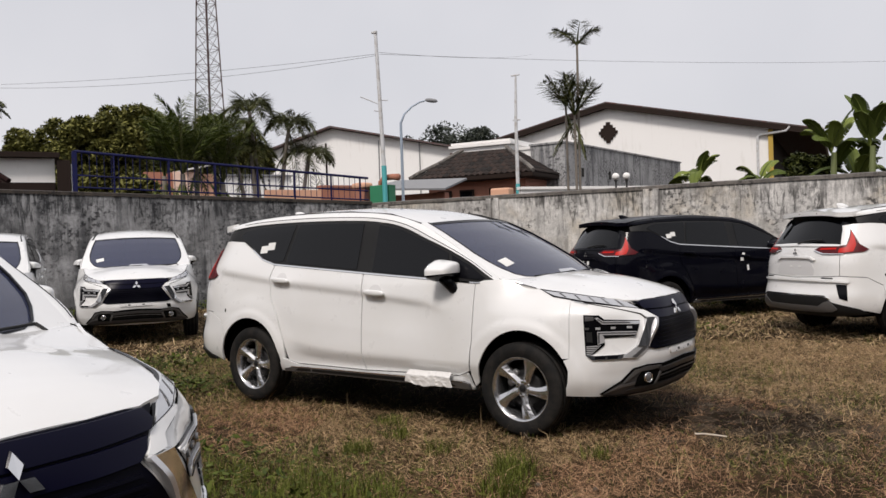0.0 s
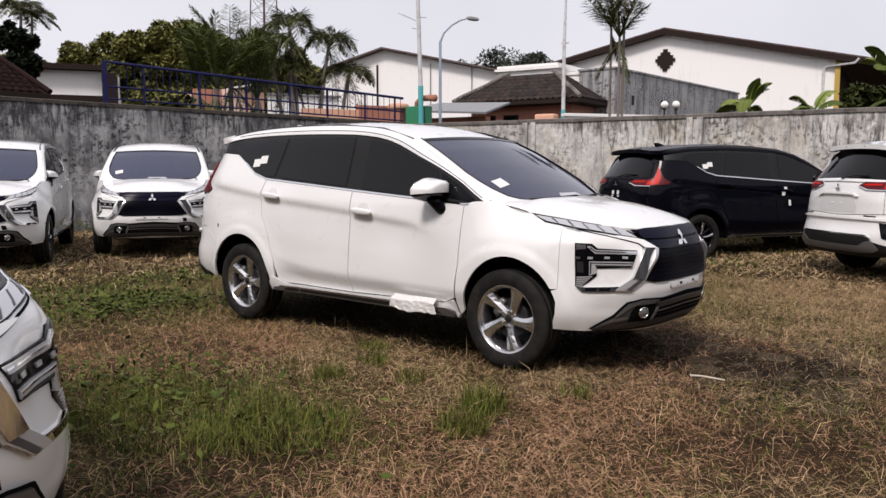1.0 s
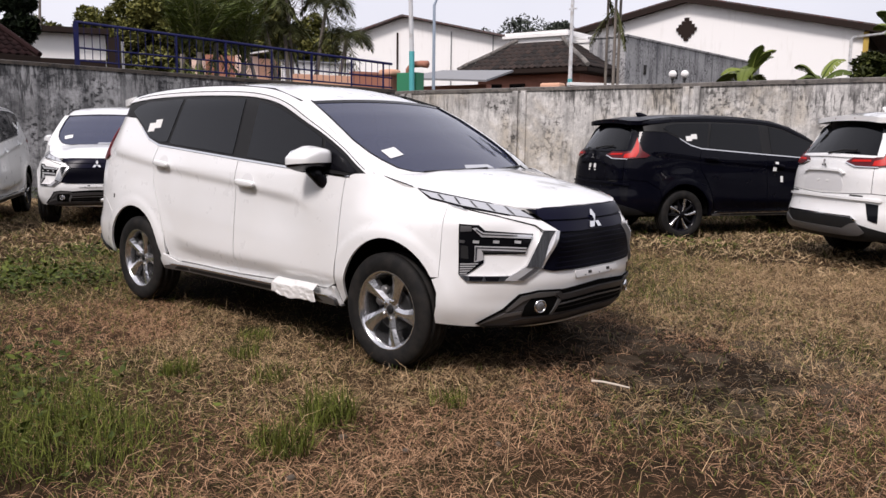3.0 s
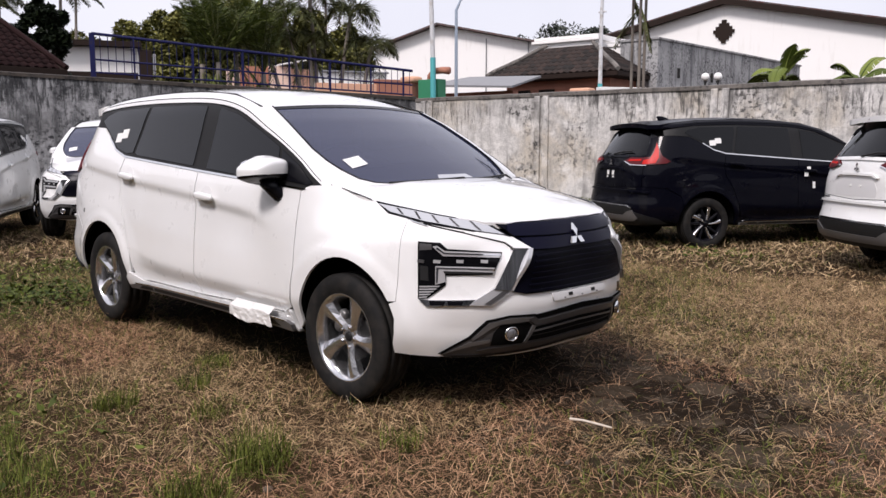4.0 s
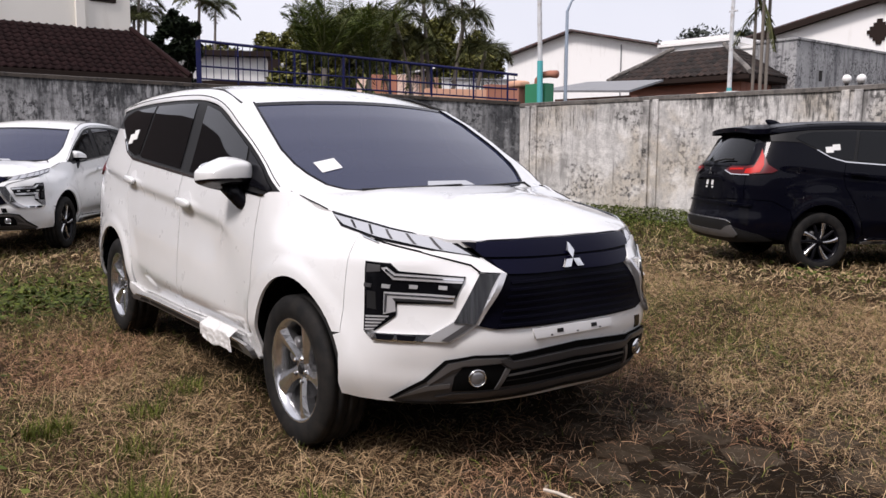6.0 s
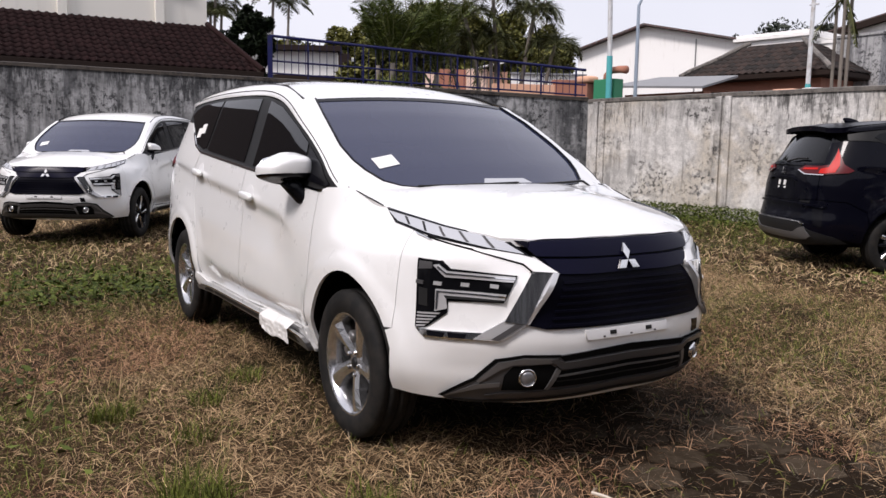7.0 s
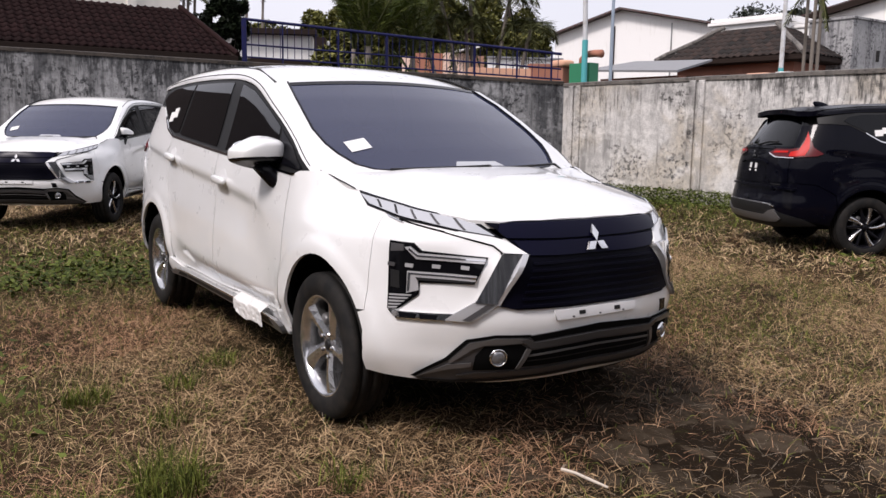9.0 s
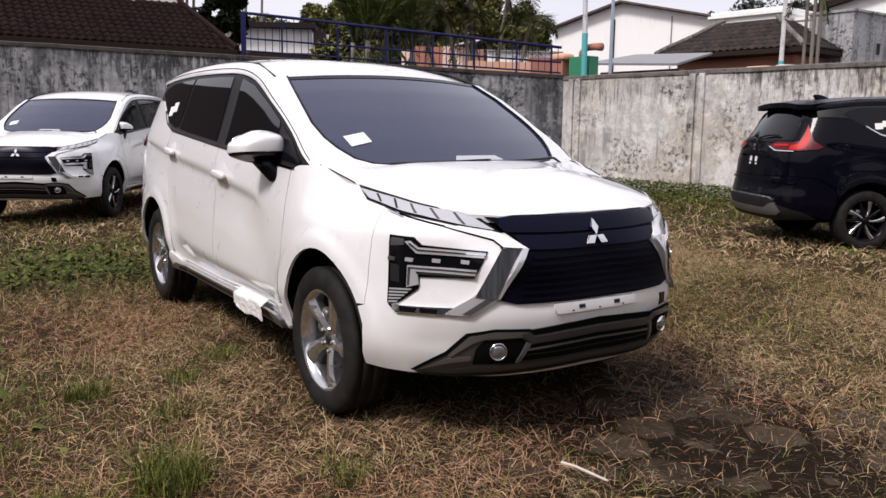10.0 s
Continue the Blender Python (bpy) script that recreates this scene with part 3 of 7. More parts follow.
        panel("grille_shoulder", [(.70, .888), (.636, .890), (.495, .872), (.430, .858), (.352, .809), (.452, .815), (.488, .842)], body, car, prow, .008, .05, (.03, .015), s, label="bright grille shoulder")
        head = panel("headlight", [(.936, .847), (.824, .843), (.787, .814), (.515, .797), (.568, .694), (.792, .691), (.793, .645), (.877, .584), (.925, .580), (.932, .726)], LENS_DARK, car, f, .006, .014, (.05, .03), s, label="L-shaped smoked headlight")
        panel("reflector", [(.926, .838), (.866, .836), (.862, .812), (.925, .806)], GREY_PLASTIC, head, f, .0085, .004, (.05, .03), s)
        panel("reflector", [(.920, .735), (.880, .732), (.876, .665), (.916, .668)], TRIM, head, f, .0085, .004, (.05, .03), s)
        panel("light_bar", [(.858, .826), (.836, .829), (.799, .805), (.523, .793), (.531, .774), (.806, .782)], BAR_SILVER, head, f, .013, .010, (.04, .03), s, label="silver light bar")
        panel("light_line", [(.836, .824), (.800, .799), (.525, .788), (.526, .783), (.802, .793), (.840, .817)], CHROME, head, f, .0155, .004, (.05, .03), s)
        panel("light_bar", [(.842, .735), (.559, .728), (.566, .702), (.797, .703), (.792, .663), (.842, .649)], BAR_SILVER, head, f, .013, .010, (.04, .03), s, label="silver light bar")
        panel("light_line", [(.838, .730), (.562, .722), (.563, .716), (.828, .724), (.830, .660), (.838, .656)], CHROME, head, f, .0155, .004, (.05, .03), s)
        panel("bar_shade", [(.806, .713), (.566, .706), (.568, .699), (.798, .702)], TRIM, head, f, .0152, .004, (.05, .03), s)
        for u in (.915, .835, .723, .605):
            panel("led_lens", [(u + .018, .764), (u - .017, .762), (u - .014, .748), (u + .019, .750)], BAR_SILVER if u < .9 else GREY_PLASTIC, head, f, .011, .006, (.05, .03), s)
        for k in range(5):
            z = .640 - .0125 * k
            panel("reflector_rib", [(.919, z), (.820 + .014 * k, z + .004), (.826 + .014 * k, z - .002), (.918, z - .006)], BAR_SILVER, head, f, .010, .005, (.05, .03), s)

        def blade_at(a, b, lift):
            lo, hi = Vector(skin(a, .62, lift + .024)), Vector(skin(a, .81, lift + .034))
            return lo.lerp(hi, (b - .62) / .19)
        blade = panel("chrome_blade", [(.463, .811), (.372, .809), (.484, .622), (.564, .628)], CHROME, car, blade_at, 0, .04, (.02, .02), s, label="chrome grille blade")
        panel("blade_edge", [(.374, .812), (.352, .809), (.470, .616), (.484, .621)], SATIN, blade, prow, .018, .05, (.02, .02), s)
        panel("blade_foot", [(.564, .630), (.474, .620), (.580, .552), (.682, .556), (.645, .582)], SATIN, blade, f, .017, .03, (.03, .03), s)
        panel("foot_facet", [(.520, .622), (.490, .618), (.584, .556), (.612, .560)], GREY_PLASTIC, blade, f, .020, .01, (.03, .03), s)
        panel("blade_strip", [(.918, .578), (.872, .577), (.640, .580), (.684, .550), (.880, .548)], CHROME, blade, f, .012, .02, (.04, .03), s)
        for u in (.83, .745):
            panel("strip_inset", [(u + .038, .574), (u - .038, .573), (u - .030, .554), (u + .034, .554)], GLOSS_BLACK, blade, f, .0135, .004, (.05, .03), s)
        # tail lamp
        tl = panel("tail_lamp", [(ur(.33), 1.118), (ur(.42), 1.160), (ur(.66), 1.160), (ux(-2.16), 1.175), (ux(-2.10), 1.27), (ux(-2.055), 1.36), (ux(-2.03), 1.28), (ux(-2.0), 1.18), (ux(-1.90), 1.115), (ux(-1.96), 1.09), (ur(.74), 1.070), (ur(.60), 1.068), (ur(.46), 1.072)], DARK_RED, car, f, .016, .03, (.04, .03), s, label="dark red L-shaped tail lamp")
        panel("light_strip", [(ur(.69), 1.130), (ux(-2.17), 1.15), (ux(-2.11), 1.23), (ux(-2.06), 1.345), (ux(-2.04), 1.27), (ux(-2.05), 1.17), (ux(-2.10), 1.095), (ur(.75), 1.082), (ur(.68), 1.082)], RED_LENS, tl, f, .020, .006, (.04, .03), s, label="bright red lamp strip")
        panel("light_strip", [(ur(.43), 1.138), (ur(.65), 1.142), (ur(.65), 1.122), (ur(.41), 1.116)], RED_LENS, tl, f, .020, .006, (.05, .03), s, label="bright red lamp strip")
        panel("lamp_line", [(ur(.34), 1.114), (ur(.48), 1.074), (ur(.74), 1.070), (ur(.74), 1.062), (ur(.47), 1.064), (ur(.32), 1.110)], CHROME, tl, f, .018, .006, (.05, .03), s)
        # rear bumper reflectors, mirror, handles
        panel("bumper_inset", [(ur(.76), .69), (ur(.66), .70), (ur(.70), .53), (ur(.76), .50)], GLOSS_BLACK, car, f, .006, .02, (.06, .05), s)
        for x, z in ((.10, .985), (-.98, 1.078)):
            door = fd if x > 0 else rd
            # a flush disc: the hollow's shade is put into its greyer white
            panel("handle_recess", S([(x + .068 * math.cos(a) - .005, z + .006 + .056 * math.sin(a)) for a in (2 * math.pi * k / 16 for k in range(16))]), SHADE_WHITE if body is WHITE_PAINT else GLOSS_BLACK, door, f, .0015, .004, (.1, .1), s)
            bm = bmesh.new()
            u = ux(x)
            c = Vector(f(u * s, z, .026))
            tilt = math.degrees(math.atan2(.075 if x < 0 else .06, 1.0))
            blob(bm, 0, 0, 0, .215, .034, .046, 2.8, 8, 16, Matrix.Translation(c) @ pose(0, 0, 0, 0, tilt, 0))
            h = bm_mesh("door_handle", bm, body, True)
            h.materials[0] = body
            piece("door_handle", h, door)
        mir = new("mirror")
        mir.parent = car
        bm = bmesh.new()
        blob(bm, 0, 0, 0, .185, .245, .172, 4.2, 18, 28)
        for v in bm.verts:
            k = ease(-.09, .09, v.co.x)
            v.co.z = v.co.z * (1 - .35 * k) + .012 * k
            v.co.y *= 1 - .12 * k
            tip = ease(-.02, .125, v.co.y * s)
            v.co.z = v.co.z * (1 - .50 * tip) - .012 * tip
            v.co.x -= .02 * (v.co.y / .12) * s
        cap, base_bm = bm, bm.copy()
        bmesh.ops.bisect_plane(cap, geom=cap.verts[:] + cap.edges[:] + cap.faces[:], plane_co=(0, 0, -.022), plane_no=(-0.08, 0, 1), clear_inner=True)
        bmesh.ops.bisect_plane(base_bm, geom=base_bm.verts[:] + base_bm.edges[:] + base_bm.faces[:], plane_co=(0, 0, -.024), plane_no=(-0.08, 0, 1), clear_outer=True)
        at = Matrix.Translation((.800, s * .905, 1.155)) @ pose(0, 0, 0, 0, 0, -6 * s)
        part("mirror_cap", cap, body, mir, smooth=True, m=at)
        add_tube(base_bm, [(.0, -.02 * s, -.05), (.03, -.045 * s, -.10), (.045, -.065 * s, -.13), (.05, -.085 * s, -.135)], [.05, .042, .04, .045], 10)
        part("mirror_base", base_bm, GLOSS_BLACK, mir, smooth=True, m=at)
        bm = bmesh.new()
        blob(bm, -.078, 0, .0, .012, .20, .12, 3, 8, 16)
        part("mirror_glass", bm, CHROME, mir, smooth=True, m=at)
        # fog lamp
        bm = bmesh.new()
        c = Vector(f(.468 * s, .407, .016))
        turn = Matrix.Translation(c) @ pose(0, 0, 0, 0, 0, 22 * s)
        r = lathe(bm, [(.001, -.014), (.018, -.012), (.026, -.007), (.030, .0)], 24)
        bmesh.ops.transform(bm, matrix=turn @ pose(0, 0, 0, 0, 0, 90), verts=bm.verts[:])
        fog = part("fog_lamp", bm, FOG_LENS, car, "round clear fog lamp", True)
        bm = bmesh.new()
        lathe(bm, [(.029, .004), (.030, -.010), (.034, -.011), (.036, .004)], 24)
        bmesh.ops.transform(bm, matrix=turn @ pose(0, 0, 0, 0, 0, 90), verts=bm.verts[:])
        part("fog_ring", bm, CHROME, fog, smooth=True)
    # grille
    g = panel("grille", both([(0, .926), (.107, .927), (.465, .928), (.552, .934), (.469, .897), (.428, .862), (.340, .800), (.470, .612), (.400, .596), (.154, .594), (0, .594)]), GRILLE_BLACK, car, f, .010, .02, (.05, .03), label="black grille")
    panel("grille_bar", both([(0, .924), (.20, .924), (.45, .922), (.465, .892), (.43, .868), (.20, .862), (0, .860)]), NAVY_BLACK, g, f, .020, .012, (.05, .02))
    panel("grille_bar", both([(0, .852), (.20, .853), (.40, .857), (.375, .826), (.335, .803), (.20, .798), (0, .797)]), NAVY_BLACK, g, f, .020, .012, (.05, .02))
    for k in range(7):
        z = .775 - .027 * k
        w = .325 + (.775 - z) * .38
        panel("grille_slat", both([(0, z), (w, z), (w + .004, z - .009), (0, z - .009)]), GRILLE_BLACK, g, f, .018, .012, (.08, .02))
    bm = bmesh.new()
    diamonds(bm, .064, lambda a, b, h: Vector(f(a, .842 + b, .024 + h)))
    part("emblem", bm, CHROME, g, "three bright diamonds")
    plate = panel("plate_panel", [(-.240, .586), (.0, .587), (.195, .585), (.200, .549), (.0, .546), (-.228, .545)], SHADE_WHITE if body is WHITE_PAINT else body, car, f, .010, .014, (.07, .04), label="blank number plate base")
    for u in (-.105, .085):
        panel("plate_clip", [(u - .016, .575), (u + .016, .575), (u + .016, .560), (u - .016, .560)], TRIM, plate, f, .0115, .004, (.1, .1))
    for u in (-.15, -.01, .12):
        panel("plate_hole", [(u - .005, .557), (u + .005, .557), (u + .005, .551), (u - .005, .551)], GREY_PLASTIC, plate, f, .0112, .004, (.1, .1))
    panel("tow_cover", [(.40, .560), (.455, .557), (.470, .507), (.415, .505)], GLOSS_BLACK, car, f, .004, .006, (.1, .1))
    low = panel("lower_grille", both([(0, .510), (.18, .502), (.338, .490), (.484, .494), (.591, .474), (.675, .394), (.829, .310), (.80, .292), (.52, .294), (0, .310)]), GREY_PLASTIC, car, f, .010, .03, (.05, .03), label="grey lower bumper trim")
    panel("air_slot", both([(0, .512), (.18, .503), (.345, .489), (.32, .467), (.172, .478), (0, .482)]), GAP_BLACK, low, f, .0125, .004, (.05, .03), label="black upper air slot")
    panel("frame_band", both([(0, .476), (.172, .472), (.318, .462), (.36, .480), (.38, .473), (.328, .434), (.17, .442), (0, .447)]), GREY_PLASTIC, low, f, .020, .014, (.05, .03), label="grey trim band")
    panel("intake", both([(0, .440), (.17, .434), (.33, .425), (.362, .357), (0, .362)]), GAP_BLACK, low, f, .0125, .004, (.05, .03), label="black air intake")
    panel("intake_edge", both([(0, .424), (.18, .420), (.335, .410), (.340, .402), (.18, .412), (0, .416)]), SILVER_TRIM, low, f, .018, .008, (.05, .03))
    panel("intake_slat", both([(0, .392), (.34, .386), (.342, .380), (0, .386)]), TRIM, low, f, .014, .004, (.05, .03))
    panel("lower_lip", both([(0, .352), (.36, .344), (.57, .338), (.64, .325), (.52, .315), (0, .330)]), GREY_PLASTIC, low, f, .017, .012, (.05, .03))
    for s in (1, -1):
        panel("trim_shadow", [(.338, .494), (.484, .499), (.597, .480), (.682, .400), (.838, .312), (.822, .308), (.670, .391), (.586, .470), (.484, .489), (.338, .485)], GAP_BLACK, low, f, .0125, .006, (.05, .03), s)
        panel("fog_pod", [(.350, .440), (.374, .456), (.526, .451), (.560, .412), (.570, .350), (.388, .350)], GAP_BLACK, low, f, .0125, .004, (.05, .03), s, label="black fog lamp recess")
        panel("pod_edge", [(.330, .432), (.350, .440), (.388, .351), (.372, .346)], SILVER_TRIM, low, f, .020, .014, (.05, .03), s)
        panel("trim_edge", [(.350, .480), (.484, .486), (.584, .466), (.668, .388), (.66, .380), (.572, .440), (.526, .458), (.376, .462)], SILVER_TRIM, low, f, .018, .012, (.05, .03), s, label="grey trim edge")
        panel("flare", [(.812, .309), (.675, .372), (.575, .384), (.578, .366), (.668, .352)], SILVER_TRIM, low, f, .016, .010, (.05, .03), s)
    panel("lip", both([(0, .318), (.52, .302), (.80, .302), (.76, .290), (.52, .290), (0, .304)]), TRIM, low, f, .014, .02, (.06, .03))
    # hood, screen, roof, tail
    panel("hood", [(2.138, 0), (2.126, -.22), (2.09, -.40), (2.035, -.505), (1.955, -.568), (1.85, -.621), (1.70, -.671), (1.52, -.706), (1.40, -.724), (1.26, -.742), (1.19, -.742), (1.27, -.55), (1.355, -.3), (1.39, 0)]
          + [(1.355, .3), (1.27, .55), (1.19, .742), (1.26, .742), (1.40, .724), (1.52, .706), (1.70, .671), (1.85, .621), (1.955, .568), (2.035, .505), (2.09, .40), (2.126, .22)], body, car, hood_at, 0, .03, (.035, .035))
    panel("cowl", [(1.34, -.3), (1.26, -.55), (1.17, -.73), (1.12, -.70), (1.20, -.5), (1.29, -.25), (1.32, 0), (1.29, .25), (1.20, .5), (1.12, .70), (1.17, .73), (1.26, .55), (1.34, .3), (1.375, 0)], TRIM, car, hood_at, -.004, .03, (.08, .08))
    scr = panel("windscreen", [(-1, 0), (1, 0), (1, 1), (-1, 1)], WIND_GLASS, car, screen_at, 0, .006, (.1, .1), flip=False, label="sloping tinted windscreen")
    panel("glass_band", [(-1, .955), (1, .955), (1, 1), (-1, 1)], GLOSS_BLACK, scr, screen_at, .003, .004, (.1, .05))
    panel("glass_band", [(-1, 0), (1, 0), (1, .025), (-1, .025)], GLOSS_BLACK, scr, screen_at, .003, .004, (.1, .05))
    EDGE = [(.925, 1.0), (.935, .6), (.94, .4), (.915, .25), (.876, .16), (.81, .07), (.72, .03), (.60, .018)]
    for s in (1, -1):
        panel("pillar_cover", EDGE + [(.60, .0), (.99, -.004), (1.016, .0), (1.018, .3), (1.012, 1.0)], body, car, screen_at, .007, .014, (.03, .05), s)
        bm = bmesh.new()
        add_tube(bm, [hood_at(x, y * s, .001) for x, y in ((1.18, .748), (1.215, .749), (1.27, .746), (1.34, .737), (1.40, .7265), (1.47, .716))], .0026, 6)
        part("hood_seam", bm, GAP_BLACK, car)
        panel("screen_seal", EDGE + [(a - .014, b + (.004 if b < .2 else 0)) for a, b in EDGE[::-1]], GLOSS_BLACK, scr, screen_at, .010, .012, (.05, .05), s)
    panel("sticker", STICKER, PAPER, scr, screen_at, .004, .002, (.1, .1), label="white paper sticker")
    panel("paper_sheet", [(-.15, .06), (.25, .06), (.20, .10), (-.12, .10)], LENS, scr, screen_at, .002, .002, (.1, .1), label="pale paper on the dashboard")
    for s, w0, w1 in ((1, -.02, .80), (-1, -.62, .10)):
        bm = bmesh.new()
        add_tube(bm, [screen_at(w0 + (w1 - w0) * t, .025 + .025 * t, .010) for t in (0, .25, .5, .75, 1)], .006, 6)
        add_tube(bm, [screen_at(w1, .05, .010), screen_at(w1 + .03, -.02, .008)], .008, 6)
        part("wiper", bm, TRIM, car)
    panel("roof", [(.53, 0), (.51, -.30), (.45, -.58), (.42, -.652), (.10, -.617), (-.37, -.592), (-.91, -.592), (-1.43, -.592), (-1.80, -.578), (-1.90, -.56), (-1.93, 0)]
          + [(-1.90, .56), (-1.80, .578), (-1.43, .592), (-.91, .592), (-.37, .592), (.10, .617), (.42, .652), (.45, .58), (.51, .30)], body, car, roof_at, 0, .03, (.08, .08), flip=False)
    for s in (1, -1):
        bm = bmesh.new()
        edge = dense([(.43, .652), (.10, .617), (-.37, .592), (-.91, .592), (-1.43, .592), (-1.80, .578)], 5)
        add_tube(bm, [roof_at(x, s * y, .0005) for x, y in edge], .0045, 6)
        part("roof_seam", bm, GAP_BLACK, car, smooth=True)
        panel("side_marker", S([(-1.715, .815), (-1.730, .815), (-1.730, .785), (-1.715, .785)]), GAP_BLACK, car, f, .003, .004, (.1, .1), s)
    sp = panel("spoiler", [(-1.84, 0), (-1.82, -.60), (-1.96, -.61), (-2.08, -.52), (-2.11, 0), (-2.08, .52), (-1.96, .61), (-1.82, .60)], body, car, roof_at, .012, .055, (.08, .08), label="roof spoiler")
    bm = bmesh.new()
    add_box(bm, -2.095, 0, 1.570, .012, .34, .022, .004)
    part("brake_light", bm, DARK_RED, sp)
    bm = bmesh.new()
    blob(bm, 0, 0, 0, .17, .05, .085, 2.0, 10, 14)
    for v in bm.verts:
        v.co.x -= 1.4 * max(0, v.co.z)
        v.co.y *= 1 - 18 * max(0, v.co.z)
    part("roof_antenna", bm, body, car, smooth=True, m=pose(-1.56, 0, 1.662))
    tg = panel("tailgate", [(rear + .004, .80), (END - .002, .77), (END - .002, 1.20), (rear + .004, 1.18)], body, car, f, 0, .02)
    tg2 = panel("tailgate", [(rear + .004, .80), (END - .002, .77), (END - .002, 1.20), (rear + .004, 1.18)], body, car, f, 0, .02, side=-1)
    for s in (1, -1):
        panel("rear_window", [(rear - .03, 1.185), (END, 1.185), (END, 1.56), (ur(.62), 1.555), (ux(-2.02), 1.42)], GLASS, car, f, -.002, .006, side=s, label="dark tailgate glass")
        panel("tail_garnish", [(END, 1.165), (ur(.33), 1.158), (ur(.42), 1.16), (ur(.36), 1.185), (END, 1.195)], body, tg, f, .016, .02, (.05, .03), s)
        panel("plate_ledge", [(END, 1.035), (ur(.27), 1.030), (ur(.36), .99), (ur(.33), .985), (ur(.26), 1.008), (END, 1.012)], body, tg, f, .026, .03, (.05, .02), s)
        # nearly flush too, the recess shade painted as greyer white
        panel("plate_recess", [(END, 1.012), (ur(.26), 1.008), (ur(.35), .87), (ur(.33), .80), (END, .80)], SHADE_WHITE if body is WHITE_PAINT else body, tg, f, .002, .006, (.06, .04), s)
        panel("plate_clip", [(ur(.10), .915), (ur(.06), .915), (ur(.06), .895), (ur(.10), .895)], PAPER, tg, f, .006, .004, (.1, .1), s)
        panel("rear_bumper", S([(-1.765, .672), (-1.95, .772)]) + [(rear, .793), (END, .763), (END, .42), (ur(.62), .41), (ux(-1.95), .37), (ux(-1.80), .335)] + arch(-AXLE, 178, 152, 4), body, car, f, side=s)
        panel("bumper_ledge", [(END, .752), (ur(.45), .752), (ur(.70), .745), (ux(-2.16), .735), (ux(-2.18), .712), (ur(.69), .722), (ur(.45), .726), (END, .726)], body, car, f, .022, .03, (.05, .02), s)
        panel("rear_skirt", [(END, .545), (ur(.52), .545), (ur(.62), .48), (ux(-2.06), .40), (ux(-1.92), .335), (ur(.60), .30), (END, .30)], TRIM, car, f, .012, .03, (.06, .04), s, label="dark lower skirt")
        panel("skirt_bar", [(END, .425), (ur(.44), .425), (ur(.53), .48), (ur(.60), .50), (ur(.68), .40), (ur(.62), .36), (ur(.50), .35), (END, .345)], SILVER_TRIM, car, f, .022, .03, (.05, .03), s, label="silver skid bar")
        panel("skirt_line", [(END, .565), (ur(.53), .563), (ur(.60), .52), (ur(.585), .515), (ur(.52), .548), (END, .550)], CHROME, car, f, .016, .02, (.06, .03), s)
        panel("badge", [(ur(.62), .775), (ur(.46), .778), (ur(.46), .764), (ur(.62), .762)], CHROME if body is not WHITE_PAINT else TRIM, tg, f, .004, .004, (.1, .1), s)
    bm = bmesh.new()
    diamonds(bm, .05, lambda a, b, h: Vector((-2.38 + .078 - h, -a, 1.085 + b)))
    part("emblem", bm, CHROME, tg, "three bright diamonds")
    bm = bmesh.new()
    add_tube(bm, [f(-END + .02, 1.20, .03), f(-ur(.25), 1.235, .03), f(-ur(.42), 1.235, .03)], .011, 6)
    part("rear_wiper", bm, TRIM, car)
    for x in (.35, -.5):
        for y in (-.38, .38):
            bm = bmesh.new()
            add_box(bm, x, y, .62, .50, .48, .18, .05)
            add_box(bm, x - .24, y, .95, .14, .46, .70, .05)
            add_box(bm, x - .28, y, 1.30, .09, .24, .24, .035)
            part("seat", bm, CABIN, car)
    bm = bmesh.new()
    add_box(bm, 1.05, 0, .90, .42, 1.28, .20, .06)
    add_tube(bm, [(.70 + .05 * math.sin(a), -.37 + .18 * math.cos(a), 1.0 + .17 * math.sin(a)) for a in (2 * math.pi * k / 20 for k in range(21))], .015, 6)
    part("dashboard", bm, CABIN, car)
    return car


# plastic of the plate base; also the painted shade of the recesses
SHADE_WHITE = mat("satin_white_plastic_and_shade", (0.66, 0.66, 0.66), 0.4)


def repaint(car, change):
    """Give a copied car other materials of its own, slot by slot."""
    for ob in car.children_recursive:
        for slot in ob.material_slots:
            old = slot.material
            if old in change:
                slot.link = "OBJECT"
                slot.material = change[old]


STICKER = [(-.79, .272), (-.645, .312), (-.632, .222), (-.776, .182)]
first = build_car("car", WHITE_PAINT)
CAR_POSES = {
    "left_row_a": pose(-8.25, -.13, 0.03, 0, 0, -31.0),
    "left_row_b": pose(-7.9, 2.29, 0.03, 0, 0, -33.6),
    "dark": pose(-.27, 7.95, -.03, 0, 0, 59.5),
    "right_white": pose(3.25, 7.2, -.02, 0, 0, 50.8),
    "near": pose(0.240, -4.874, 0.035, 0, 0, 2),
}
cars = {}
for key, m in CAR_POSES.items():
    cars[key] = copy_thing(first, m)
for owner in [first] + [cars[key] for key in CAR_POSES]:
    # the mirrors stand folded back, but for one on the first car
    for ob in owner.children:
        if ob.name.startswith("mirror"):
            cap = [c for c in ob.children if c.name.startswith("mirror_cap")][0]
            s = 1 if cap.matrix_basis.translation.y > 0 else -1
            if owner is first and s < 0:
                continue
            ob.matrix_basis = Matrix.Translation((.88, s * .86, 0)) @ Matrix.Rotation(radians(62 * s), 4, "Z") @ Matrix.Translation((-.88, -s * .86, 0))
for key in CAR_POSES:
    add_wheels(cars[key], "twotone")
add_wheels(first, "plain", 0)
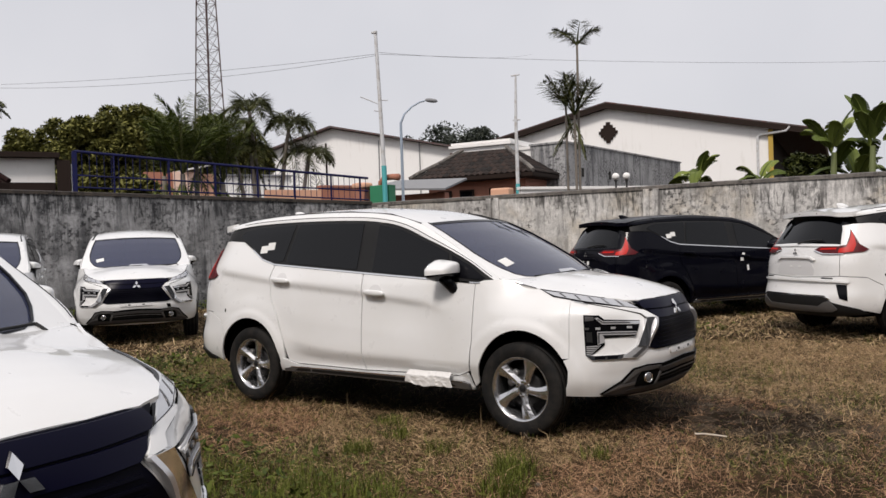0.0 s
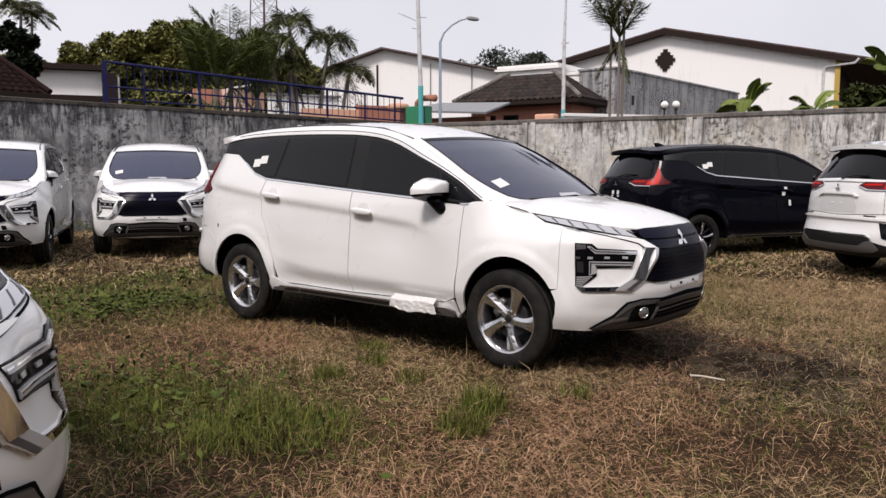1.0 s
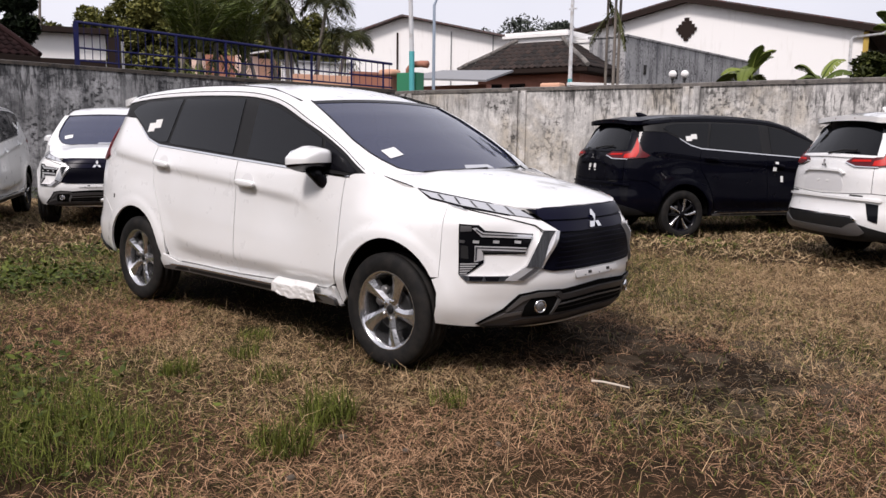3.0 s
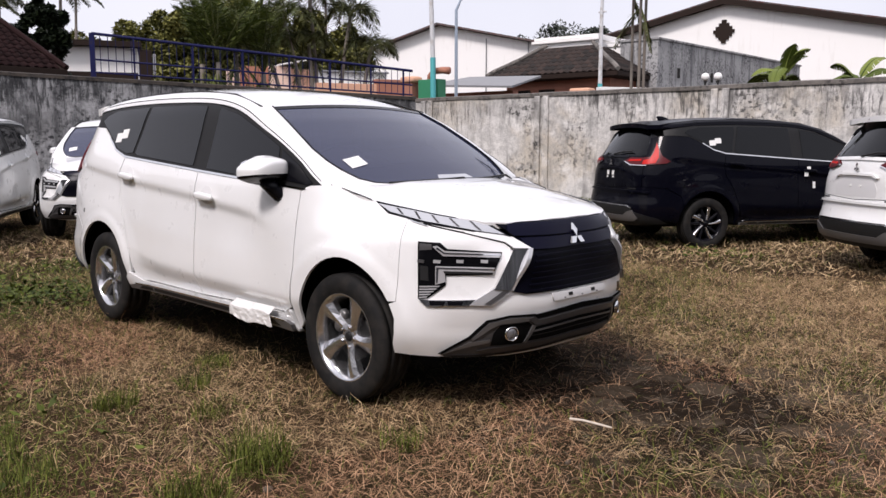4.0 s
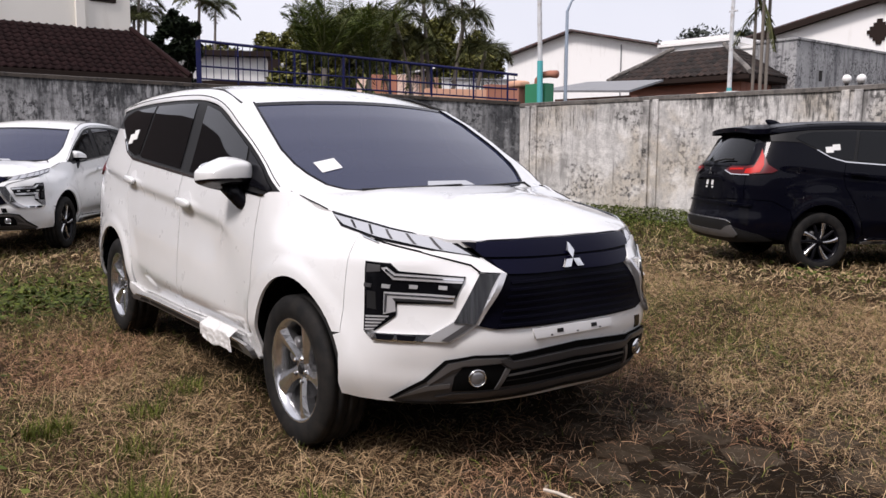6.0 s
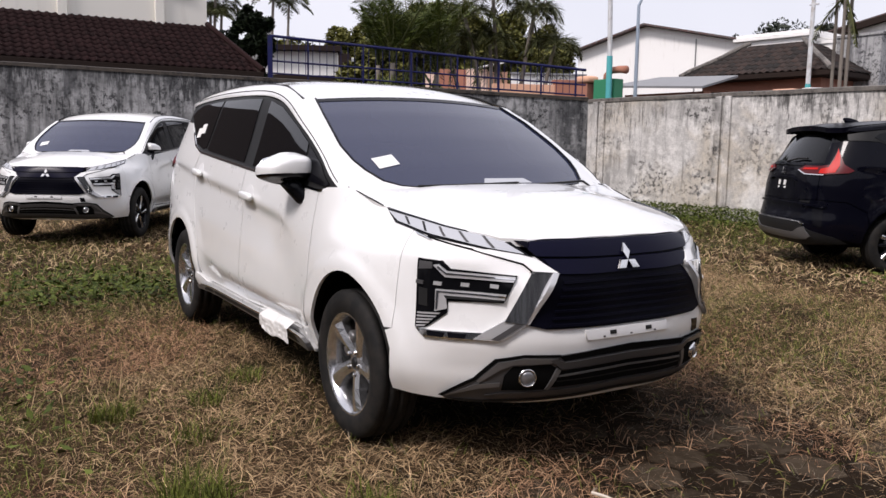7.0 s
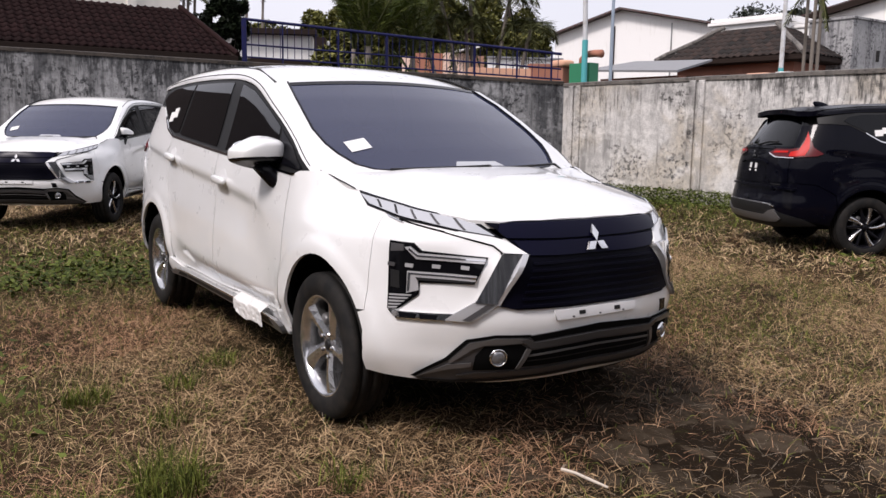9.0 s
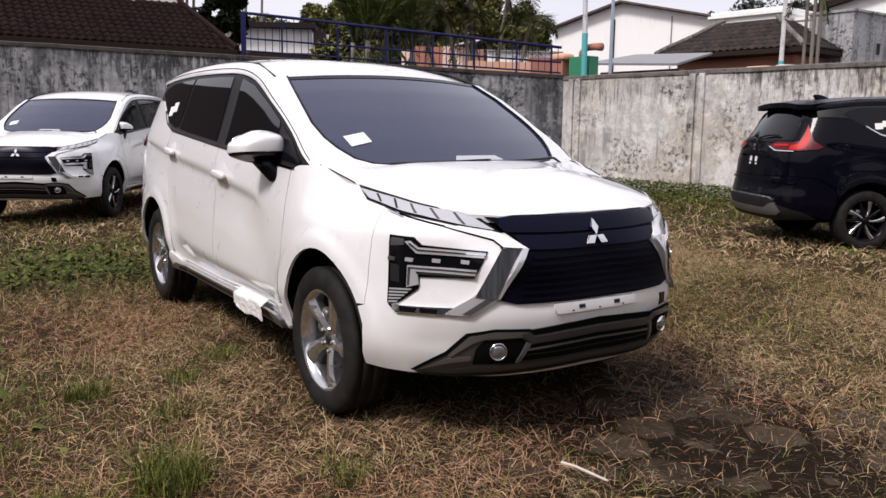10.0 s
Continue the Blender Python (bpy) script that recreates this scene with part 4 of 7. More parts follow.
for x, z, w, h in ((.075, 1.015, .055, .05), (.045, .955, .06, .085), (.19, .80, .042, .085)):
    panel("tape", S([(x - w / 2, z - h / 2), (x - w / 2, z + h / 2), (x + w / 2, z + h / 2), (x + w / 2, z - h / 2)]), PAPER, cars["dark"], skin, .034 if z > .9 else .004, .002, (.1, .1), -1, label="white paper tape")
for y in (-.07, .07):
    panel("tape", [(ur(abs(y) + .03), .99), (ur(abs(y) - .03), .99), (ur(abs(y) - .03), .93), (ur(abs(y) + .03), .93)], PAPER, cars["dark"], skin, .006, .002, (.1, .1), 1 if y > 0 else -1, label="white paper tape")
repaint(cars["dark"], {WHITE_PAINT: DARK_PAINT, SHADE_WHITE: DARK_PAINT})
tagged(first, "pearl white minivan parked on dry grass, silver wheels", "car")
tagged(cars["left_row_a"], "white minivan with black wheels parked before the stained wall", "car", "cars parked in the yard")
tagged(cars["left_row_b"], "white minivan facing out, its back to the dark wall", "car", "cars parked in the yard")
tagged(cars["dark"], "deep blue-black minivan seen from its tail on grass", "car", "cars parked in the yard")
tagged(cars["right_white"], "white minivan with red tail lamps beside the black one", "car", "cars parked in the yard")
tagged(cars["near"], "white minivan with dusty hood close to the path", "car", "cars parked in the yard")
first["group"] = "cars parked in the yard"

# ---- ground and walls ----
SOIL = mat("dry_soil", rough=0.95, Specular_IOR_Level=0.08)
g1 = ramp(SOIL, noise_tex(SOIL, .55, 5), [(0.35, (0.022, 0.016, 0.010)), (0.5, (0.046, 0.029, 0.016)), (0.65, (0.032, 0.028, 0.013))])
g2 = ramp(SOIL, noise_tex(SOIL, 11, 8, .7), [(0.3, (0.45, 0.42, 0.38)), (0.7, (1.35, 1.25, 1.1))])
spot = SOIL.node_tree.nodes.new("ShaderNodeVectorMath")
spot.operation = "DISTANCE"
spot.inputs[1].default_value = (2.45, .45, 0)
link(SOIL, SOIL.node_tree.nodes.new("ShaderNodeTexCoord").outputs["Object"], spot.inputs[0])
edge = SOIL.node_tree.nodes.new("ShaderNodeMath")
edge.operation = "MULTIPLY_ADD"
link(SOIL, noise_tex(SOIL, 1.6, 5), edge.inputs[0])
edge.inputs[1].default_value = 1.6
link(SOIL, spot.outputs["Value"], edge.inputs[2])
mud_fac = SOIL.node_tree.nodes.new("ShaderNodeMapRange")
link(SOIL, edge.outputs[0], mud_fac.inputs["Value"])
for key, v in (("From Min", 1.5), ("From Max", 2.3), ("To Min", 1.0), ("To Max", 0.0)):
    mud_fac.inputs[key].default_value = v
soil_col = mix(SOIL, 1.0, g1, g2, "MULTIPLY")
base(SOIL, mix(SOIL, mud_fac.outputs[0], soil_col, mix(SOIL, 1.0, (.018, .012, .007), g2, "MULTIPLY")))
bump(SOIL, noise_tex(SOIL, 22, 8, .7), .8, .03)


def ground_z(x, y):
    z = .02 * noise.noise((x * .5, y * .5, 0)) + .012 * noise.noise((x * 2.1, y * 2.1, 3))
    return z - .012


def ground_sheet():
    verts, faces = [], []
    xs = [-400, -150, -60, -30] + [-16 + .25 * k for k in range(105)] + [20, 60, 150, 400]
    ys = [-400, -150, -60, -20] + [-9 + .25 * k for k in range(85)] + [20, 60, 150, 400]
    for y in ys:
        for x in xs:
            inside = -16 <= x <= 10.1 and -9 <= y <= 12.1
            verts.append((x, y, ground_z(x, y) if inside else -.01))
    n = len(xs)
    for j in range(len(ys) - 1):
        for i in range(n - 1):
            faces.append([j * n + i, j * n + i + 1, (j + 1) * n + i + 1, (j + 1) * n + i])
    return tagged(piece("ground", mesh_of("ground", verts, faces, SOIL)), "uneven brown soil of the grassy yard", "ground", kind="structure")


ground_sheet()
CORNER = Vector((-9.10, 9.70, 0))


def stained(name, pale, dark, cover, warm=None, streak=.75, deep=.74, tall=(3.2, 3.2, .35), lines=.7, mottle=0, drips=None):
    """Old render: pale patches, long run marks and crowds of black mould spots."""
    m = mat(name, rough=.92)
    big = noise_tex(m, .8, 6, .62)
    runs = noise_tex(m, 1.0, 7, .65, tall)
    thin = noise_tex(m, 1.0, 6, .7, (9.0, 9.0, .45))
    crowd = noise_tex(m, 1.1, 5, .6, (1, 1, .8))
    spots = noise_tex(m, 9.5, 7, .72)
    col = ramp(m, big, [(0.38, [deep * c for c in pale]), (0.60, pale)])
    if warm:
        col = mix(m, ramp(m, noise_tex(m, .55, 4, .6), [(.48, grey(0)), (.58, grey(.8))]), col, warm)
    col = mix(m, ramp(m, runs, [(cover, grey(0)), (cover + .12, grey(streak))]), col, [2.0 * c for c in dark])
    col = mix(m, ramp(m, thin, [(cover + .05, grey(0)), (cover + .16, grey(lines))]), col, [1.3 * c for c in dark])
    both_ = mix(m, 1.0, ramp(m, crowd, [(cover - .08, grey(0)), (cover + .08, grey(1))]), ramp(m, spots, [(.50, grey(0)), (.56, grey(1))]), "MULTIPLY")
    col = mix(m, both_, col, dark)
    col = mix(m, 1.0, col, ramp(m, noise_tex(m, 38, 6, .7), [(.3, grey(.72)), (.7, grey(1.12))]), "MULTIPLY")
    if mottle:
        col = mix(m, ramp(m, noise_tex(m, 4.5, 9, .72), [(.46, grey(0)), (.60, grey(mottle))]), col, [.42 * c for c in pale])
        col = mix(m, ramp(m, noise_tex(m, 2.1, 8, .7), [(.52, grey(0)), (.66, grey(.8))]), col, [1.08 * c for c in pale])
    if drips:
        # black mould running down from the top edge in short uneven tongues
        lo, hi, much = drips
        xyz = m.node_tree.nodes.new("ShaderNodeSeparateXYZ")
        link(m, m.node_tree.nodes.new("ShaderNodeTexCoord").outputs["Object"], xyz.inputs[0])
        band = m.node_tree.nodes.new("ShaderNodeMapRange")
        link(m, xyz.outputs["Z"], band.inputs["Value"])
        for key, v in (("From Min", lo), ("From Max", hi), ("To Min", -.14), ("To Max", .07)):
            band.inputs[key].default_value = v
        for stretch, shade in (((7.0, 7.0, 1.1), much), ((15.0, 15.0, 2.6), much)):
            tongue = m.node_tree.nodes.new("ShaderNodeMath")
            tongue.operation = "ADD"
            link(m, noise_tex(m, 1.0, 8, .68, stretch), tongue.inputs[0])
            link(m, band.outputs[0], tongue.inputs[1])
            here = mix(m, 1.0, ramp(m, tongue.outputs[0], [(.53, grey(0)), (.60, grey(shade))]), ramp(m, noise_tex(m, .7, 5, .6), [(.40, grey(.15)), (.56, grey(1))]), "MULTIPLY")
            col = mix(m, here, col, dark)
    base(m, col)
    bump(m, noise_tex(m, 16, 8, .7), .6, .02)
    return m


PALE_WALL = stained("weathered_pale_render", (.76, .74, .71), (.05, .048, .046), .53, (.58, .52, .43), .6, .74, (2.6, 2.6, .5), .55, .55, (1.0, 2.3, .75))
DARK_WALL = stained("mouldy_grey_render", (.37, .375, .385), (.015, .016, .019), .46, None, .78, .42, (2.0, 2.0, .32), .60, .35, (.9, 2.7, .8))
CAP_CEMENT = stained("wall_cap_cement", (.22, .20, .18), (.06, .056, .052), .5)
CAP_DARK = stained("mouldy_wall_cap", (.075, .062, .052), (.02, .018, .017), .5)


def wall(name, a, b, h0, h1, thick, material, label, capped=True):
    """A wall from a to b whose top runs from h0 to h1, the thickness on its far side."""
    a, b = Vector(a), Vector(b)
    d = (b - a).normalized()
    length = (b - a).length
    bm = bmesh.new()
    n = int(length / .5)
    rows = []
    for k in range(n + 1):
        x = length * k / n
        h = h0 + (h1 - h0) * k / n + .012 * noise.noise((x * 1.3, h0, 0))
        rows.append([bm.verts.new((x, y, z)) for y, z in ((0, -.1), (0, h * .5), (0, h), (thick, h), (thick, -.1))])
    for p, q in zip(rows, rows[1:]):
        for j in range(4):
            bm.faces.new((p[j], q[j], q[j + 1], p[j + 1]))
    bm.faces.new(rows[0])
    bm.faces.new(rows[-1][::-1])
    m = Matrix(((d.x, -d.y, 0, a.x), (d.y, d.x, 0, a.y), (0, 0, 1, 0), (0, 0, 0, 1)))
    ob = part(name, bm, material, None, m=m)
    tagged(ob, label, "wall", kind="structure")
    if capped:
        bm = bmesh.new()
        rows = []
        for k in range(n + 1):
            x = length * k / n
            h = h0 + (h1 - h0) * k / n + .012 * noise.noise((x * 1.3, h0, 0))
            e = .012 * noise.noise((x * 3, 4, h0))
            rows.append([bm.verts.new((x, y, z)) for y, z in ((-.025 + e, h - .03), (-.03 + e, h + .035), (thick * .5, h + .055), (thick + .03, h + .03), (thick + .03, h - .03))])
        for p, q in zip(rows, rows[1:]):
            for j in range(5):
                bm.faces.new((p[j], q[j], q[(j + 1) % 5], p[(j + 1) % 5]))
        bm.faces.new(rows[0])
        bm.faces.new(rows[-1][::-1])
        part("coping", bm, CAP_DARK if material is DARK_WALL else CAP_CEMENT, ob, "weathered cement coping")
    return ob


R_DIR = Vector((math.cos(radians(6)), math.sin(radians(6)), 0))
L_DIR = Vector((-math.cos(radians(66.2)), -math.sin(radians(66.2)), 0))
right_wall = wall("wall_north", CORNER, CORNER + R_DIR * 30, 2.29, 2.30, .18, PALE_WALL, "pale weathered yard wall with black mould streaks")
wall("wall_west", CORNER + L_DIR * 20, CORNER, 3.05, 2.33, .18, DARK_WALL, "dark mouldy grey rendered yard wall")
for k, at in enumerate((.35, 3.37, 7.02, 12.2)):
    bm = bmesh.new()
    for dx in (-.10, .10):
        add_box(bm, at + dx, -.025, 1.12, .13, .06, 2.30, .012)
    part("pilaster", bm, PALE_WALL, right_wall)

# ---- behind the walls ----
NL = Vector((-math.sin(radians(66.2)), math.cos(radians(66.2)), 0))
NR = Vector((-math.sin(radians(6)), math.cos(radians(6)), 0))


def LW(s, o, z):
    """s metres from the corner along the west wall, o behind it."""
    return CORNER + L_DIR * s + NL * o + Vector((0, 0, z))


def RW(s, o, z):
    return CORNER + R_DIR * s + NR * o + Vector((0, 0, z))


def plaster(name, pale, dirt, cover=.56):
    m = mat(name, rough=.85)
    runs = noise_tex(m, .8, 6, .6, (3, 3, .5))
    col = mix(m, ramp(m, runs, [(cover, grey(0)), (cover + .2, grey(.6))]), pale, dirt)
    base(m, col)
    bump(m, noise_tex(m, 12, 6), .2, .01)
    return m


WHITE_WASH = plaster("whitewashed_plaster", (.86, .85, .83), (.68, .66, .62))
CREAM = plaster("cream_plaster", (.78, .75, .68), (.6, .56, .5))
PINK = plaster("pink_brown_plaster", (.36, .16, .11), (.2, .1, .075))
PEACH = plaster("peach_plaster", (.70, .40, .27), (.52, .30, .20))
PALE_PINK = plaster("pale_pink_plaster", (.80, .58, .47), (.64, .42, .32))
BRICK_RED = plaster("faded_red_plaster", (.40, .17, .11), (.26, .12, .09))
CONCRETE = stained("bare_grey_concrete", (.42, .42, .42), (.05, .05, .055), .50)
GREY_SHEET = plaster("grey_roof_sheet", (.24, .245, .255), (.16, .16, .165))
BLUE_STEEL = mat("blue_painted_steel", (.010, .012, .062), .6, 0.0, Specular_IOR_Level=.15)
base(BLUE_STEEL, mix(BLUE_STEEL, ramp(BLUE_STEEL, noise_tex(BLUE_STEEL, 9, 6), [(.55, grey(0)), (.7, grey(.7))]), (.010, .012, .062), (.028, .022, .036)))
WHITE_POLE = mat("white_painted_steel", (.55, .56, .57), .5)
base(WHITE_POLE, mix(WHITE_POLE, ramp(WHITE_POLE, noise_tex(WHITE_POLE, 6, 6), [(.5, grey(0)), (.75, grey(.8))]), (.58, .59, .60), (.30, .25, .20)))
CYAN_PAINT = mat("turquoise_paint", (.08, .40, .42), .55)
GREEN_PAINT = mat("green_paint", (.03, .22, .11), .6)
BROWN_WOOD = mat("dark_brown_wood", (.022, .014, .011), .85, 0.0, Specular_IOR_Level=.2)
DARK_VOID = mat("dark_opening", (.012, .011, .010), .9)
RUST = mat("rusty_steel", (.10, .05, .04), .8)
base(RUST, mix(RUST, ramp(RUST, noise_tex(RUST, 5, 5), [(.4, grey(0)), (.6, grey(1))]), (.09, .035, .03), (.10, .095, .095)))
WIRE = mat("black_cable", (.03, .03, .03), .8)
TILE_NEW = mat("brown_roof_tile", rough=.85, Specular_IOR_Level=.12)
base(TILE_NEW, ramp(TILE_NEW, TILE_NEW.node_tree.nodes.new("ShaderNodeObjectInfo").outputs["Random"], [(0, (.010, .004, .004)), (1, (.020, .0085, .0085))]))
bump(TILE_NEW, noise_tex(TILE_NEW, 40, 4), .3, .005)
TILE_OLD = mat("weathered_roof_tile", rough=.9)
base(TILE_OLD, mix(TILE_OLD, ramp(TILE_OLD, noise_tex(TILE_OLD, 3, 6), [(.42, grey(0)), (.62, grey(1))]),
                   ramp(TILE_OLD, TILE_OLD.node_tree.nodes.new("ShaderNodeObjectInfo").outputs["Random"], [(0, (.014, .011, .010)), (1, (.050, .031, .025))]), (.012, .012, .011)))
bump(TILE_OLD, noise_tex(TILE_OLD, 30, 5), .5, .008)


def frame_at(origin, along, out):
    """Axes: x along, y to the back (out), z up."""
    a, o = Vector(along).normalized(), Vector(out).normalized()
    return Matrix(((a.x, o.x, 0, origin[0]), (a.y, o.y, 0, origin[1]), (0, 0, 1, origin[2]), (0, 0, 0, 1)))


def tile_mesh(name, w, length, material):
    """A curved roof tile with a thick front lip; x across, y up the slope."""
    n = 8
    verts, faces = [], []
    for y, lift in ((0, .030), (length, .004)):
        for k in range(n + 1):
            t = k / n
            verts.append((w * (t - .5), y, lift + .030 * math.sin(math.pi * 2 * t) * (1 if t < .5 else .7)))
    for k in range(n + 1):
        v = verts[k]
        verts.append((v[0], v[1] + .002, v[2] - .022))
    for k in range(n):
        faces.append([k, k + 1, n + 2 + k, n + 1 + k])
        faces.append([2 * n + 2 + k, 2 * n + 3 + k, k + 1, k])
    return mesh_of(name, verts, faces, material)


def tiled_slope(parent, me, low, along, up, width, length, w, row, inside=lambda x, y: True, limit=300):
    """Tiles of one mesh laid in courses on a slope: low is its lower left corner, along and up its directions."""
    along, up = Vector(along).normalized(), Vector(up).normalized()
    nrm = along.cross(up)
    m0 = Matrix((along, up, nrm)).transposed().to_4x4()
    rest_v, rest_f = [], []
    cols, rows = int(width / w), int(length / row)
    count = 0
    for j in range(rows):
        for i in range(cols):
            x, y = (i + .5) * w, j * row
            if not inside(x, y + row / 2):
                continue
            p = Vector(low) + along * (x + random.uniform(-.006, .006)) + up * (y + random.uniform(-.010, .010))
            m = Matrix.Translation(p) @ m0 @ pose(0, 0, 0, random.uniform(-1, 1), 0, random.uniform(-1.2, 1.2))
            if count < limit:
                piece("roof_tile", me, parent, m=m)
            else:
                off = len(rest_v)
                rest_v += [m @ v.co for v in me.vertices]
                rest_f += [[off + k for k in f.vertices] for f in me.polygons]
            count += 1
    if rest_f:
        tagged(piece("roof_tiles", mesh_of("roof_tiles", rest_v, rest_f, me.materials[0]), parent), kind="stuff")


def slab(name, corners, thick, material, parent=None, label=""):
    """A flat slab on four corners, its thickness downwards."""
    bm = bmesh.new()
    c = [Vector(p) for p in corners]
    n = (c[1] - c[0]).cross(c[2] - c[0]).normalized()
    if n.z < 0:
        n = -n
    top = [bm.verts.new(p) for p in c]
    low = [bm.verts.new(p - n * thick) for p in c]
    bm.faces.new(top)
    bm.faces.new(low[::-1])
    k = len(c)
    for j in range(k):
        bm.faces.new((top[j], low[j], low[(j + 1) % k], top[(j + 1) % k]))
    return part(name, bm, material, parent, label)


def box_part(name, material, parent, m, cx, cy, cz, sx, sy, sz, bevel=.01, label=""):
    bm = bmesh.new()
    add_box(bm, cx, cy, cz, sx, sy, sz, bevel)
    return part(name, bm, material, parent, label, m=m)


def blue_fence():
    top = new("fence")
    tagged(top, "blue painted steel bar fence on top of the yard wall", "fence")
    n = 46
    for z0, z1, r, name in ((3.47, 2.96, .030, "top_rail"), (2.97, 2.64, .018, "middle_rail"), (2.72, 2.42, .018, "bottom_rail")):
        bm = bmesh.new()
        add_tube(bm, [LW(6.77, .09, z0), LW(.05, .09, z1)], r, 8)
        part(name, bm, BLUE_STEEL, top)
    for s in (6.77, 6.0, 4.86, 3.85, 2.87, 1.97, 1.04, .27):
        f = s / 6.77
        bm = bmesh.new()
        a, b = LW(s, .09, 2.30 + .30 * f), LW(s, .09, 2.96 + .51 * f)
        wide = .10 if s > 6.7 else .034
        add_box(bm, 0, 0, (b.z - a.z) / 2, wide, .05, b.z - a.z + .02, .004, Matrix.Translation(a) @ pose(0, 0, 0, 0, 0, 65))
        part("post", bm, BLUE_STEEL, top)
    bar = None
    for k in range(n):
        s = .12 + 6.65 * k / n
        f = s / 6.77
        bm = bmesh.new()
        add_tube(bm, [LW(s, .09, 2.42 + .30 * f), LW(s, .09, 2.96 + .51 * f)], .008, 5)
        part("bar", bm, BLUE_STEEL, top)


blue_fence()


def left_house():
    h = new("house")
    tagged(h, "house with a brown tiled roof and a cream upper wall", "house")
    end = Vector((-20.6, 6.4, 3.5))
    along, out = Vector((0, -1, 0)), Vector((-1, 0, 0))
    rise, setback, hip, length, front = 1.68, 3.0, .9, 26.0, 8.0
    up = (out * setback + Vector((0, 0, rise))).normalized()
    slope = math.hypot(setback, rise)
    drop = Vector((0, 0, .03))
    slab("roof_deck", [end - drop, end + along * front - drop, end + along * front + up * slope - drop, end + along * hip + up * slope - drop], .05, BROWN_WOOD, h)
    slab("hip_deck", [end - drop, end + along * hip + up * slope - drop, end + out * 8 - drop], .05, BROWN_WOOD, h)
    # unseen stretch, added and raised so the car's side windows reflect dark
    slab("roof_deck", [end + along * front - drop, end + along * length - drop, end + along * length + up * slope * 2.7 - drop, end + along * front + up * slope * 2.7 - drop], .05, BROWN_WOOD, h)
    me = tile_mesh("roof_tile", .235, .36, TILE_NEW)
    wide = 8.9
    tiled_slope(h, me, end + along * wide, -along, up, wide, slope, .235, .30, lambda x, y: x < wide - hip * y / slope - .05)
    bm = bmesh.new()
    add_tube(bm, [end + Vector((0, 0, .05)), end + along * hip + up * slope + Vector((0, 0, .05))], .085, 8)
    part("hip_cap", bm, TILE_NEW, h)
    m = frame_at(end - Vector((0, 0, end.z)), along, out)
    box_part("fascia", BROWN_WOOD, h, m, length / 2, -.03, 3.36, length, .05, .26)
    box_part("soffit", BROWN_WOOD, h, m, length / 2, .55, 3.25, length, 1.1, .04)
    box_part("lower_wall", CREAM, h, m, length / 2 + .3, 4.0, 1.6, length - 1.2, 5.8, 3.2)
    box_part("upper_wall", CREAM, h, m, 4.45, setback + 2.5, 5.9, 7.1, 5.0, 4.6)
    for x in (2.45, 5.35):
        box_part("pilaster", CREAM, h, m, x, setback - .06, 6.1, .28, .14, 4.0)
    w = box_part("window", BROWN_WOOD, h, m, 1.75, setback - .02, 6.35, .80, .10, .7)
    p = box_part("pane", GLASS, w, None, 1.75, setback - .06, 6.35, .34, .06, .6)


left_house()


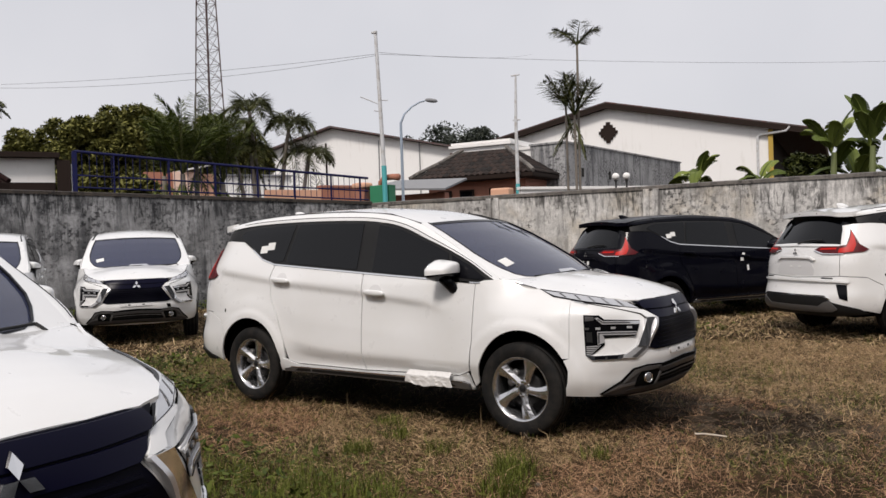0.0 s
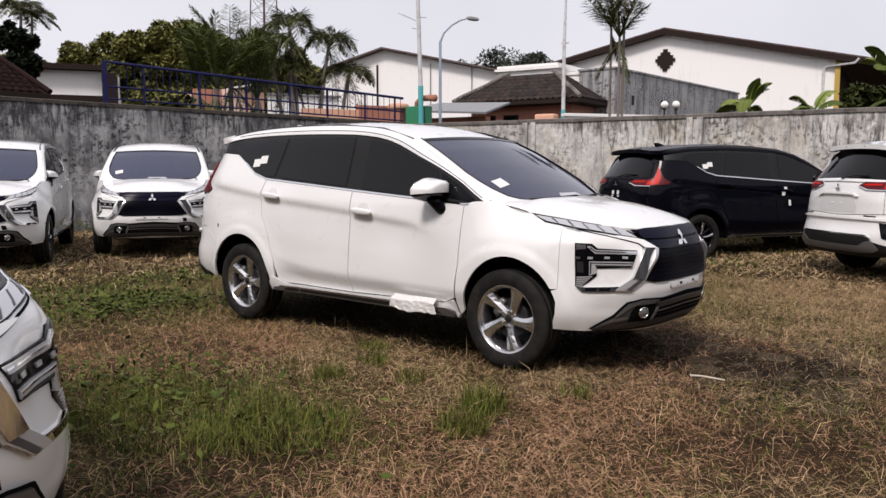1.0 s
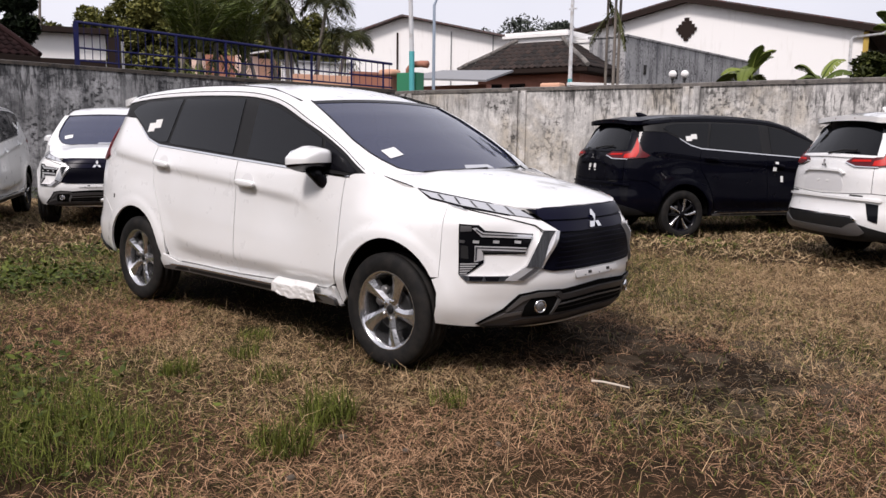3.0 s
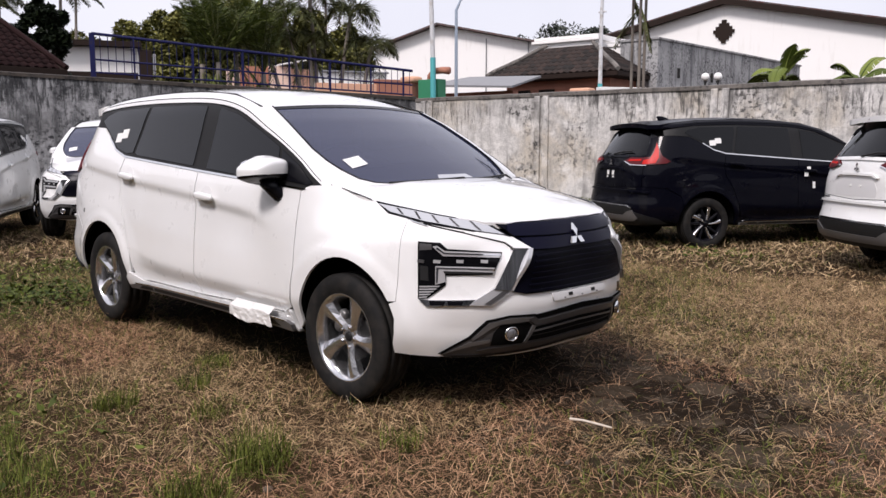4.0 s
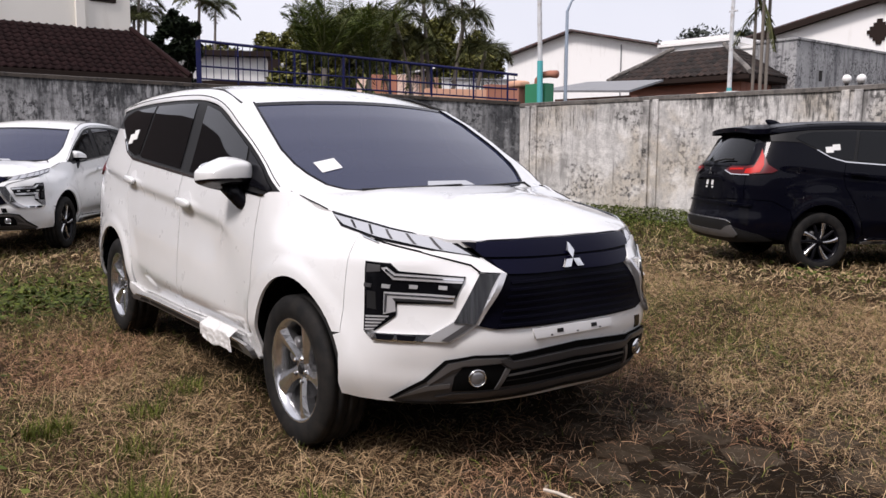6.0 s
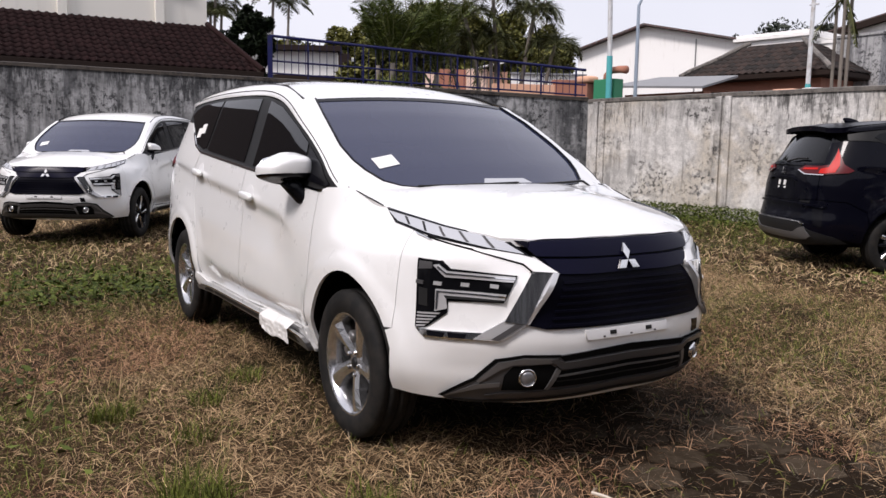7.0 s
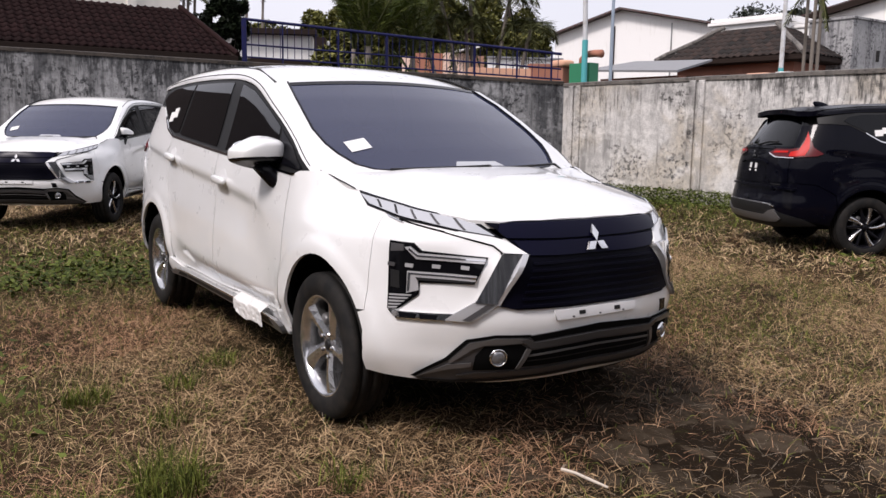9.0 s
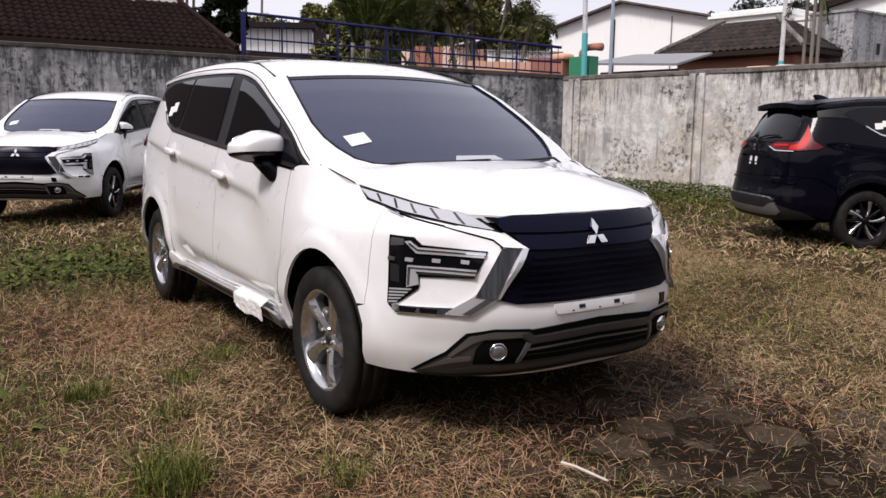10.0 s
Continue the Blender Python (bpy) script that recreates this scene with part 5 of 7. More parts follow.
def gatehouse():
    g = new("gatehouse")
    tagged(g, "low pink-walled house with an old dark tiled hip roof", "house")
    ang = radians(6.5)
    ax, ay = Vector((math.cos(ang), math.sin(ang), 0)), Vector((-math.sin(ang), math.cos(ang), 0))
    C = Vector((-10.6, 20.45, 3.76))
    W, Dp = 5.35, 4.4
    L = C - ax * W
    R = C + ay * Dp
    rise, run = 1.18, 2.0
    me = tile_mesh("roof_tile", .25, .36, TILE_OLD)
    up = (ay * run + Vector((0, 0, rise))).normalized()
    sl = math.hypot(run, rise)
    slab("roof_deck", [L - Vector((0, 0, .03)), C - Vector((0, 0, .03)), C - ax * run + ay * run + Vector((0, 0, rise - .03)), L + ax * 1.4 + ay * run + Vector((0, 0, rise - .03))], .06, BROWN_WOOD, g)
    tiled_slope(g, me, L, ax, up, W, sl, .25, .30, lambda x, y: 1.4 * y / sl < x < W - run * y / sl)
    up2 = (-ax * run + Vector((0, 0, rise))).normalized()
    slab("roof_deck", [C - Vector((0, 0, .03)), R - Vector((0, 0, .03)), R - ax * run - ay * 0 + Vector((0, 0, rise - .03)), C - ax * run + ay * run + Vector((0, 0, rise - .03))], .06, BROWN_WOOD, g)
    tiled_slope(g, me, C, ay, up2, Dp, sl, .25, .30, lambda x, y: run * y / sl < x)
    slab("roof_deck", [L - Vector((0, 0, .03)), L + ay * Dp - Vector((0, 0, .03)), L + ax * 1.4 + ay * Dp + Vector((0, 0, rise - .03)), L + ax * 1.4 + ay * run + Vector((0, 0, rise - .03))], .06, BROWN_WOOD, g)
    for a, b, name in ((C, C - ax * run + ay * run + Vector((0, 0, rise)), "hip_cap"), (L, L + ax * 1.4 + ay * run + Vector((0, 0, rise)), "hip_cap")):
        bm = bmesh.new()
        pts = [a.lerp(b, t) + Vector((0, 0, .05 + .02 * math.sin(9 * t))) for t in (0, .15, .3, .45, .6, .75, .9, 1)]
        add_tube(bm, pts, [.08, .085, .075, .09, .08, .085, .08, .07], 8)
        part(name, bm, CAP_CEMENT, g, "broken pale mortar ridge")
    m = Matrix(((ax.x, ay.x, 0, L.x), (ax.y, ay.y, 0, L.y), (0, 0, 1, 0), (0, 0, 0, 1)))
    box_part("wall", PINK, g, m, W / 2, .55 + 1.9, 1.8, W - 1.1, 3.8, 3.65)
    box_part("eave_board", BROWN_WOOD, g, m, W / 2, .02, 3.66, W, .04, .14)
    box_part("eave_board", BROWN_WOOD, g, m, W - .02, Dp / 2, 3.66, .04, Dp, .14)
    box_part("soffit", BROWN_WOOD, g, m, W / 2, Dp / 2, 3.58, W - .1, Dp - .1, .04)
    for x in (1.3, 2.3, 3.6):
        w = box_part("window", BROWN_WOOD, g, m, x, .52, 2.95, .62, .10, .62)
        p = box_part("pane", GLASS, w, None, x, .47, 2.95, .5, .04, .5)
    box_part("planter", PEACH, g, m, 4.35, -.6, 3.0, .75, .5, .32, .06, "peach concrete planter")
    box_part("planter_post", PINK, g, m, 4.35, -.6, 1.45, .3, .3, 2.8)
    # parapet blocks behind the roof
    p = new("parapet_building")
    tagged(p, "white plastered flat building behind the tiled roof", "building")
    m2 = Matrix(((ax.x, ay.x, 0, C.x), (ax.y, ay.y, 0, C.y), (0, 0, 1, 0), (0, 0, 0, 1)))
    box_part("block", WHITE_WASH, p, m2, -3.2, 4.3, 2.6, 2.6, 4.4, 5.15)
    box_part("cornice", WHITE_WASH, p, m2, -3.2, 4.3, 5.14, 2.85, 4.65, .10)
    box_part("cornice", WHITE_WASH, p, m2, -3.2, 4.3, 5.26, 2.7, 4.5, .10)
    box_part("block", WHITE_WASH, p, m2, -.95, 4.4, 2.45, 1.85, 3.2, 4.85)
    box_part("cornice", WHITE_WASH, p, m2, -.95, 4.4, 4.92, 2.0, 3.3, .10)
    return ax, ay


AX, AY = gatehouse()


def yard_building():
    """The long grey concrete wall that runs back beside the white block, with the low white wall and the globe lamps before it."""
    w = new("concrete_building")
    tagged(w, "long bare concrete wall, stained black, behind the yard", "building")
    m = frame_at((-10.62, 23.0, 0), (-.03, 1, 0), (-1, -.03, 0))
    box_part("wall", CONCRETE, w, m, 7.0, .75, 2.5, 14.0, 1.5, 5.0, .02)
    box_part("coping", CONCRETE, w, m, 7.0, .75, 5.02, 14.1, 1.6, .08, .01)
    for x in (1.6, 4.4):
        box_part("vent", DARK_VOID, w, m, x, -.01, 3.9, .16, .06, .35)
    f = new("garden_wall")
    tagged(f, "low white garden wall with a moulded top", "wall")
    m = frame_at((-9.6, 19.6, 0), (.62, 1, 0), (-1, .62, 0))
    box_part("wall_body", WHITE_WASH, f, m, 3.2, .1, 1.5, 8.4, .2, 3.0)
    f2 = box_part("wall_top", WHITE_WASH, f, m, 3.2, .1, 3.04, 8.5, .32, .10)
    for x, y in ((-6.45, 18.4), (-6.15, 18.55)):
        lamp = new("globe_lamp")
        tagged(lamp, "white globe lamp on a short post", "lamp", "globe lamps")
        bm = bmesh.new()
        bmesh.ops.create_uvsphere(bm, u_segments=20, v_segments=12, radius=.115)
        part("globe", bm, WHITE_WASH, lamp, smooth=True, m=pose(x, y, 3.17))
        bm = bmesh.new()
        add_tube(bm, [(x, y, 0), (x, y, 2.98), (x, y, 3.06)], [.03, .03, .06], 10)
        part("post", bm, WIRE, lamp)


yard_building()


def warehouse():
    w = new("warehouse")
    tagged(w, "large white gabled warehouse with a dark stepped vent", "warehouse")
    a = radians(10)
    m = Matrix(((math.cos(a), -math.sin(a), 0, -17.84), (math.sin(a), math.cos(a), 0, 42.97), (0, 0, 1, 0), (0, 0, 0, 1)))
    half, eave, ridge, depth = 9.55, 7.24, 9.37, 34
    bm = bmesh.new()
    prof = [(-half, 0), (half, 0), (half, eave), (0, ridge), (-half, eave)]
    f, b = [bm.verts.new((x, 0, z)) for x, z in prof], [bm.verts.new((x, .25, z)) for x, z in prof]
    bm.faces.new(f)
    bm.faces.new(b[::-1])
    for k in range(5):
        bm.faces.new((f[k], b[k], b[(k + 1) % 5], f[(k + 1) % 5]))
    part("gable_wall", bm, WHITE_WASH, w, m=m)
    for s in (-1, 1):
        box_part("side_wall", CREAM if s < 0 else BROWN_WOOD, w, m, s * (half - .1), depth / 2, eave / 2, .2, depth - .6, eave, .02)
        bm = bmesh.new()
        n = 40
        out = half + (2.9 if s > 0 else 1.5)
        drop = (ridge - eave) / half
        top, low = [], []
        for k in range(2):
            y = (-.5, depth)[k]
            for x in (0, s * out):
                z = ridge + .38 - drop * abs(x)
                top.append(bm.verts.new((x, y, z)))
                low.append(bm.verts.new((x, y, z - .10)))
        for q in (top, low):
            bm.faces.new((q[0], q[1], q[3], q[2]))
        for i, j in ((0, 1), (1, 3), (3, 2), (2, 0)):
            bm.faces.new((top[i], top[j], low[j], low[i]))
        part("roof", bm, RUST, w, "grey rusty sheet roof", m=m)
        bm = bmesh.new()
        for y in (-.5,):
            p = [bm.verts.new((x, yy, ridge + .30 - drop * abs(x) - dz)) for x, yy, dz in ((0, y - .03, 0), (s * out, y - .03, 0), (s * out, y - .03, .34), (0, y - .03, .34))]
            q = [bm.verts.new((v.co.x, v.co.y + .06, v.co.z)) for v in p]
            bm.faces.new(p)
            bm.faces.new(q[::-1])
            for k in range(4):
                bm.faces.new((p[k], q[k], q[(k + 1) % 4], p[(k + 1) % 4]))
        part("barge_board", bm, BROWN_WOOD, w, m=m)
        for k in range(1, 5):
            x = s * out * k / 4.4
            box_part("purlin", BROWN_WOOD, w, m, x, -.22, ridge + .20 - drop * abs(x), .10, .5, .16)
    # stepped diamond vent
    bm = bmesh.new()
    for k, wd in enumerate((.28, .60, .95, 1.22, .95, .60, .28)):
        add_box(bm, 0, -.03, 7.26 + .19 * k, wd, .10, .19)
    part("vent", bm, BROWN_WOOD, w, "dark stepped diamond vent", m=m)
    box_part("corner_post", mat("yellow_paint", (.45, .30, .05), .6), w, m, half + .12, -.05, 3.6, .26, .3, 7.1)
    bm = bmesh.new()
    add_tube(bm, [(half - .6, -.12, 4.0), (half - .6, -.12, 6.75), (half - .45, -.14, 6.9), (half + 1.0, -.5, 6.98), (half + 1.2, -.55, 7.2)], .075, 8)
    part("drain_pipe", bm, WHITE_POLE, w, "white drain pipe", m=m)
    bm = bmesh.new()
    add_tube(bm, [(half + 2.9, -.6, 6.95), (half + 2.9, 20, 6.95)], .09, 8)
    part("gutter", bm, WHITE_POLE, w, m=m)


warehouse()


def white_hall():
    w = new("hall")
    tagged(w, "plain white hall with a thin dark gabled roof", "building")
    m = Matrix.Translation((-67.4, 69.5, 0)) @ pose(0, 0, 0, 0, 0, 25)
    left, right, depth = -8.6, 16.0, 26.0
    def roof_z(x):
        return 15.7 + (.30 if x < 0 else -.213) * x
    bm = bmesh.new()
    prof = [(left, 0), (right, 0), (right, roof_z(right)), (0, 15.7), (left, roof_z(left))]
    f, b = [bm.verts.new((x, 0, z)) for x, z in prof], [bm.verts.new((x, .25, z)) for x, z in prof]
    bm.faces.new(f)
    bm.faces.new(b[::-1])
    for k in range(5):
        bm.faces.new((f[k], b[k], b[(k + 1) % 5], f[(k + 1) % 5]))
    part("gable_wall", bm, WHITE_WASH, w, m=m)
    for x, sg in ((left, 1), (right, -1)):
        box_part("side_wall", WHITE_WASH, w, m, x + sg * .12, depth / 2, roof_z(x) / 2 - .05, .24, depth - .6, roof_z(x) - .1)
    for x0, x1 in ((left - .5, 0), (0, right + .5)):
        slab("roof", [m @ Vector((x, y, roof_z(x) + .25)) for x, y in ((x0, -1.1), (x1, -1.1), (x1, depth), (x0, depth))], .20, RUST, w)
    for x in (-.9, 6.0, 11.2):
        box_part("downpipe", BROWN_WOOD if x < 0 else GREY_SHEET, w, m, x, -.1, 7.0, .20 if x < 0 else .10, .16, 13.8)


white_hall()


def small_yard_things():
    """What shows behind the bars of the fence."""
    m = frame_at(LW(0, 0, 0), L_DIR, NL)
    a = new("neighbour_house")
    tagged(a, "white neighbour house with a dark flat eave", "house")
    d = (Vector((-31.5, 14.1, 0)) - Vector((-32.8, 11.5, 0))).normalized()
    mn = frame_at((-31.5, 14.1, 0), -d, Vector((-d.y, d.x, 0)))
    box_part("wall", WHITE_WASH, a, mn, 4.6, 1.5, 2.8, 8.6, 3.0, 5.6)
    box_part("eave", BROWN_WOOD, a, mn, 4.6, 1.3, 5.72, 9.0, 3.6, .24)
    # dark brown slab that stands in for the shadow on the lower wall
    box_part("dado", BROWN_WOOD, a, mn, 4.6, -.06, 2.25, 8.6, .16, 4.5)
    box_part("column", BROWN_WOOD, a, mn, -.05, -.2, 2.75, .55, .4, 5.5)
    box_part("post", WHITE_WASH, a, mn, -.42, -.1, 2.7, .12, .2, 5.3)
    b = new("peach_house")
    tagged(b, "distant peach and faded red rendered house", "house")
    box_part("side_wall", PALE_PINK, b, m, -1.63, 42.8, 3.25, .9, .4, 6.5)
    box_part("red_wall", BRICK_RED, b, m, -3.10, 42.7, 3.42, 1.95, .4, 6.84)
    box_part("board_wall", PALE_PINK, b, m, -4.92, 42.5, 3.44, 1.60, .4, 6.88)
    box_part("peach_wall", PEACH, b, m, -6.45, 42.6, 3.37, 1.44, .4, 6.74)
    slab("canopy", [LW(-4.8, 41.5, 7.0), LW(-6.7, 41.5, 7.38), LW(-6.7, 44.5, 7.48), LW(-4.8, 44.5, 7.1)], .10, WHITE_WASH, b)
    c = new("white_fence")
    tagged(c, "white boarded fence behind the palms", "fence")
    box_part("board_panel", WHITE_WASH, c, m, -10.1, 42.0, 3.3, 5.5, .25, 6.6)
    box_part("rail", GREY_SHEET, c, m, -10.1, 41.8, 6.62, 5.7, .3, .12)
    d = new("low_wall")
    tagged(d, "low peach garden wall with a red coping", "wall")
    box_part("wall_body", PEACH, d, m, .35, 4.75, 1.49, 1.7, .25, 2.98)
    box_part("end_wall", BRICK_RED, d, m, -1.05, 4.75, 1.52, 1.1, .28, 3.04)
    box_part("coping", PINK, d, m, -1.05, 4.75, 3.08, 1.16, .34, .08)
    e = new("grey_canopy")
    tagged(e, "light grey sheet canopy over a brown wall", "canopy")
    slab("sheet", [RW(-4.4, 5.6, 3.15), RW(-1.1, 5.6, 2.98), RW(-1.6, 8.0, 3.45), RW(-4.4, 8.0, 3.55)], .06, GREY_SHEET, e)
    box_part("wall", PINK, e, frame_at(RW(0, 0, 0), R_DIR, NR), -2.9, 6.4, 1.45, 2.8, .3, 2.9)
    f = new("gate_ornament")
    tagged(f, "orange painted arch on a green gate post", "gate post")
    mm = frame_at(RW(0, 0, 0), R_DIR, NR)
    box_part("green_post", GREEN_PAINT, f, mm, -.38, 1.05, 1.42, .62, .3, 2.84)
    bm = bmesh.new()
    add_tube(bm, [RW(-.42, 1.0, 2.72), RW(-.40, 1.0, 2.92), RW(-.28, 1.0, 3.03), RW(-.02, 1.0, 3.04), RW(.18, 1.0, 3.02)], [.06, .07, .075, .08, .09], 8)
    part("arch", bm, BRICK_RED, f, "faded orange arch", True)
    bm = bmesh.new()
    blob(bm, 0, 0, 0, .52, .4, .17, 4)
    part("pot", bm, PEACH, f, smooth=True, m=Matrix.Translation(RW(-1.0, 1.0, 2.86)))
    box_part("pot_post", PINK, f, mm, -1.0, 1.0, 1.4, .32, .3, 2.8)


small_yard_things()


def poles():
    p = new("utility_pole")
    tagged(p, "white steel pole with a turquoise foot and short arms", "pole")
    bm = bmesh.new()
    add_tube(bm, [(-9.3, 10.45, 3.3), (-9.34, 10.42, 5.0), (-9.38, 10.38, 6.75)], [.055, .05, .042], 12)
    part("upper_tube", bm, WHITE_POLE, p)
    bm = bmesh.new()
    add_tube(bm, [(-9.27, 10.45, -.1), (-9.30, 10.45, 3.32)], .066, 12)
    part("lower_tube", bm, CYAN_PAINT, p, "turquoise painted foot")
    bm = bmesh.new()
    add_box(bm, -9.40, 10.36, 6.76, .16, .07, .06, .01)
    part("cap", bm, WHITE_POLE, p)
    for a, b, z0, z1 in ((-.50, 0, 5.12, 4.90), (0, .20, 5.02, 5.00), (-.16, 0, 4.75, 4.72)):
        bm = bmesh.new()
        c = Vector((-9.34, 10.42, 0))
        r = Vector((.81, .59, 0))
        add_tube(bm, [c + r * a + Vector((0, 0, z0)), c + r * b + Vector((0, 0, z1))], .014, 6)
        part("arm", bm, WHITE_POLE, p)
    q = new("street_lamp")
    tagged(q, "slim pale blue street lamp with a curved arm", "street lamp")
    bm = bmesh.new()
    add_tube(bm, [(-9.55, 11.51, -.1), (-9.55, 11.51, 3.6), (-9.55, 11.51, 4.55), (-9.47, 11.57, 4.78), (-9.30, 11.69, 4.98), (-9.12, 11.82, 5.10), (-9.0, 11.9, 5.13)], [.045, .04, .035, .025, .024, .024, .024], 10)
    part("column", bm, mat("pale_blue_paint", (.36, .43, .52), .5), q)
    bm = bmesh.new()
    blob(bm, 0, 0, 0, .34, .14, .11, 2.4)
    part("lamp_head", bm, GREY_SHEET, q, "grey lamp head", True, m=Matrix.Translation((-8.86, 12.0, 5.13)) @ pose(0, 0, 0, 0, 8, 36))
    t = new("flag_pole")
    tagged(t, "slim grey flag pole with a turquoise foot", "pole")
    bm = bmesh.new()
    add_tube(bm, [(-11.0, 20.0, 3.2), (-11.0, 20.0, 5.6), (-10.95, 20.0, 7.25)], [.07, .06, .035], 10)
    part("tube", bm, WHITE_POLE, t)
    bm = bmesh.new()
    add_tube(bm, [(-11.0, 20.0, 0), (-11.0, 20.0, 3.3)], .08, 10)
    part("foot", bm, CYAN_PAINT, t)
    for z, w in ((7.25, .36), (5.62, .30)):
        bm = bmesh.new()
        add_box(bm, -10.97, 20.0, z, w, .05, .05, .01, None)
        part("bracket", bm, WHITE_POLE, t)
    for k, (a, b, sag) in enumerate((((-9.37, 10.37, 6.20), (-22.7, 7.3, 6.85), .12), ((-9.37, 10.37, 6.16), (-22.7, 7.0, 6.7), .25), ((-9.37, 10.37, 6.20), (6.0, 42.0, 9.0), .35), ((-9.37, 10.37, 6.25), (-25.3, 46.5, 14.6), .2))):
        bm = bmesh.new()
        a, b = Vector(a), Vector(b)
        add_tube(bm, [a.lerp(b, i / 24) - Vector((0, 0, sag * 4 * (i / 24) * (1 - i / 24))) for i in range(25)], .0045, 5)
        tagged(part("cable", bm, WIRE, None), "thin black overhead cable hung from the white pole", "cable", "overhead cables")


poles()


def tower():
    t = new("radio_tower")
    tagged(t, "tall red and grey steel lattice radio tower", "tower")
    cx, cy = -154.0, 118.8
    def corner(k, z):
        r = 5.2 * (1 - z / 115)
        a = radians(20 + 120 * k)
        return Vector((cx + r * math.cos(a), cy + r * math.sin(a), z))
    for k in range(3):
        bm = bmesh.new()
        add_tube(bm, [corner(k, 0), corner(k, 84)], .15, 6)
        part("leg", bm, RUST, t)
    z = 1.0
    while z < 80:
        for k in range(3):
            bm = bmesh.new()
            add_tube(bm, [corner(k, z), corner((k + 1) % 3, z + 3.6)], .055, 4, False)
            add_tube(bm, [corner((k + 1) % 3, z), corner(k, z + 3.6)], .055, 4, False)
            add_tube(bm, [corner(k, z), corner((k + 1) % 3, z)], .055, 4, False)
            part("brace", bm, RUST, t)
        z += 3.6
    bm = bmesh.new()
    add_box(bm, cx, cy, 42, .35, .35, 84)
    part("cable_ladder", bm, RUST, t)


tower()


# ---- plants ----
def leafy(name, dark, pale, rough=.5):
    m = mat(name, rough=rough, Specular_IOR_Level=.12)
    col = ramp(m, island(m), [(0, dark), (.6, [.5 * (a + b) for a, b in zip(dark, pale)]), (1, pale)])
    base(m, col)
    return m


LEAF_TREE = leafy("tree_leaf", (.032, .038, .009), (.26, .25, .075))
LEAF_DARK = leafy("dark_tree_leaf", (.006, .010, .006), (.022, .032, .014))
LEAF_PALM = leafy("palm_leaf", (.022, .030, .011), (.14, .145, .058))
LEAF_FEATHER = leafy("feather_palm_leaf", (.035, .055, .012), (.19, .23, .055))
LEAF_BANANA = leafy("banana_leaf", (.036, .060, .012), (.20, .24, .055))
LEAF_SHRUB = leafy("shrub_leaf", (.010, .016, .004), (.075, .085, .022))
LEAF_FAR = leafy("far_tree_leaf", (.045, .055, .045), (.075, .085, .065))
BARK = mat("grey_bark", (.19, .165, .14), .9)
bump(BARK, noise_tex(BARK, 20, 6), .6, .02)


def quads(name, centres, dirs, sides, material, parent, label="", kind=""):
    """Leaves with a fold: each from its centre line and its two half widths."""
    c, d, s = np.array(centres, np.float32), np.array(dirs, np.float32), np.array(sides, np.float32)
    n = len(c)
    up = np.cross(d, s)
    up /= np.linalg.norm(up, axis=1)[:, None] + 1e-9
    w = np.linalg.norm(s, axis=1)[:, None]
    pts = np.stack([c - d, c + s * .9 + up * w * .25, c + d, c - s * .9 + up * w * .25], 1).reshape(-1, 3)
    i = np.arange(n)[:, None] * 4
    tri = np.concatenate([i + [0, 1, 2], i + [0, 2, 3]], 1).reshape(-1)
    me = bpy.data.meshes.new(name)
    me.vertices.add(len(pts))
    me.vertices.foreach_set("co", pts.reshape(-1))
    me.loops.add(len(tri))
    me.loops.foreach_set("vertex_index", tri.astype(np.int32))
    me.polygons.add(len(tri) // 3)
    me.polygons.foreach_set("loop_start", np.arange(0, len(tri), 3, dtype=np.int32))
    me.materials.append(material)
    me.update(calc_edges=True)
    ob = piece(name, me, parent, label)
    if kind:
        tagged(ob, kind=kind)
    return ob


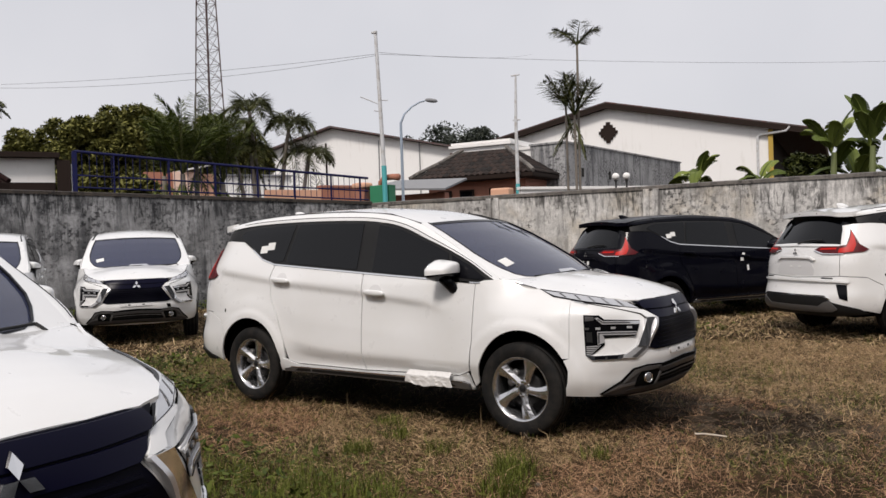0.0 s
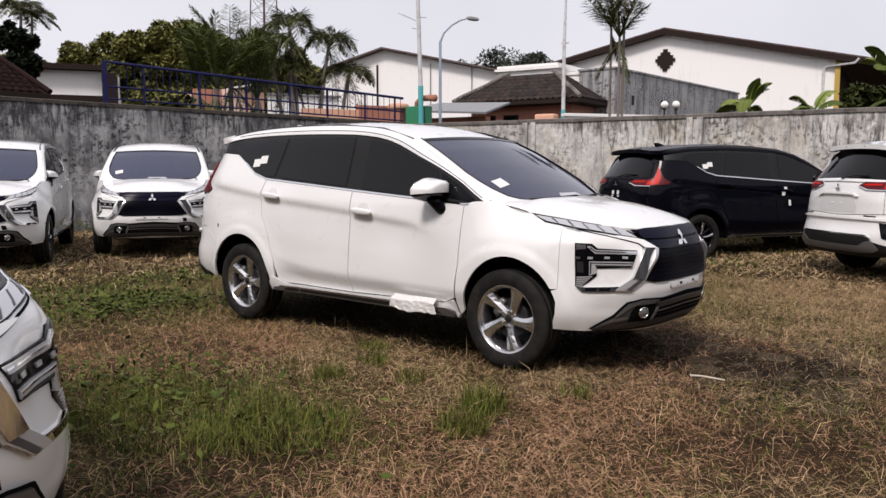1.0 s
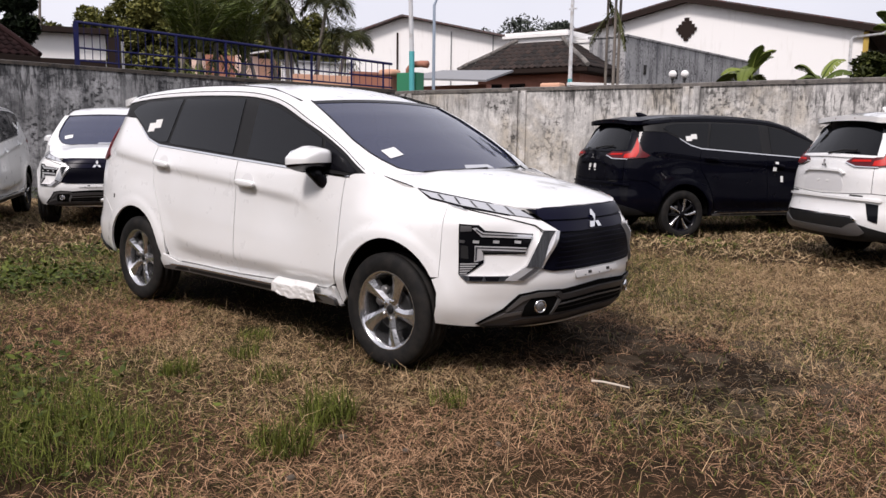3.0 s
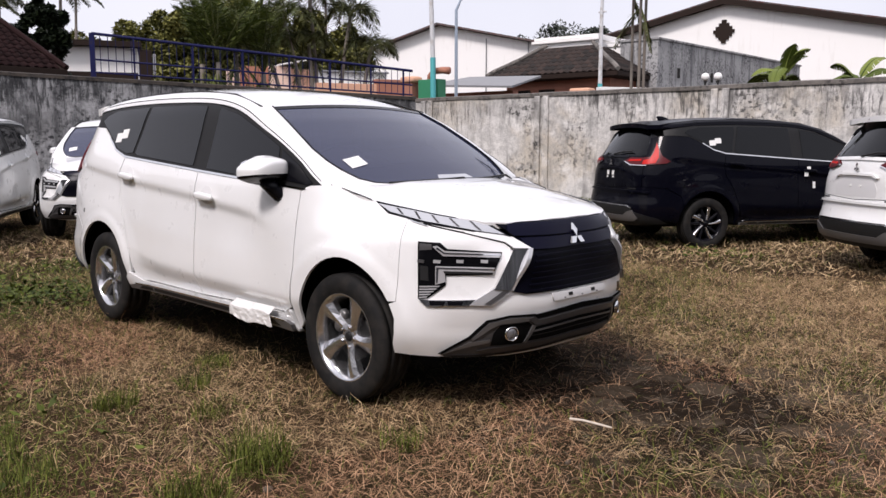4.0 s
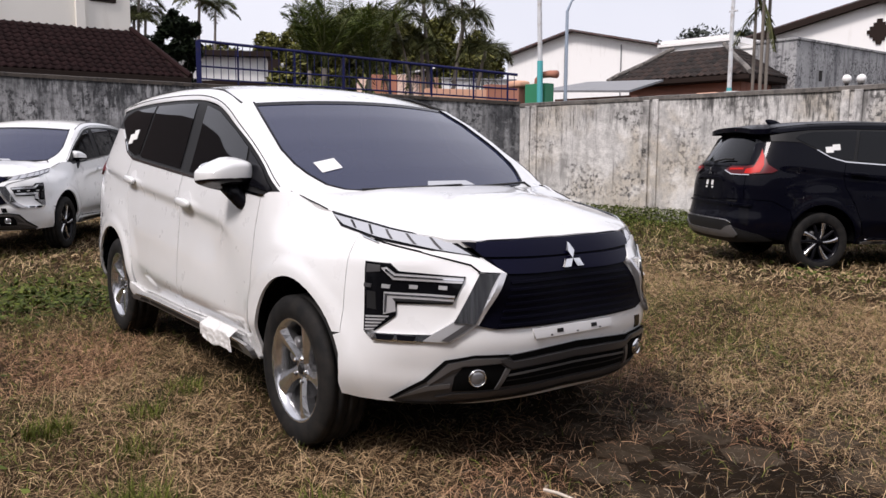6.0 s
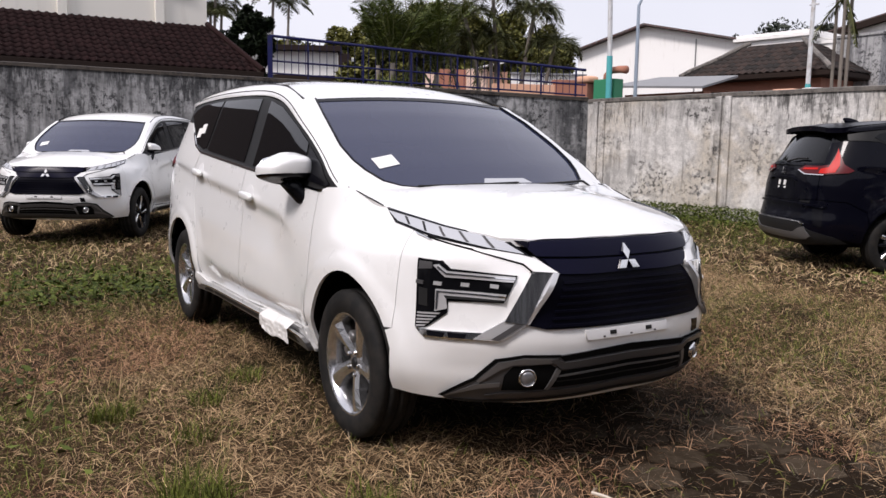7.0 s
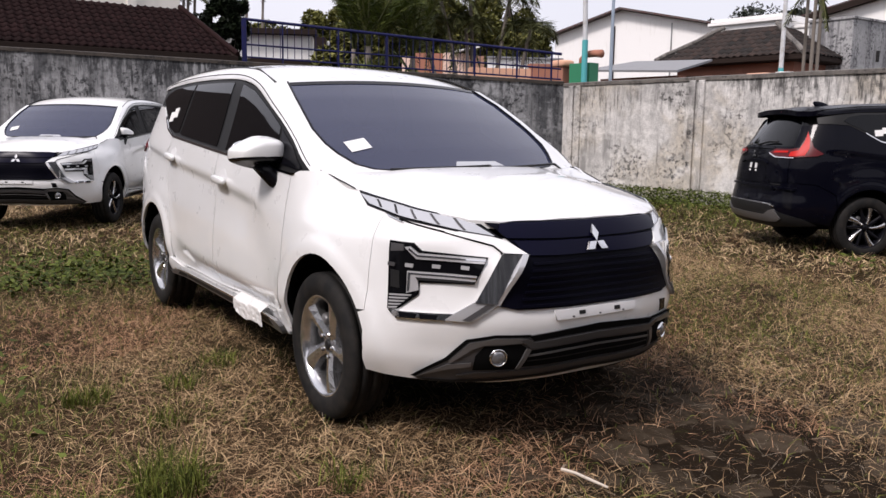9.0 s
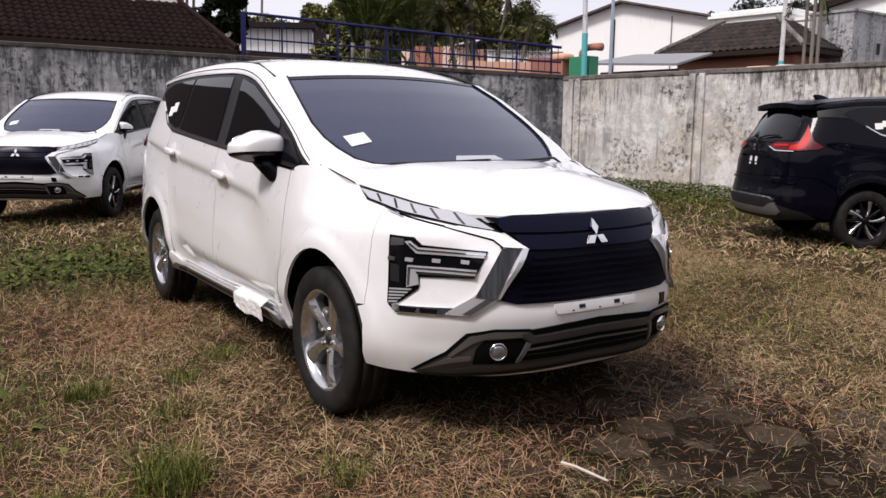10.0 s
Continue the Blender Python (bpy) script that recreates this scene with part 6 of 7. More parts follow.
def tree(name, at, height, spread, leaf, size, count, material, label, seed, low=.25, squash=.62):
    """A trunk with limbs and a crown of many leaves gathered in uneven clumps."""
    rng = np.random.default_rng(seed)
    t = new(name)
    tagged(t, label, "tree")
    at = Vector(at)
    bm = bmesh.new()
    top = at + Vector((0, 0, height * .72))
    add_tube(bm, [at - Vector((0, 0, .2)), at.lerp(top, .35) + Vector((.1, .05, 0)), at.lerp(top, .7), top], [.05 * spread, .042 * spread, .028 * spread, .012 * spread], 8)
    clumps = []
    n = 46
    mid, half = height * (1 + low) / 2, height * (1 - low) / 2
    for k in range(n):
        v = rng.normal(size=3)
        v *= rng.uniform(.1, 1) ** .45 / np.linalg.norm(v)
        r = rng.uniform(.18, .34) * spread
        p = at + Vector((v[0] * (spread - r * .5), v[1] * (spread - r * .5), mid + v[2] * (half - r * .35)))
        clumps.append((p, r))
        if k < 12:
            s = at.lerp(top, rng.uniform(.4, .95))
            add_tube(bm, [s, s.lerp(p, .5) + Vector((0, 0, .12 * spread)), p], [.016 * spread, .010 * spread, .004 * spread], 5)
    part("trunk", bm, BARK, t)
    weights = np.array([r ** 2 for _, r in clumps])
    pick = rng.choice(n, count, p=weights / weights.sum())
    v = rng.normal(size=(count, 3))
    v /= np.linalg.norm(v, axis=1)[:, None]
    rad = rng.uniform(.35, 1.08, count) ** .5
    cen = np.array([tuple(c) for c, _ in clumps])[pick] + v * (np.array([r for _, r in clumps])[pick] * rad)[:, None] * np.array([1, 1, squash])
    d = rng.normal(size=(count, 3)) * [1, 1, .6] + v * .8 + [0, 0, -.25]
    d /= np.linalg.norm(d, axis=1)[:, None]
    s = np.cross(d, rng.normal(size=(count, 3)) + [0, 0, 2.0])
    s /= np.linalg.norm(s, axis=1)[:, None] + 1e-9
    ln = size * rng.uniform(.6, 1.3, count)[:, None]
    quads("crown", cen, d * ln, s * ln * leaf, material, t)
    return t


def fronds(rng, at, count, length, droop, lift, leaflet, width, cen, d, s, bm, start=0.0):
    """Feather leaves round a point: ribs into bm, leaflets into the lists."""
    for k in range(count):
        a = 2 * math.pi * (k + rng.uniform(-.3, .3)) / count + start
        el = lift + rng.uniform(-.35, .35)
        ln = length * rng.uniform(.8, 1.1)
        flat = Vector((math.cos(a), math.sin(a), 0))
        pts = []
        for i in range(9):
            t = i / 8
            pts.append(Vector(at) + flat * ln * t * math.cos(el) * (1 - .12 * t) + Vector((0, 0, ln * (t * math.sin(el) - droop * t * t))))
        add_tube(bm, pts, [.022 * (1 - .8 * i / 8) for i in range(9)], 4, False)
        n = int(34 * length / 2.2) + 10
        for i in range(n):
            t = .12 + .88 * i / n
            j = min(int(t * 8), 7)
            p = pts[j].lerp(pts[j + 1], t * 8 - j)
            tan = (pts[j + 1] - pts[j]).normalized()
            side = tan.cross(Vector((0, 0, 1))).normalized()
            l = leaflet * (.35 + .65 * math.sin(math.pi * min(1, t * .9 + .12))) * rng.uniform(.8, 1.15)
            for sg in (-1, 1):
                dv = (side * sg * .85 + tan * .55 + Vector((0, 0, rng.uniform(-.55, .15)))).normalized()
                cen.append(tuple(p + dv * l * .5))
                d.append(tuple(dv * l * .5))
                s.append(tuple(dv.cross(Vector((rng.uniform(-.4, .4), rng.uniform(-.4, .4), 1))).normalized() * width))


def palm(name, at, height, radius, count, length, droop, lift, leaflet, width, label, seed, lean=(0, 0), dead=0, material=None):
    rng = np.random.default_rng(seed)
    t = new(name)
    tagged(t, label, "palm")
    at = Vector(at)
    top = at + Vector((lean[0], lean[1], height))
    bm = bmesh.new()
    n = 14
    add_tube(bm, [at + Vector((lean[0] * (k / n) ** 2, lean[1] * (k / n) ** 2, height * k / n)) for k in range(n + 1)], [radius * (1.15 - .3 * k / n) * (1 + .05 * (k % 2)) for k in range(n + 1)], 8)
    part("trunk", bm, BARK, t, smooth=True)
    bm = bmesh.new()
    cen, d, s = [], [], []
    fronds(rng, top, count, length, droop, lift, leaflet, width, cen, d, s, bm)
    if dead:
        fronds(rng, top - Vector((0, 0, .15)), dead, length * .6, droop * 1.6, -.9, leaflet * .6, width, cen, d, s, bm, .5)
    part("ribs", bm, LEAF_PALM, t)
    quads("foliage", cen, d, s, material or LEAF_PALM, t)
    return t


def banana(at, height, leaves, size, seed, low=1.0):
    rng = np.random.default_rng(seed)
    t = new("banana_plant")
    tagged(t, "banana plant with broad torn green leaves over the wall", "banana plant", "banana plants")
    at = Vector(at)
    bm = bmesh.new()
    add_tube(bm, [at, at + Vector((0, 0, height * .55)), at + Vector((.05, 0, height))], [.10, .08, .05], 10)
    part("stem", bm, mat("banana_stem", (.10, .12, .04), .7), t, smooth=True)
    for k in range(leaves):
        a = 2 * math.pi * k / leaves + rng.uniform(-.3, .3)
        el = rng.uniform(low, 1.5)
        ln = size * rng.uniform(.7, 1.1)
        flat = Vector((math.cos(a), math.sin(a), 0))
        side = Vector((-math.sin(a), math.cos(a), 0))
        bm = bmesh.new()
        n = 22
        rows = []
        bend = rng.uniform(.35, .95)
        roll = rng.uniform(-.5, .5)
        for i in range(n + 1):
            u = i / n
            c = at + Vector((0, 0, height)) + flat * ln * (u * math.cos(el) + .25 * bend * u * u * math.sin(el)) + Vector((0, 0, ln * (u * math.sin(el) - bend * u ** 2.6 * (1.75 - el))))
            w = .165 * size * math.sin(math.pi * min(1, .04 + .96 * max(0, u - .14) / .86)) ** .55 if u > .14 else .006
            rows.append((c, w))
        wide = (side * math.cos(roll) + Vector((0, 0, math.sin(roll)))).normalized()
        for i in range(n):
            for sg in (-1, 1):
                (c0, w0), (c1, w1) = rows[i], rows[i + 1]
                gap = rng.uniform() < .22
                fall = rng.uniform(.0, .10) + (.06 if gap else 0)
                e0, e1 = wide * sg * w0, wide * sg * w1
                dz = Vector((0, 0, 1))
                m0, m1 = c0 + e0 * .55 + dz * .10 * w0, c1 + e1 * .55 + dz * .10 * w1
                o0, o1 = c0 + e0 - dz * (.16 * w0 + fall * w0), c1 + e1 - dz * (.16 * w1 + fall * w1)
                if gap:
                    o1 = o1.lerp(o0, .45)
                q = [bm.verts.new(v) for v in (c0, c1, m1, m0, o1, o0)]
                bm.faces.new(q[:4])
                bm.faces.new((q[3], q[2], q[4], q[5]))
        bmesh.ops.remove_doubles(bm, verts=bm.verts[:], dist=.0005)
        add_tube(bm, [c for c, _ in rows], [.022 * (1 - .8 * i / n) for i in range(n + 1)], 5, False)
        part("leaf", bm, LEAF_BANANA, t, smooth=False)


for k, (x, y, h, r, n, label) in enumerate((
        (-36.4, 17.2, 8.6, 3.0, 34000, "dense broad-leaved green tree behind the fence"), (-35.0, 19.8, 9.2, 3.1, 34000, "tall dense green tree at the back of the garden"),
        (-33.2, 22.4, 8.7, 3.0, 32000, "green tree with small pale leaves behind palms"), (-37.9, 14.7, 7.6, 2.5, 26000, "low round green tree over the white house"),
        (-38.2, 20.5, 8.9, 2.9, 24000, "broad green tree in the second row"), (-31.8, 24.6, 7.9, 2.4, 20000, "low green tree beside the white hall"), (-39.2, 12.6, 7.2, 2.3, 18000, "round green tree at the end of the row"))):
    far = 1.6
    tree("tree", (4.3 + far * (x - 4.3), -5.7 + far * (y + 5.7), 0), 1.4 + far * (h - 1.4), far * r, .5, far * .15, n, LEAF_TREE, label, 11 + k, .28, .8)
tree("shrub", LW(4.9, 4.2, 0), 3.5, .9, .5, .12, 4500, LEAF_TREE, "yellow-green shrub beside the feathery palm", 19, .45)
tree("dark_tree", (-27.7, 8.35, 0), 6.9, 1.0, .5, .13, 9000, LEAF_DARK, "dark dense tree beside the brown roof", 25, .42, .95)
tree("dark_tree", (-27.0, 6.6, 0), 5.9, 1.2, .5, .13, 8000, LEAF_DARK, "dark dense tree behind the brown roof", 26, .35, .95)
for k, (x, y, h, r) in enumerate([(4.4 + 2 * (x - 4.4), -4 + 2 * (y + 4), 1.3 + 2 * (h - 1.3), 2 * r) for x, y, h, r in ((-39.5, 51.0, 10.4, 2.6), (-37.0, 53.3, 11.5, 2.8), (-41.3, 49.6, 10.6, 1.6), (-34.5, 54.5, 11.2, 1.5), (-44.0, 44.5, 10.8, 1.8))]):
    tree("far_tree", (x, y, 0), h, r, .5, .36, 2200, LEAF_FAR, "pale distant tree above the hall roof", 20 + k, .72)
for k, (along, behind, h, c, ln) in enumerate(((4.1, 2.2, 3.2, 12, 2.7), (3.6, 2.9, 3.5, 12, 2.9), (3.0, 2.6, 3.0, 11, 2.6), (4.4, 2.9, 3.2, 9, 2.4))):
    palm("feather_palm", LW(along, behind, 0), h, .07, c, ln, .36, 1.25, .50, .016, "feathery clump palm drooping over the blue fence", 31 + k, dead=5, material=LEAF_FEATHER)
for k, (x, y, h, c, ln, bx, by) in enumerate(((-19.75, 15.6, 6.50, 12, 2.22, -19.0, 15.4), (-18.77, 16.7, 5.90, 12, 2.11, -18.7, 15.9), (-19.56, 14.3, 5.70, 11, 2.11, -19.1, 15.0),
                                     (-19.99, 13.7, 5.05, 12, 1.90, -19.3, 14.4), (-18.3, 17.3, 4.85, 11, 1.80, -18.4, 16.6), (-19.3, 15.2, 4.85, 11, 1.80, -19.0, 15.2))):
    x, y, bx, by = (4.0 + .85 * (x - 4.3), -5.9 + .85 * (y + 5.7), 4.0 + .85 * (bx - 4.3), -5.9 + .85 * (by + 5.7))
    palm("fan_palm", (bx, by, 0), 1.4 + .85 * (h - 1.4), .064, c, .85 * ln, .92, .95, .58, .020, "slender garden palm with arching dark fronds", 40 + k, (x - bx, y - by), 3)
palm("slim_palm", (-4.02, 11.02, 0), 5.65, .030, 7, 1.0, .42, 1.0, .34, .014, "tall thin palm with a small crown behind the wall", 51, (.02, .02))
palm("slim_palm", (-4.02, 10.86, 0), 4.05, .032, 9, 1.25, .28, 1.1, .44, .014, "thin palm with upright fronds behind the wall", 52, (.0, .0), 2)
palm("slim_palm", (-4.46, 11.30, 0), 4.35, .030, 9, 1.15, .28, 1.15, .44, .014, "thin palm with ragged fronds behind the wall", 53, (.0, .0), 1)
for k, (x, y, h, ln) in enumerate(((-36.1, 12.1, 8.6, 1.5), (-41.3, 14.9, 9.3, 1.4), (-39.6, 10.5, 8.2, 1.4), (-37.8, 9.4, 7.6, 1.3), (-38.6, 9.9, 8.9, 1.3))):
    palm("slim_palm", (x, y, 0), h, .08, 11, ln * 1.45, .75, .75, .55, .03, "slim palm far behind the brown roof", 54 + k, (.1, .2))
banana(RW(7.75, 1.1, 0), 2.45, 8, .95, 61, .35)
banana(RW(8.9, 1.5, 0), 2.35, 6, .95, 64, .1)
banana(RW(10.3, 1.3, 0), 2.85, 7, 1.15, 62, .75)
banana(RW(11.0, 1.0, 0), 2.9, 8, 1.3, 63, .6)
banana(RW(10.7, 2.0, 0), 2.3, 7, 1.2, 66, .4)
banana(RW(11.9, 1.5, 0), 2.85, 8, 1.3, 68, .5)
tree("shrub", RW(9.75, 2.4, 0), 3.15, .75, .45, .07, 9000, LEAF_SHRUB, "dark green shrub behind the pale wall", 65, .5)

# ---- grass, weeds, pavers and litter of the yard ----
STRAW = leafy("dry_straw", (.120, .068, .034), (.72, .51, .29), .8)
RUNNER = leafy("grey_runner", (.10, .075, .05), (.50, .42, .32), .8)
FAR_STRAW = leafy("pale_far_straw", (.14, .085, .042), (.82, .61, .36), .8)
RED_STRAW = leafy("reddish_straw", (.14, .066, .036), (.70, .44, .26), .8)
GRASS = leafy("green_grass", (.026, .036, .006), (.190, .215, .042), .7)
WEED = leafy("weed_leaf", (.024, .038, .006), (.120, .145, .028), .6)

GREEN_SPOTS = [(-2.6, -1.3, 1.5, 1.0), (-3.6, -.2, 1.3, .8), (.8, -2.5, .95, .8), (.3, -3.1, 1.2, .7), (1.5, -2.5, .4, .6), (3.40, -.45, .60, .8), (2.85, -.85, .4, .35), (1.05, 2.2, .85, .95), (.2, 3.4, .9, .5), (3.25, 1.45, .55, .8), (2.2, 2.2, .6, .4),
               (.2, 4.4, 1.4, .25), (-6.0, 8.8, 2.0, 1.0), (-2.5, 8.6, 2.0, .9), (-8.0, 7.5, 1.5, .8), (-4.5, 6.5, 1.6, .7), (-5.5, -2.5, 2.0, .6), (1.8, -1.75, .22, .5), (2.3, -4.2, 1.0, .45)]


def greenness(x, y):
    g = .10 + .45 * max(0, noise.noise((x * .7, y * .7, 5.0)))
    for cx, cy, r, a in GREEN_SPOTS:
        g += a * math.exp(-((x - cx) ** 2 + (y - cy) ** 2) / (r * r))
    return min(1.0, g)


def bare(x, y):
    """How bare the soil lies: the paved muddy patch, thin places, and under the car to deepen its shade."""
    wave = .30 * noise.noise((x * 1.7, y * 1.7, 21.0))
    b = math.exp(-(((x - 2.62) / (.84 + wave)) ** 2 + ((y - .42) / (.78 + wave)) ** 2) ** 2) * .95
    # under the car and its nose: dark soil laid bare to deepen the shade
    b = max(b, .93 * math.exp(-((x / 2.05) ** 4 + ((y - .08) / (.80 + wave)) ** 4) ** 2))
    b = max(b, .90 * math.exp(-(((x - 1.75) / .75) ** 2 + ((y - .45) / .85) ** 2) ** 2))
    b = max(b, .75 * math.exp(-(((x - 3.3) / .8) ** 2 + ((y + 1.3) / .6) ** 2)))
    b = max(b, .6 * math.exp(-(((x + .9) / .7) ** 2 + ((y + 1.9) / .5) ** 2)))
    return max(b, min(.7, 1.0 * max(0, noise.noise((x * .9, y * .9, 9.0)) - .12)))


def blades(name, xy, length, width, flat, material, label, rng, curl=.6, grouped=True):
    """Bent blades standing or lying at the given places: one mesh."""
    n = len(xy)
    z = np.array([ground_z(float(x), float(y)) for x, y in xy])
    root = np.column_stack([xy, z - .004])
    a = rng.uniform(0, 2 * np.pi, n)
    el = np.clip(rng.normal(flat, .30, n), .02, 1.5)
    d = np.column_stack([np.cos(a) * np.cos(el), np.sin(a) * np.cos(el), np.sin(el)])
    a2 = a + rng.normal(0, curl, n)
    el2 = el - rng.uniform(.1, .9, n)
    d2 = np.column_stack([np.cos(a2) * np.cos(el2), np.sin(a2) * np.cos(el2), np.sin(el2)])
    side = np.column_stack([-np.sin(a), np.cos(a), rng.normal(0, .5, n)])
    side /= np.linalg.norm(side, axis=1)[:, None]
    ln, w = length[:, None], width[:, None]
    mid = root + d * ln * .5
    tip = mid + d2 * ln * .5
    tip[:, 2] = np.maximum(tip[:, 2], z + .004)
    pts = np.stack([root - side * w * .5, root + side * w * .5, mid + side * w * .45, mid - side * w * .45, tip], 1).reshape(-1, 3)
    i = np.arange(n)[:, None] * 5
    tri = np.concatenate([i + [0, 1, 2], i + [0, 2, 3], i + [3, 2, 4]], 1).reshape(-1).astype(np.int32)
    me = bpy.data.meshes.new(name)
    me.vertices.add(len(pts))
    me.vertices.foreach_set("co", pts.astype(np.float32).reshape(-1))
    me.loops.add(len(tri))
    me.loops.foreach_set("vertex_index", tri)
    me.polygons.add(len(tri) // 3)
    me.polygons.foreach_set("loop_start", np.arange(0, len(tri), 3, dtype=np.int32))
    me.materials.append(material)
    me.update(calc_edges=True)
    return tagged(piece(name, me), label, "grass", kind="stuff")


def scatter(rng, box, count, chance):
    x0, x1, y0, y1 = box
    p = np.column_stack([rng.uniform(x0, x1, count), rng.uniform(y0, y1, count)])
    u = rng.uniform(0, 1, count)
    keep = [u[k] < chance(p[k, 0], p[k, 1]) for k in range(count)]
    return p[np.array(keep)]


def in_yard(x, y):
    v = Vector((x, y, 0)) - CORNER
    return v.dot(NR) < -.04 and v.dot(NL) < -.04


def tyre_spot(x, y):
    return any(abs(abs(x) - AXLE) < .16 and abs(abs(y) - .755) < .11 for _ in (0,))


NEAR, FAR = (-4.4, 5.1, -4.7, 5.2), (-15.0, 14.0, -11.0, 10.8)


def close_by(x, y):
    """1 in the trodden middle of the yard, falling unevenly to 0 at its rim."""
    inner = min(x - NEAR[0], NEAR[1] - x, y - NEAR[2], NEAR[3] - y)
    return ease(.0, 1.1, inner + .45 * noise.noise((x * 1.6, y * 1.6, 4)))


def lay_grass():
    rng = np.random.default_rng(77)
    p = scatter(rng, NEAR, 880000, lambda x, y: 0 if tyre_spot(x, y) else close_by(x, y) * (1 - bare(x, y)) * (1 - .72 * greenness(x, y)))
    red = np.array([noise.noise((x * .6 + 3, y * .6, 1)) > .02 + max(0, .25 * (y - .9)) for x, y in p])
    for q, m, name in ((p[~red], STRAW, "dry_grass"), (p[red], RED_STRAW, "dry_grass")):
        n = len(q)
        blades(name, q, rng.uniform(.035, .13, n), rng.uniform(.0012, .0026, n), .22, m, "trampled dry straw-coloured grass on brown soil", rng, .4)
    p = scatter(rng, NEAR, 184000, lambda x, y: close_by(x, y) * greenness(x, y) * (1 - .8 * bare(x, y)) * .9)
    n = len(p)
    blades("green_grass", p, rng.uniform(.03, .11, n), rng.uniform(.0018, .0036, n), .65, GRASS, "short green grass growing in patches", rng, .3)
    p = scatter(rng, NEAR, 16000, lambda x, y: close_by(x, y) * (.3 + .7 * max(0, noise.noise((x * 1.3, y * 1.3, 2)))) * (1 - .8 * bare(x, y)))
    n = len(p)
    blades("tall_straw", p, rng.uniform(.10, .24, n), rng.uniform(.0014, .0026, n), .9, STRAW, "taller thin dry grass stalks", rng, .4)

    def outside(x, y):
        return in_yard(x, y) and 1 - close_by(x, y)
    p = scatter(rng, FAR, 360000, lambda x, y: outside(x, y) * (1 - .8 * bare(x, y)) * (1 - (.35 if x > 0 and y < 6.5 else .75) * greenness(x, y)))
    n = len(p)
    blades("dry_grass", p, rng.uniform(.07, .19, n), rng.uniform(.004, .008, n), .34, FAR_STRAW, "dry pale grass of the further yard", rng)
    p = scatter(rng, FAR, 210000, lambda x, y: outside(x, y) * greenness(x, y) * (.45 if x > 0 and y < 6.5 else 1))
    n = len(p)
    blades("green_grass", p, rng.uniform(.06, .17, n), rng.uniform(.004, .008, n), .65, GRASS, "green grass of the further yard", rng, .3)
    # tufts that stand out
    q, ln = [], []
    for cx, cy, r, count, tall in ((1.80, -1.62, .13, 380, .22), (1.95, -1.98, .13, 300, .18), (.63, -1.70, .11, 260, .12), (.30, -.96, .12, 160, .10), (1.25, -2.62, .40, 1100, .17), (.70, -2.75, .55, 1200, .15), (.1, -2.8, .5, 700, .13),
                                   (.62, -1.25, .10, 140, .12), (2.05, -1.05, .10, 110, .12), (1.1, -1.45, .10, 110, .13)):
        for _ in range(count):
            a, t = rng.uniform(0, 2 * np.pi), r * math.sqrt(rng.uniform())
            q.append((cx + t * math.cos(a), cy + t * math.sin(a)))
            ln.append(tall * rng.uniform(.5, 1.15))
    blades("grass_tuft", np.array(q), np.array(ln), rng.uniform(.0026, .0046, len(q)), 1.15, GRASS, "taller green grass tufts", rng, .3)
    # weeds along the pale wall and by the dark one
    c = []
    while len(c) < 15000:
        s, o = rng.uniform(.2, 9.5), -abs(rng.normal(0, .75)) - .03
        pt = RW(s, o, 0)
        c.append((pt.x, pt.y, rng.uniform(.03, .26) * (1 if o > -.9 else .55)))
    while len(c) < 19000:
        s, o = rng.uniform(.2, 9), -abs(rng.normal(0, .35)) - .03
        pt = LW(s, o, 0)
        c.append((pt.x, pt.y, rng.uniform(.02, .22)))
    for cx, cy, r, count in ((-3.1, -1.3, 1.0, 700), (-2.6, -.8, .6, 380), (-4.0, .1, .8, 300), (-2.5, -1.6, .5, 260), (.2, 5.6, .7, 160), (.45, -2.75, 1.0, 420), (-.3, -2.6, .8, 260), (-2.9, -1.1, .8, 500)):
        for _ in range(count):
            c.append((cx + rng.normal(0, r * .5), cy + rng.normal(0, r * .42), rng.uniform(.01, .09)))
    c = np.array(c)
    d = rng.normal(size=c.shape) * [1, 1, .45]
    d /= np.linalg.norm(d, axis=1)[:, None]
    sd = np.cross(d, rng.normal(size=c.shape) * .4 + [0, 0, 1])
    sd /= np.linalg.norm(sd, axis=1)[:, None]
    ln = rng.uniform(.016, .042, len(c))[:, None]
    tagged(quads("weeds", c, d * ln, sd * ln * .5, WEED, None, "", "stuff"), "leafy green weeds along the foot of the wall", "weeds")
    # pale runners over the muddy patch
    p = scatter(rng, (1.4, 4.2, -.9, 2.4), 7500, lambda x, y: .6)
    n = len(p)
    blades("runner_grass", p, rng.uniform(.04, .20, n), rng.uniform(.0009, .0016, n), .10, RUNNER, "pale dry runners lying over mud", rng, 1.2)


lay_grass()


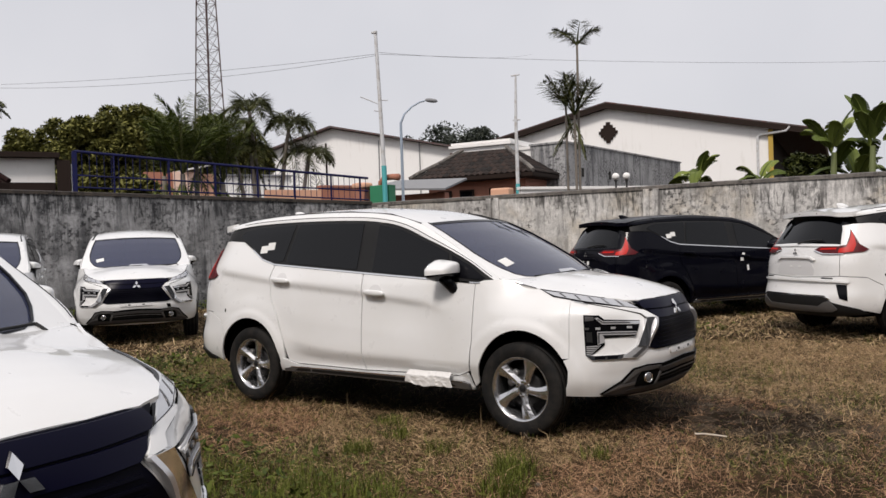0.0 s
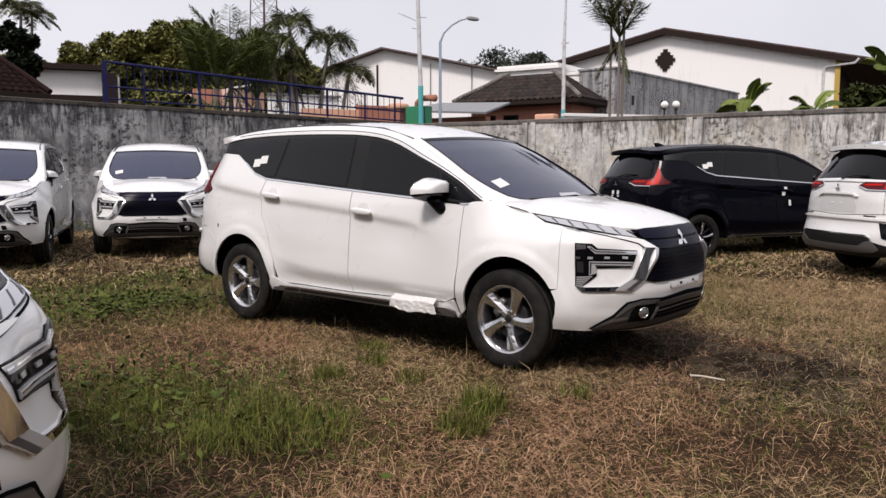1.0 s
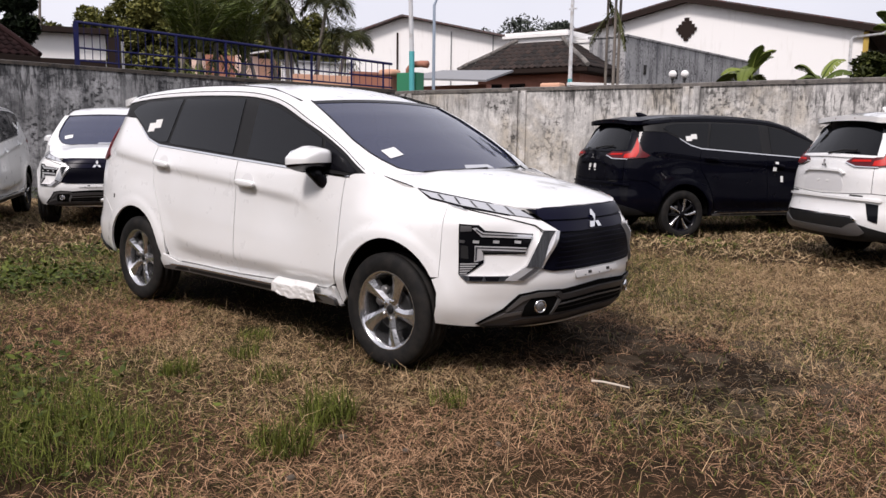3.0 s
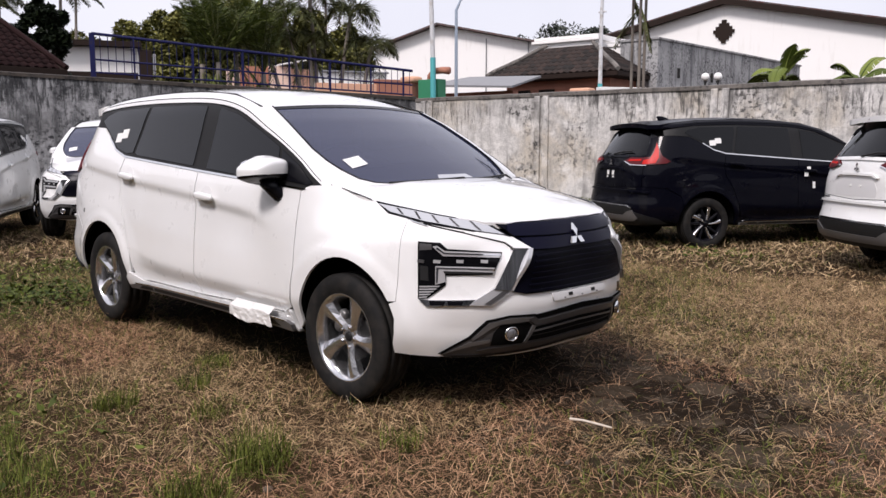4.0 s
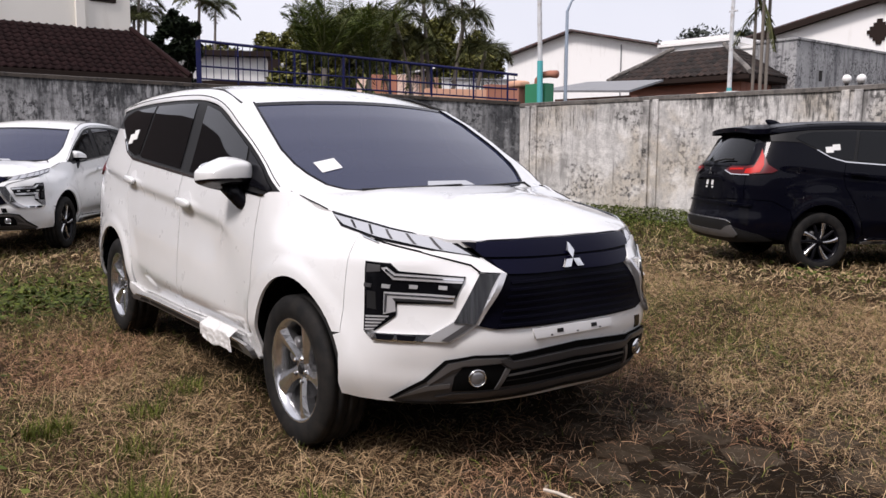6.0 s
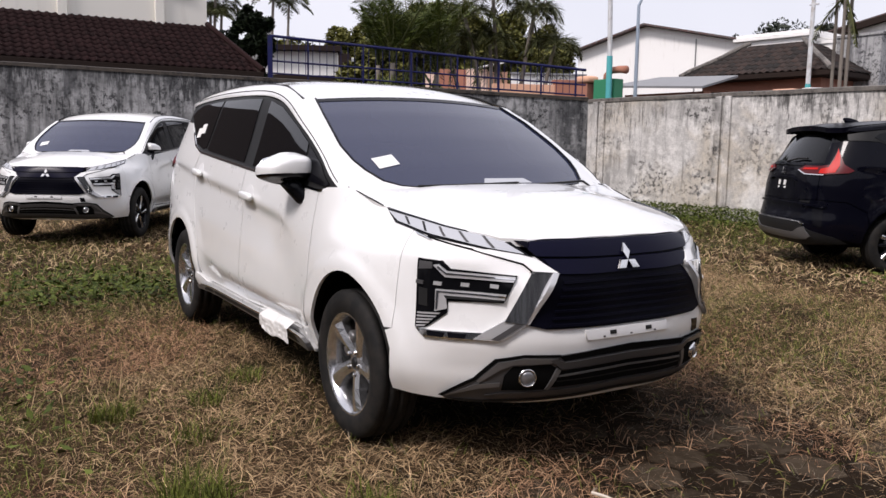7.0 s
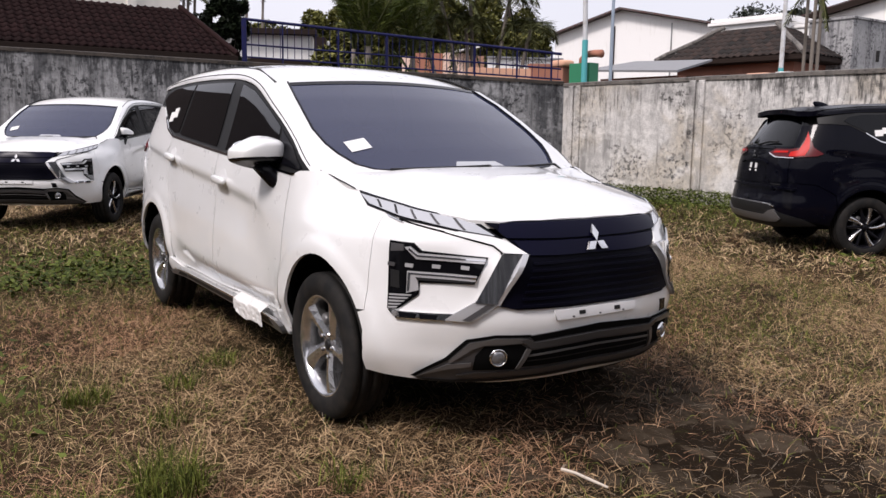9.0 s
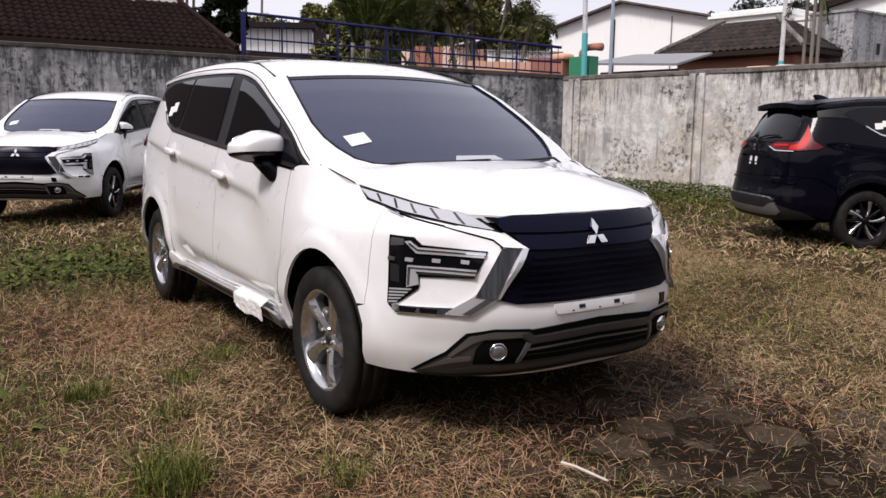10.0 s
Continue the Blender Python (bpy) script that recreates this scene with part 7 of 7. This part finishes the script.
def pavers():
    m = mat("muddy_paver", rough=.95, Specular_IOR_Level=.06)
    rnd = m.node_tree.nodes.new("ShaderNodeObjectInfo").outputs["Random"]
    col = ramp(m, rnd, [(0, (.026, .018, .011)), (1, (.052, .038, .025))])
    base(m, mix(m, ramp(m, noise_tex(m, 14, 7, .7), [(.46, grey(0)), (.70, grey(.7))]), col, (.085, .066, .046)))
    bump(m, noise_tex(m, 45, 7, .7), .6, .01)
    top = tagged(new("pavement"), "hexagonal concrete pavers sunk in mud", "pavement", kind="structure")
    bm = bmesh.new()
    r = .145
    low = [bm.verts.new((r * math.cos(a), r * math.sin(a), -.05)) for a in (math.pi / 3 * k for k in range(6))]
    mid = [bm.verts.new((r * math.cos(a), r * math.sin(a), -.008)) for a in (math.pi / 3 * k for k in range(6))]
    up = [bm.verts.new((r * .93 * math.cos(a), r * .93 * math.sin(a), 0)) for a in (math.pi / 3 * k for k in range(6))]
    for p, q in ((low, mid), (mid, up)):
        for k in range(6):
            bm.faces.new((p[k], p[(k + 1) % 6], q[(k + 1) % 6], q[k]))
    bm.faces.new(up)
    me = bm_mesh("paver", bm, m)
    for i in range(-6, 7):
        for j in range(-6, 7):
            x, y = i * .235, (j + .5 * (i % 2)) * .272
            c, s = math.cos(.35), math.sin(.35)
            px, py = 2.70 + x * c - y * s, .45 + x * s + y * c
            if ((px - 2.70) / 1.05) ** 2 + ((py - .45) / .98) ** 2 < 1 and random.random() < .88:
                piece("paver", me, top, m=pose(px, py, ground_z(px, py) + random.uniform(-.004, .006), random.uniform(-1.2, 1.2), random.uniform(-1.2, 1.2), math.degrees(.35) + random.uniform(-3, 3)))


pavers()


def litter():
    s = new("broken_stick")
    tagged(s, "broken white stick lying in the dry grass", "stick")
    bm = bmesh.new()
    add_tube(bm, [(2.44, -.352, .032), (2.50, -.338, .036), (2.57, -.328, .034), (2.64, -.31, .028)], [.0065, .0055, .0055, .004], 6)
    part("stick_body", bm, mat("pale_wood", (.62, .55, .46), .8), s)
    bm = bmesh.new()
    add_tube(bm, [(2.445, -.351, .033), (2.432, -.335, .038), (2.425, -.315, .034)], [.006, .005, .003], 6)
    part("stick_fork", bm, mat("brown_twig", (.25, .19, .13), .8), s)
    # crumpled plastic sheet on the sill of the white car
    rng = np.random.default_rng(5)
    verts, faces = [], []
    nx, nz = 60, 26
    for i in range(nx + 1):
        for k in range(nz + 1):
            u, v = i / nx, k / nz
            ragged = .85 + .25 * noise.noise((u * 2.2, 3.0, 0))
            x = .42 + .42 * u + .05 * (v - .5) * (u - .3)
            if v < .3:
                y, z = -.865 - .045 * v / .3, .405 - .030 * v / .3
            else:
                y, z = -.910 - .006 * math.sin(7 * u), .375 - .085 * (v - .3) / .7 * ragged * (.7 + .4 * math.sin(2.6 * u))
            nn = 1.6 * (.35 - abs(noise.noise((x * 13 + z * 9, z * 16, 2.0)))) + .8 * abs(noise.noise((x * 34, z * 40, 7)))
            verts.append((x + .004 * nn, y - .007 * nn, z + .004 * nn - .02 * abs(noise.noise((x * 9, 1, 1))) * v))
    for i in range(nx):
        for k in range(nz):
            a = i * (nz + 1) + k
            faces.append([a, a + 1, a + nz + 2, a + nz + 1])
    ob = piece("plastic_sheet", mesh_of("plastic_sheet", verts, faces, SHEET))
    sol = ob.modifiers.new("thickness", "SOLIDIFY")
    sol.thickness = .002
    tagged(ob, "crumpled white plastic sheet hung over the car's sill", "plastic sheet")
    # small stones
    STONE = mat("muddy_stone", (.085, .068, .05), .9)
    for k in range(9):
        x, y = random.uniform(-.5, 4.0), random.uniform(-3.6, 1.5)
        bm = bmesh.new()
        blob(bm, 0, 0, 0, random.uniform(.02, .06), random.uniform(.02, .05), random.uniform(.015, .03), 2.3, 6, 8)
        for v in bm.verts:
            v.co *= 1 + .25 * noise.noise(v.co * 60 + Vector((k, 0, 0)))
        tagged(part("stone", bm, STONE, None, smooth=True, m=pose(x, y, ground_z(x, y) + .008, 0, 0, random.uniform(0, 360))), "small muddy stone in the grass", "stone", "stones in the grass")


litter()

# ---- plain unseen walls, added to close the yard behind the camera and darken reflections ----
wall("wall_south", (-25, -14.0, 0), (24, -14.0, 0), 6.5, 6.5, .2, DARK_WALL, "unseen plain grey wall added to darken reflections", False)
wall("wall_east", (17, 16, 0), (17, -14, 0), 7.0, 7.0, .2, DARK_WALL, "unseen plain grey wall added to darken reflections", False)
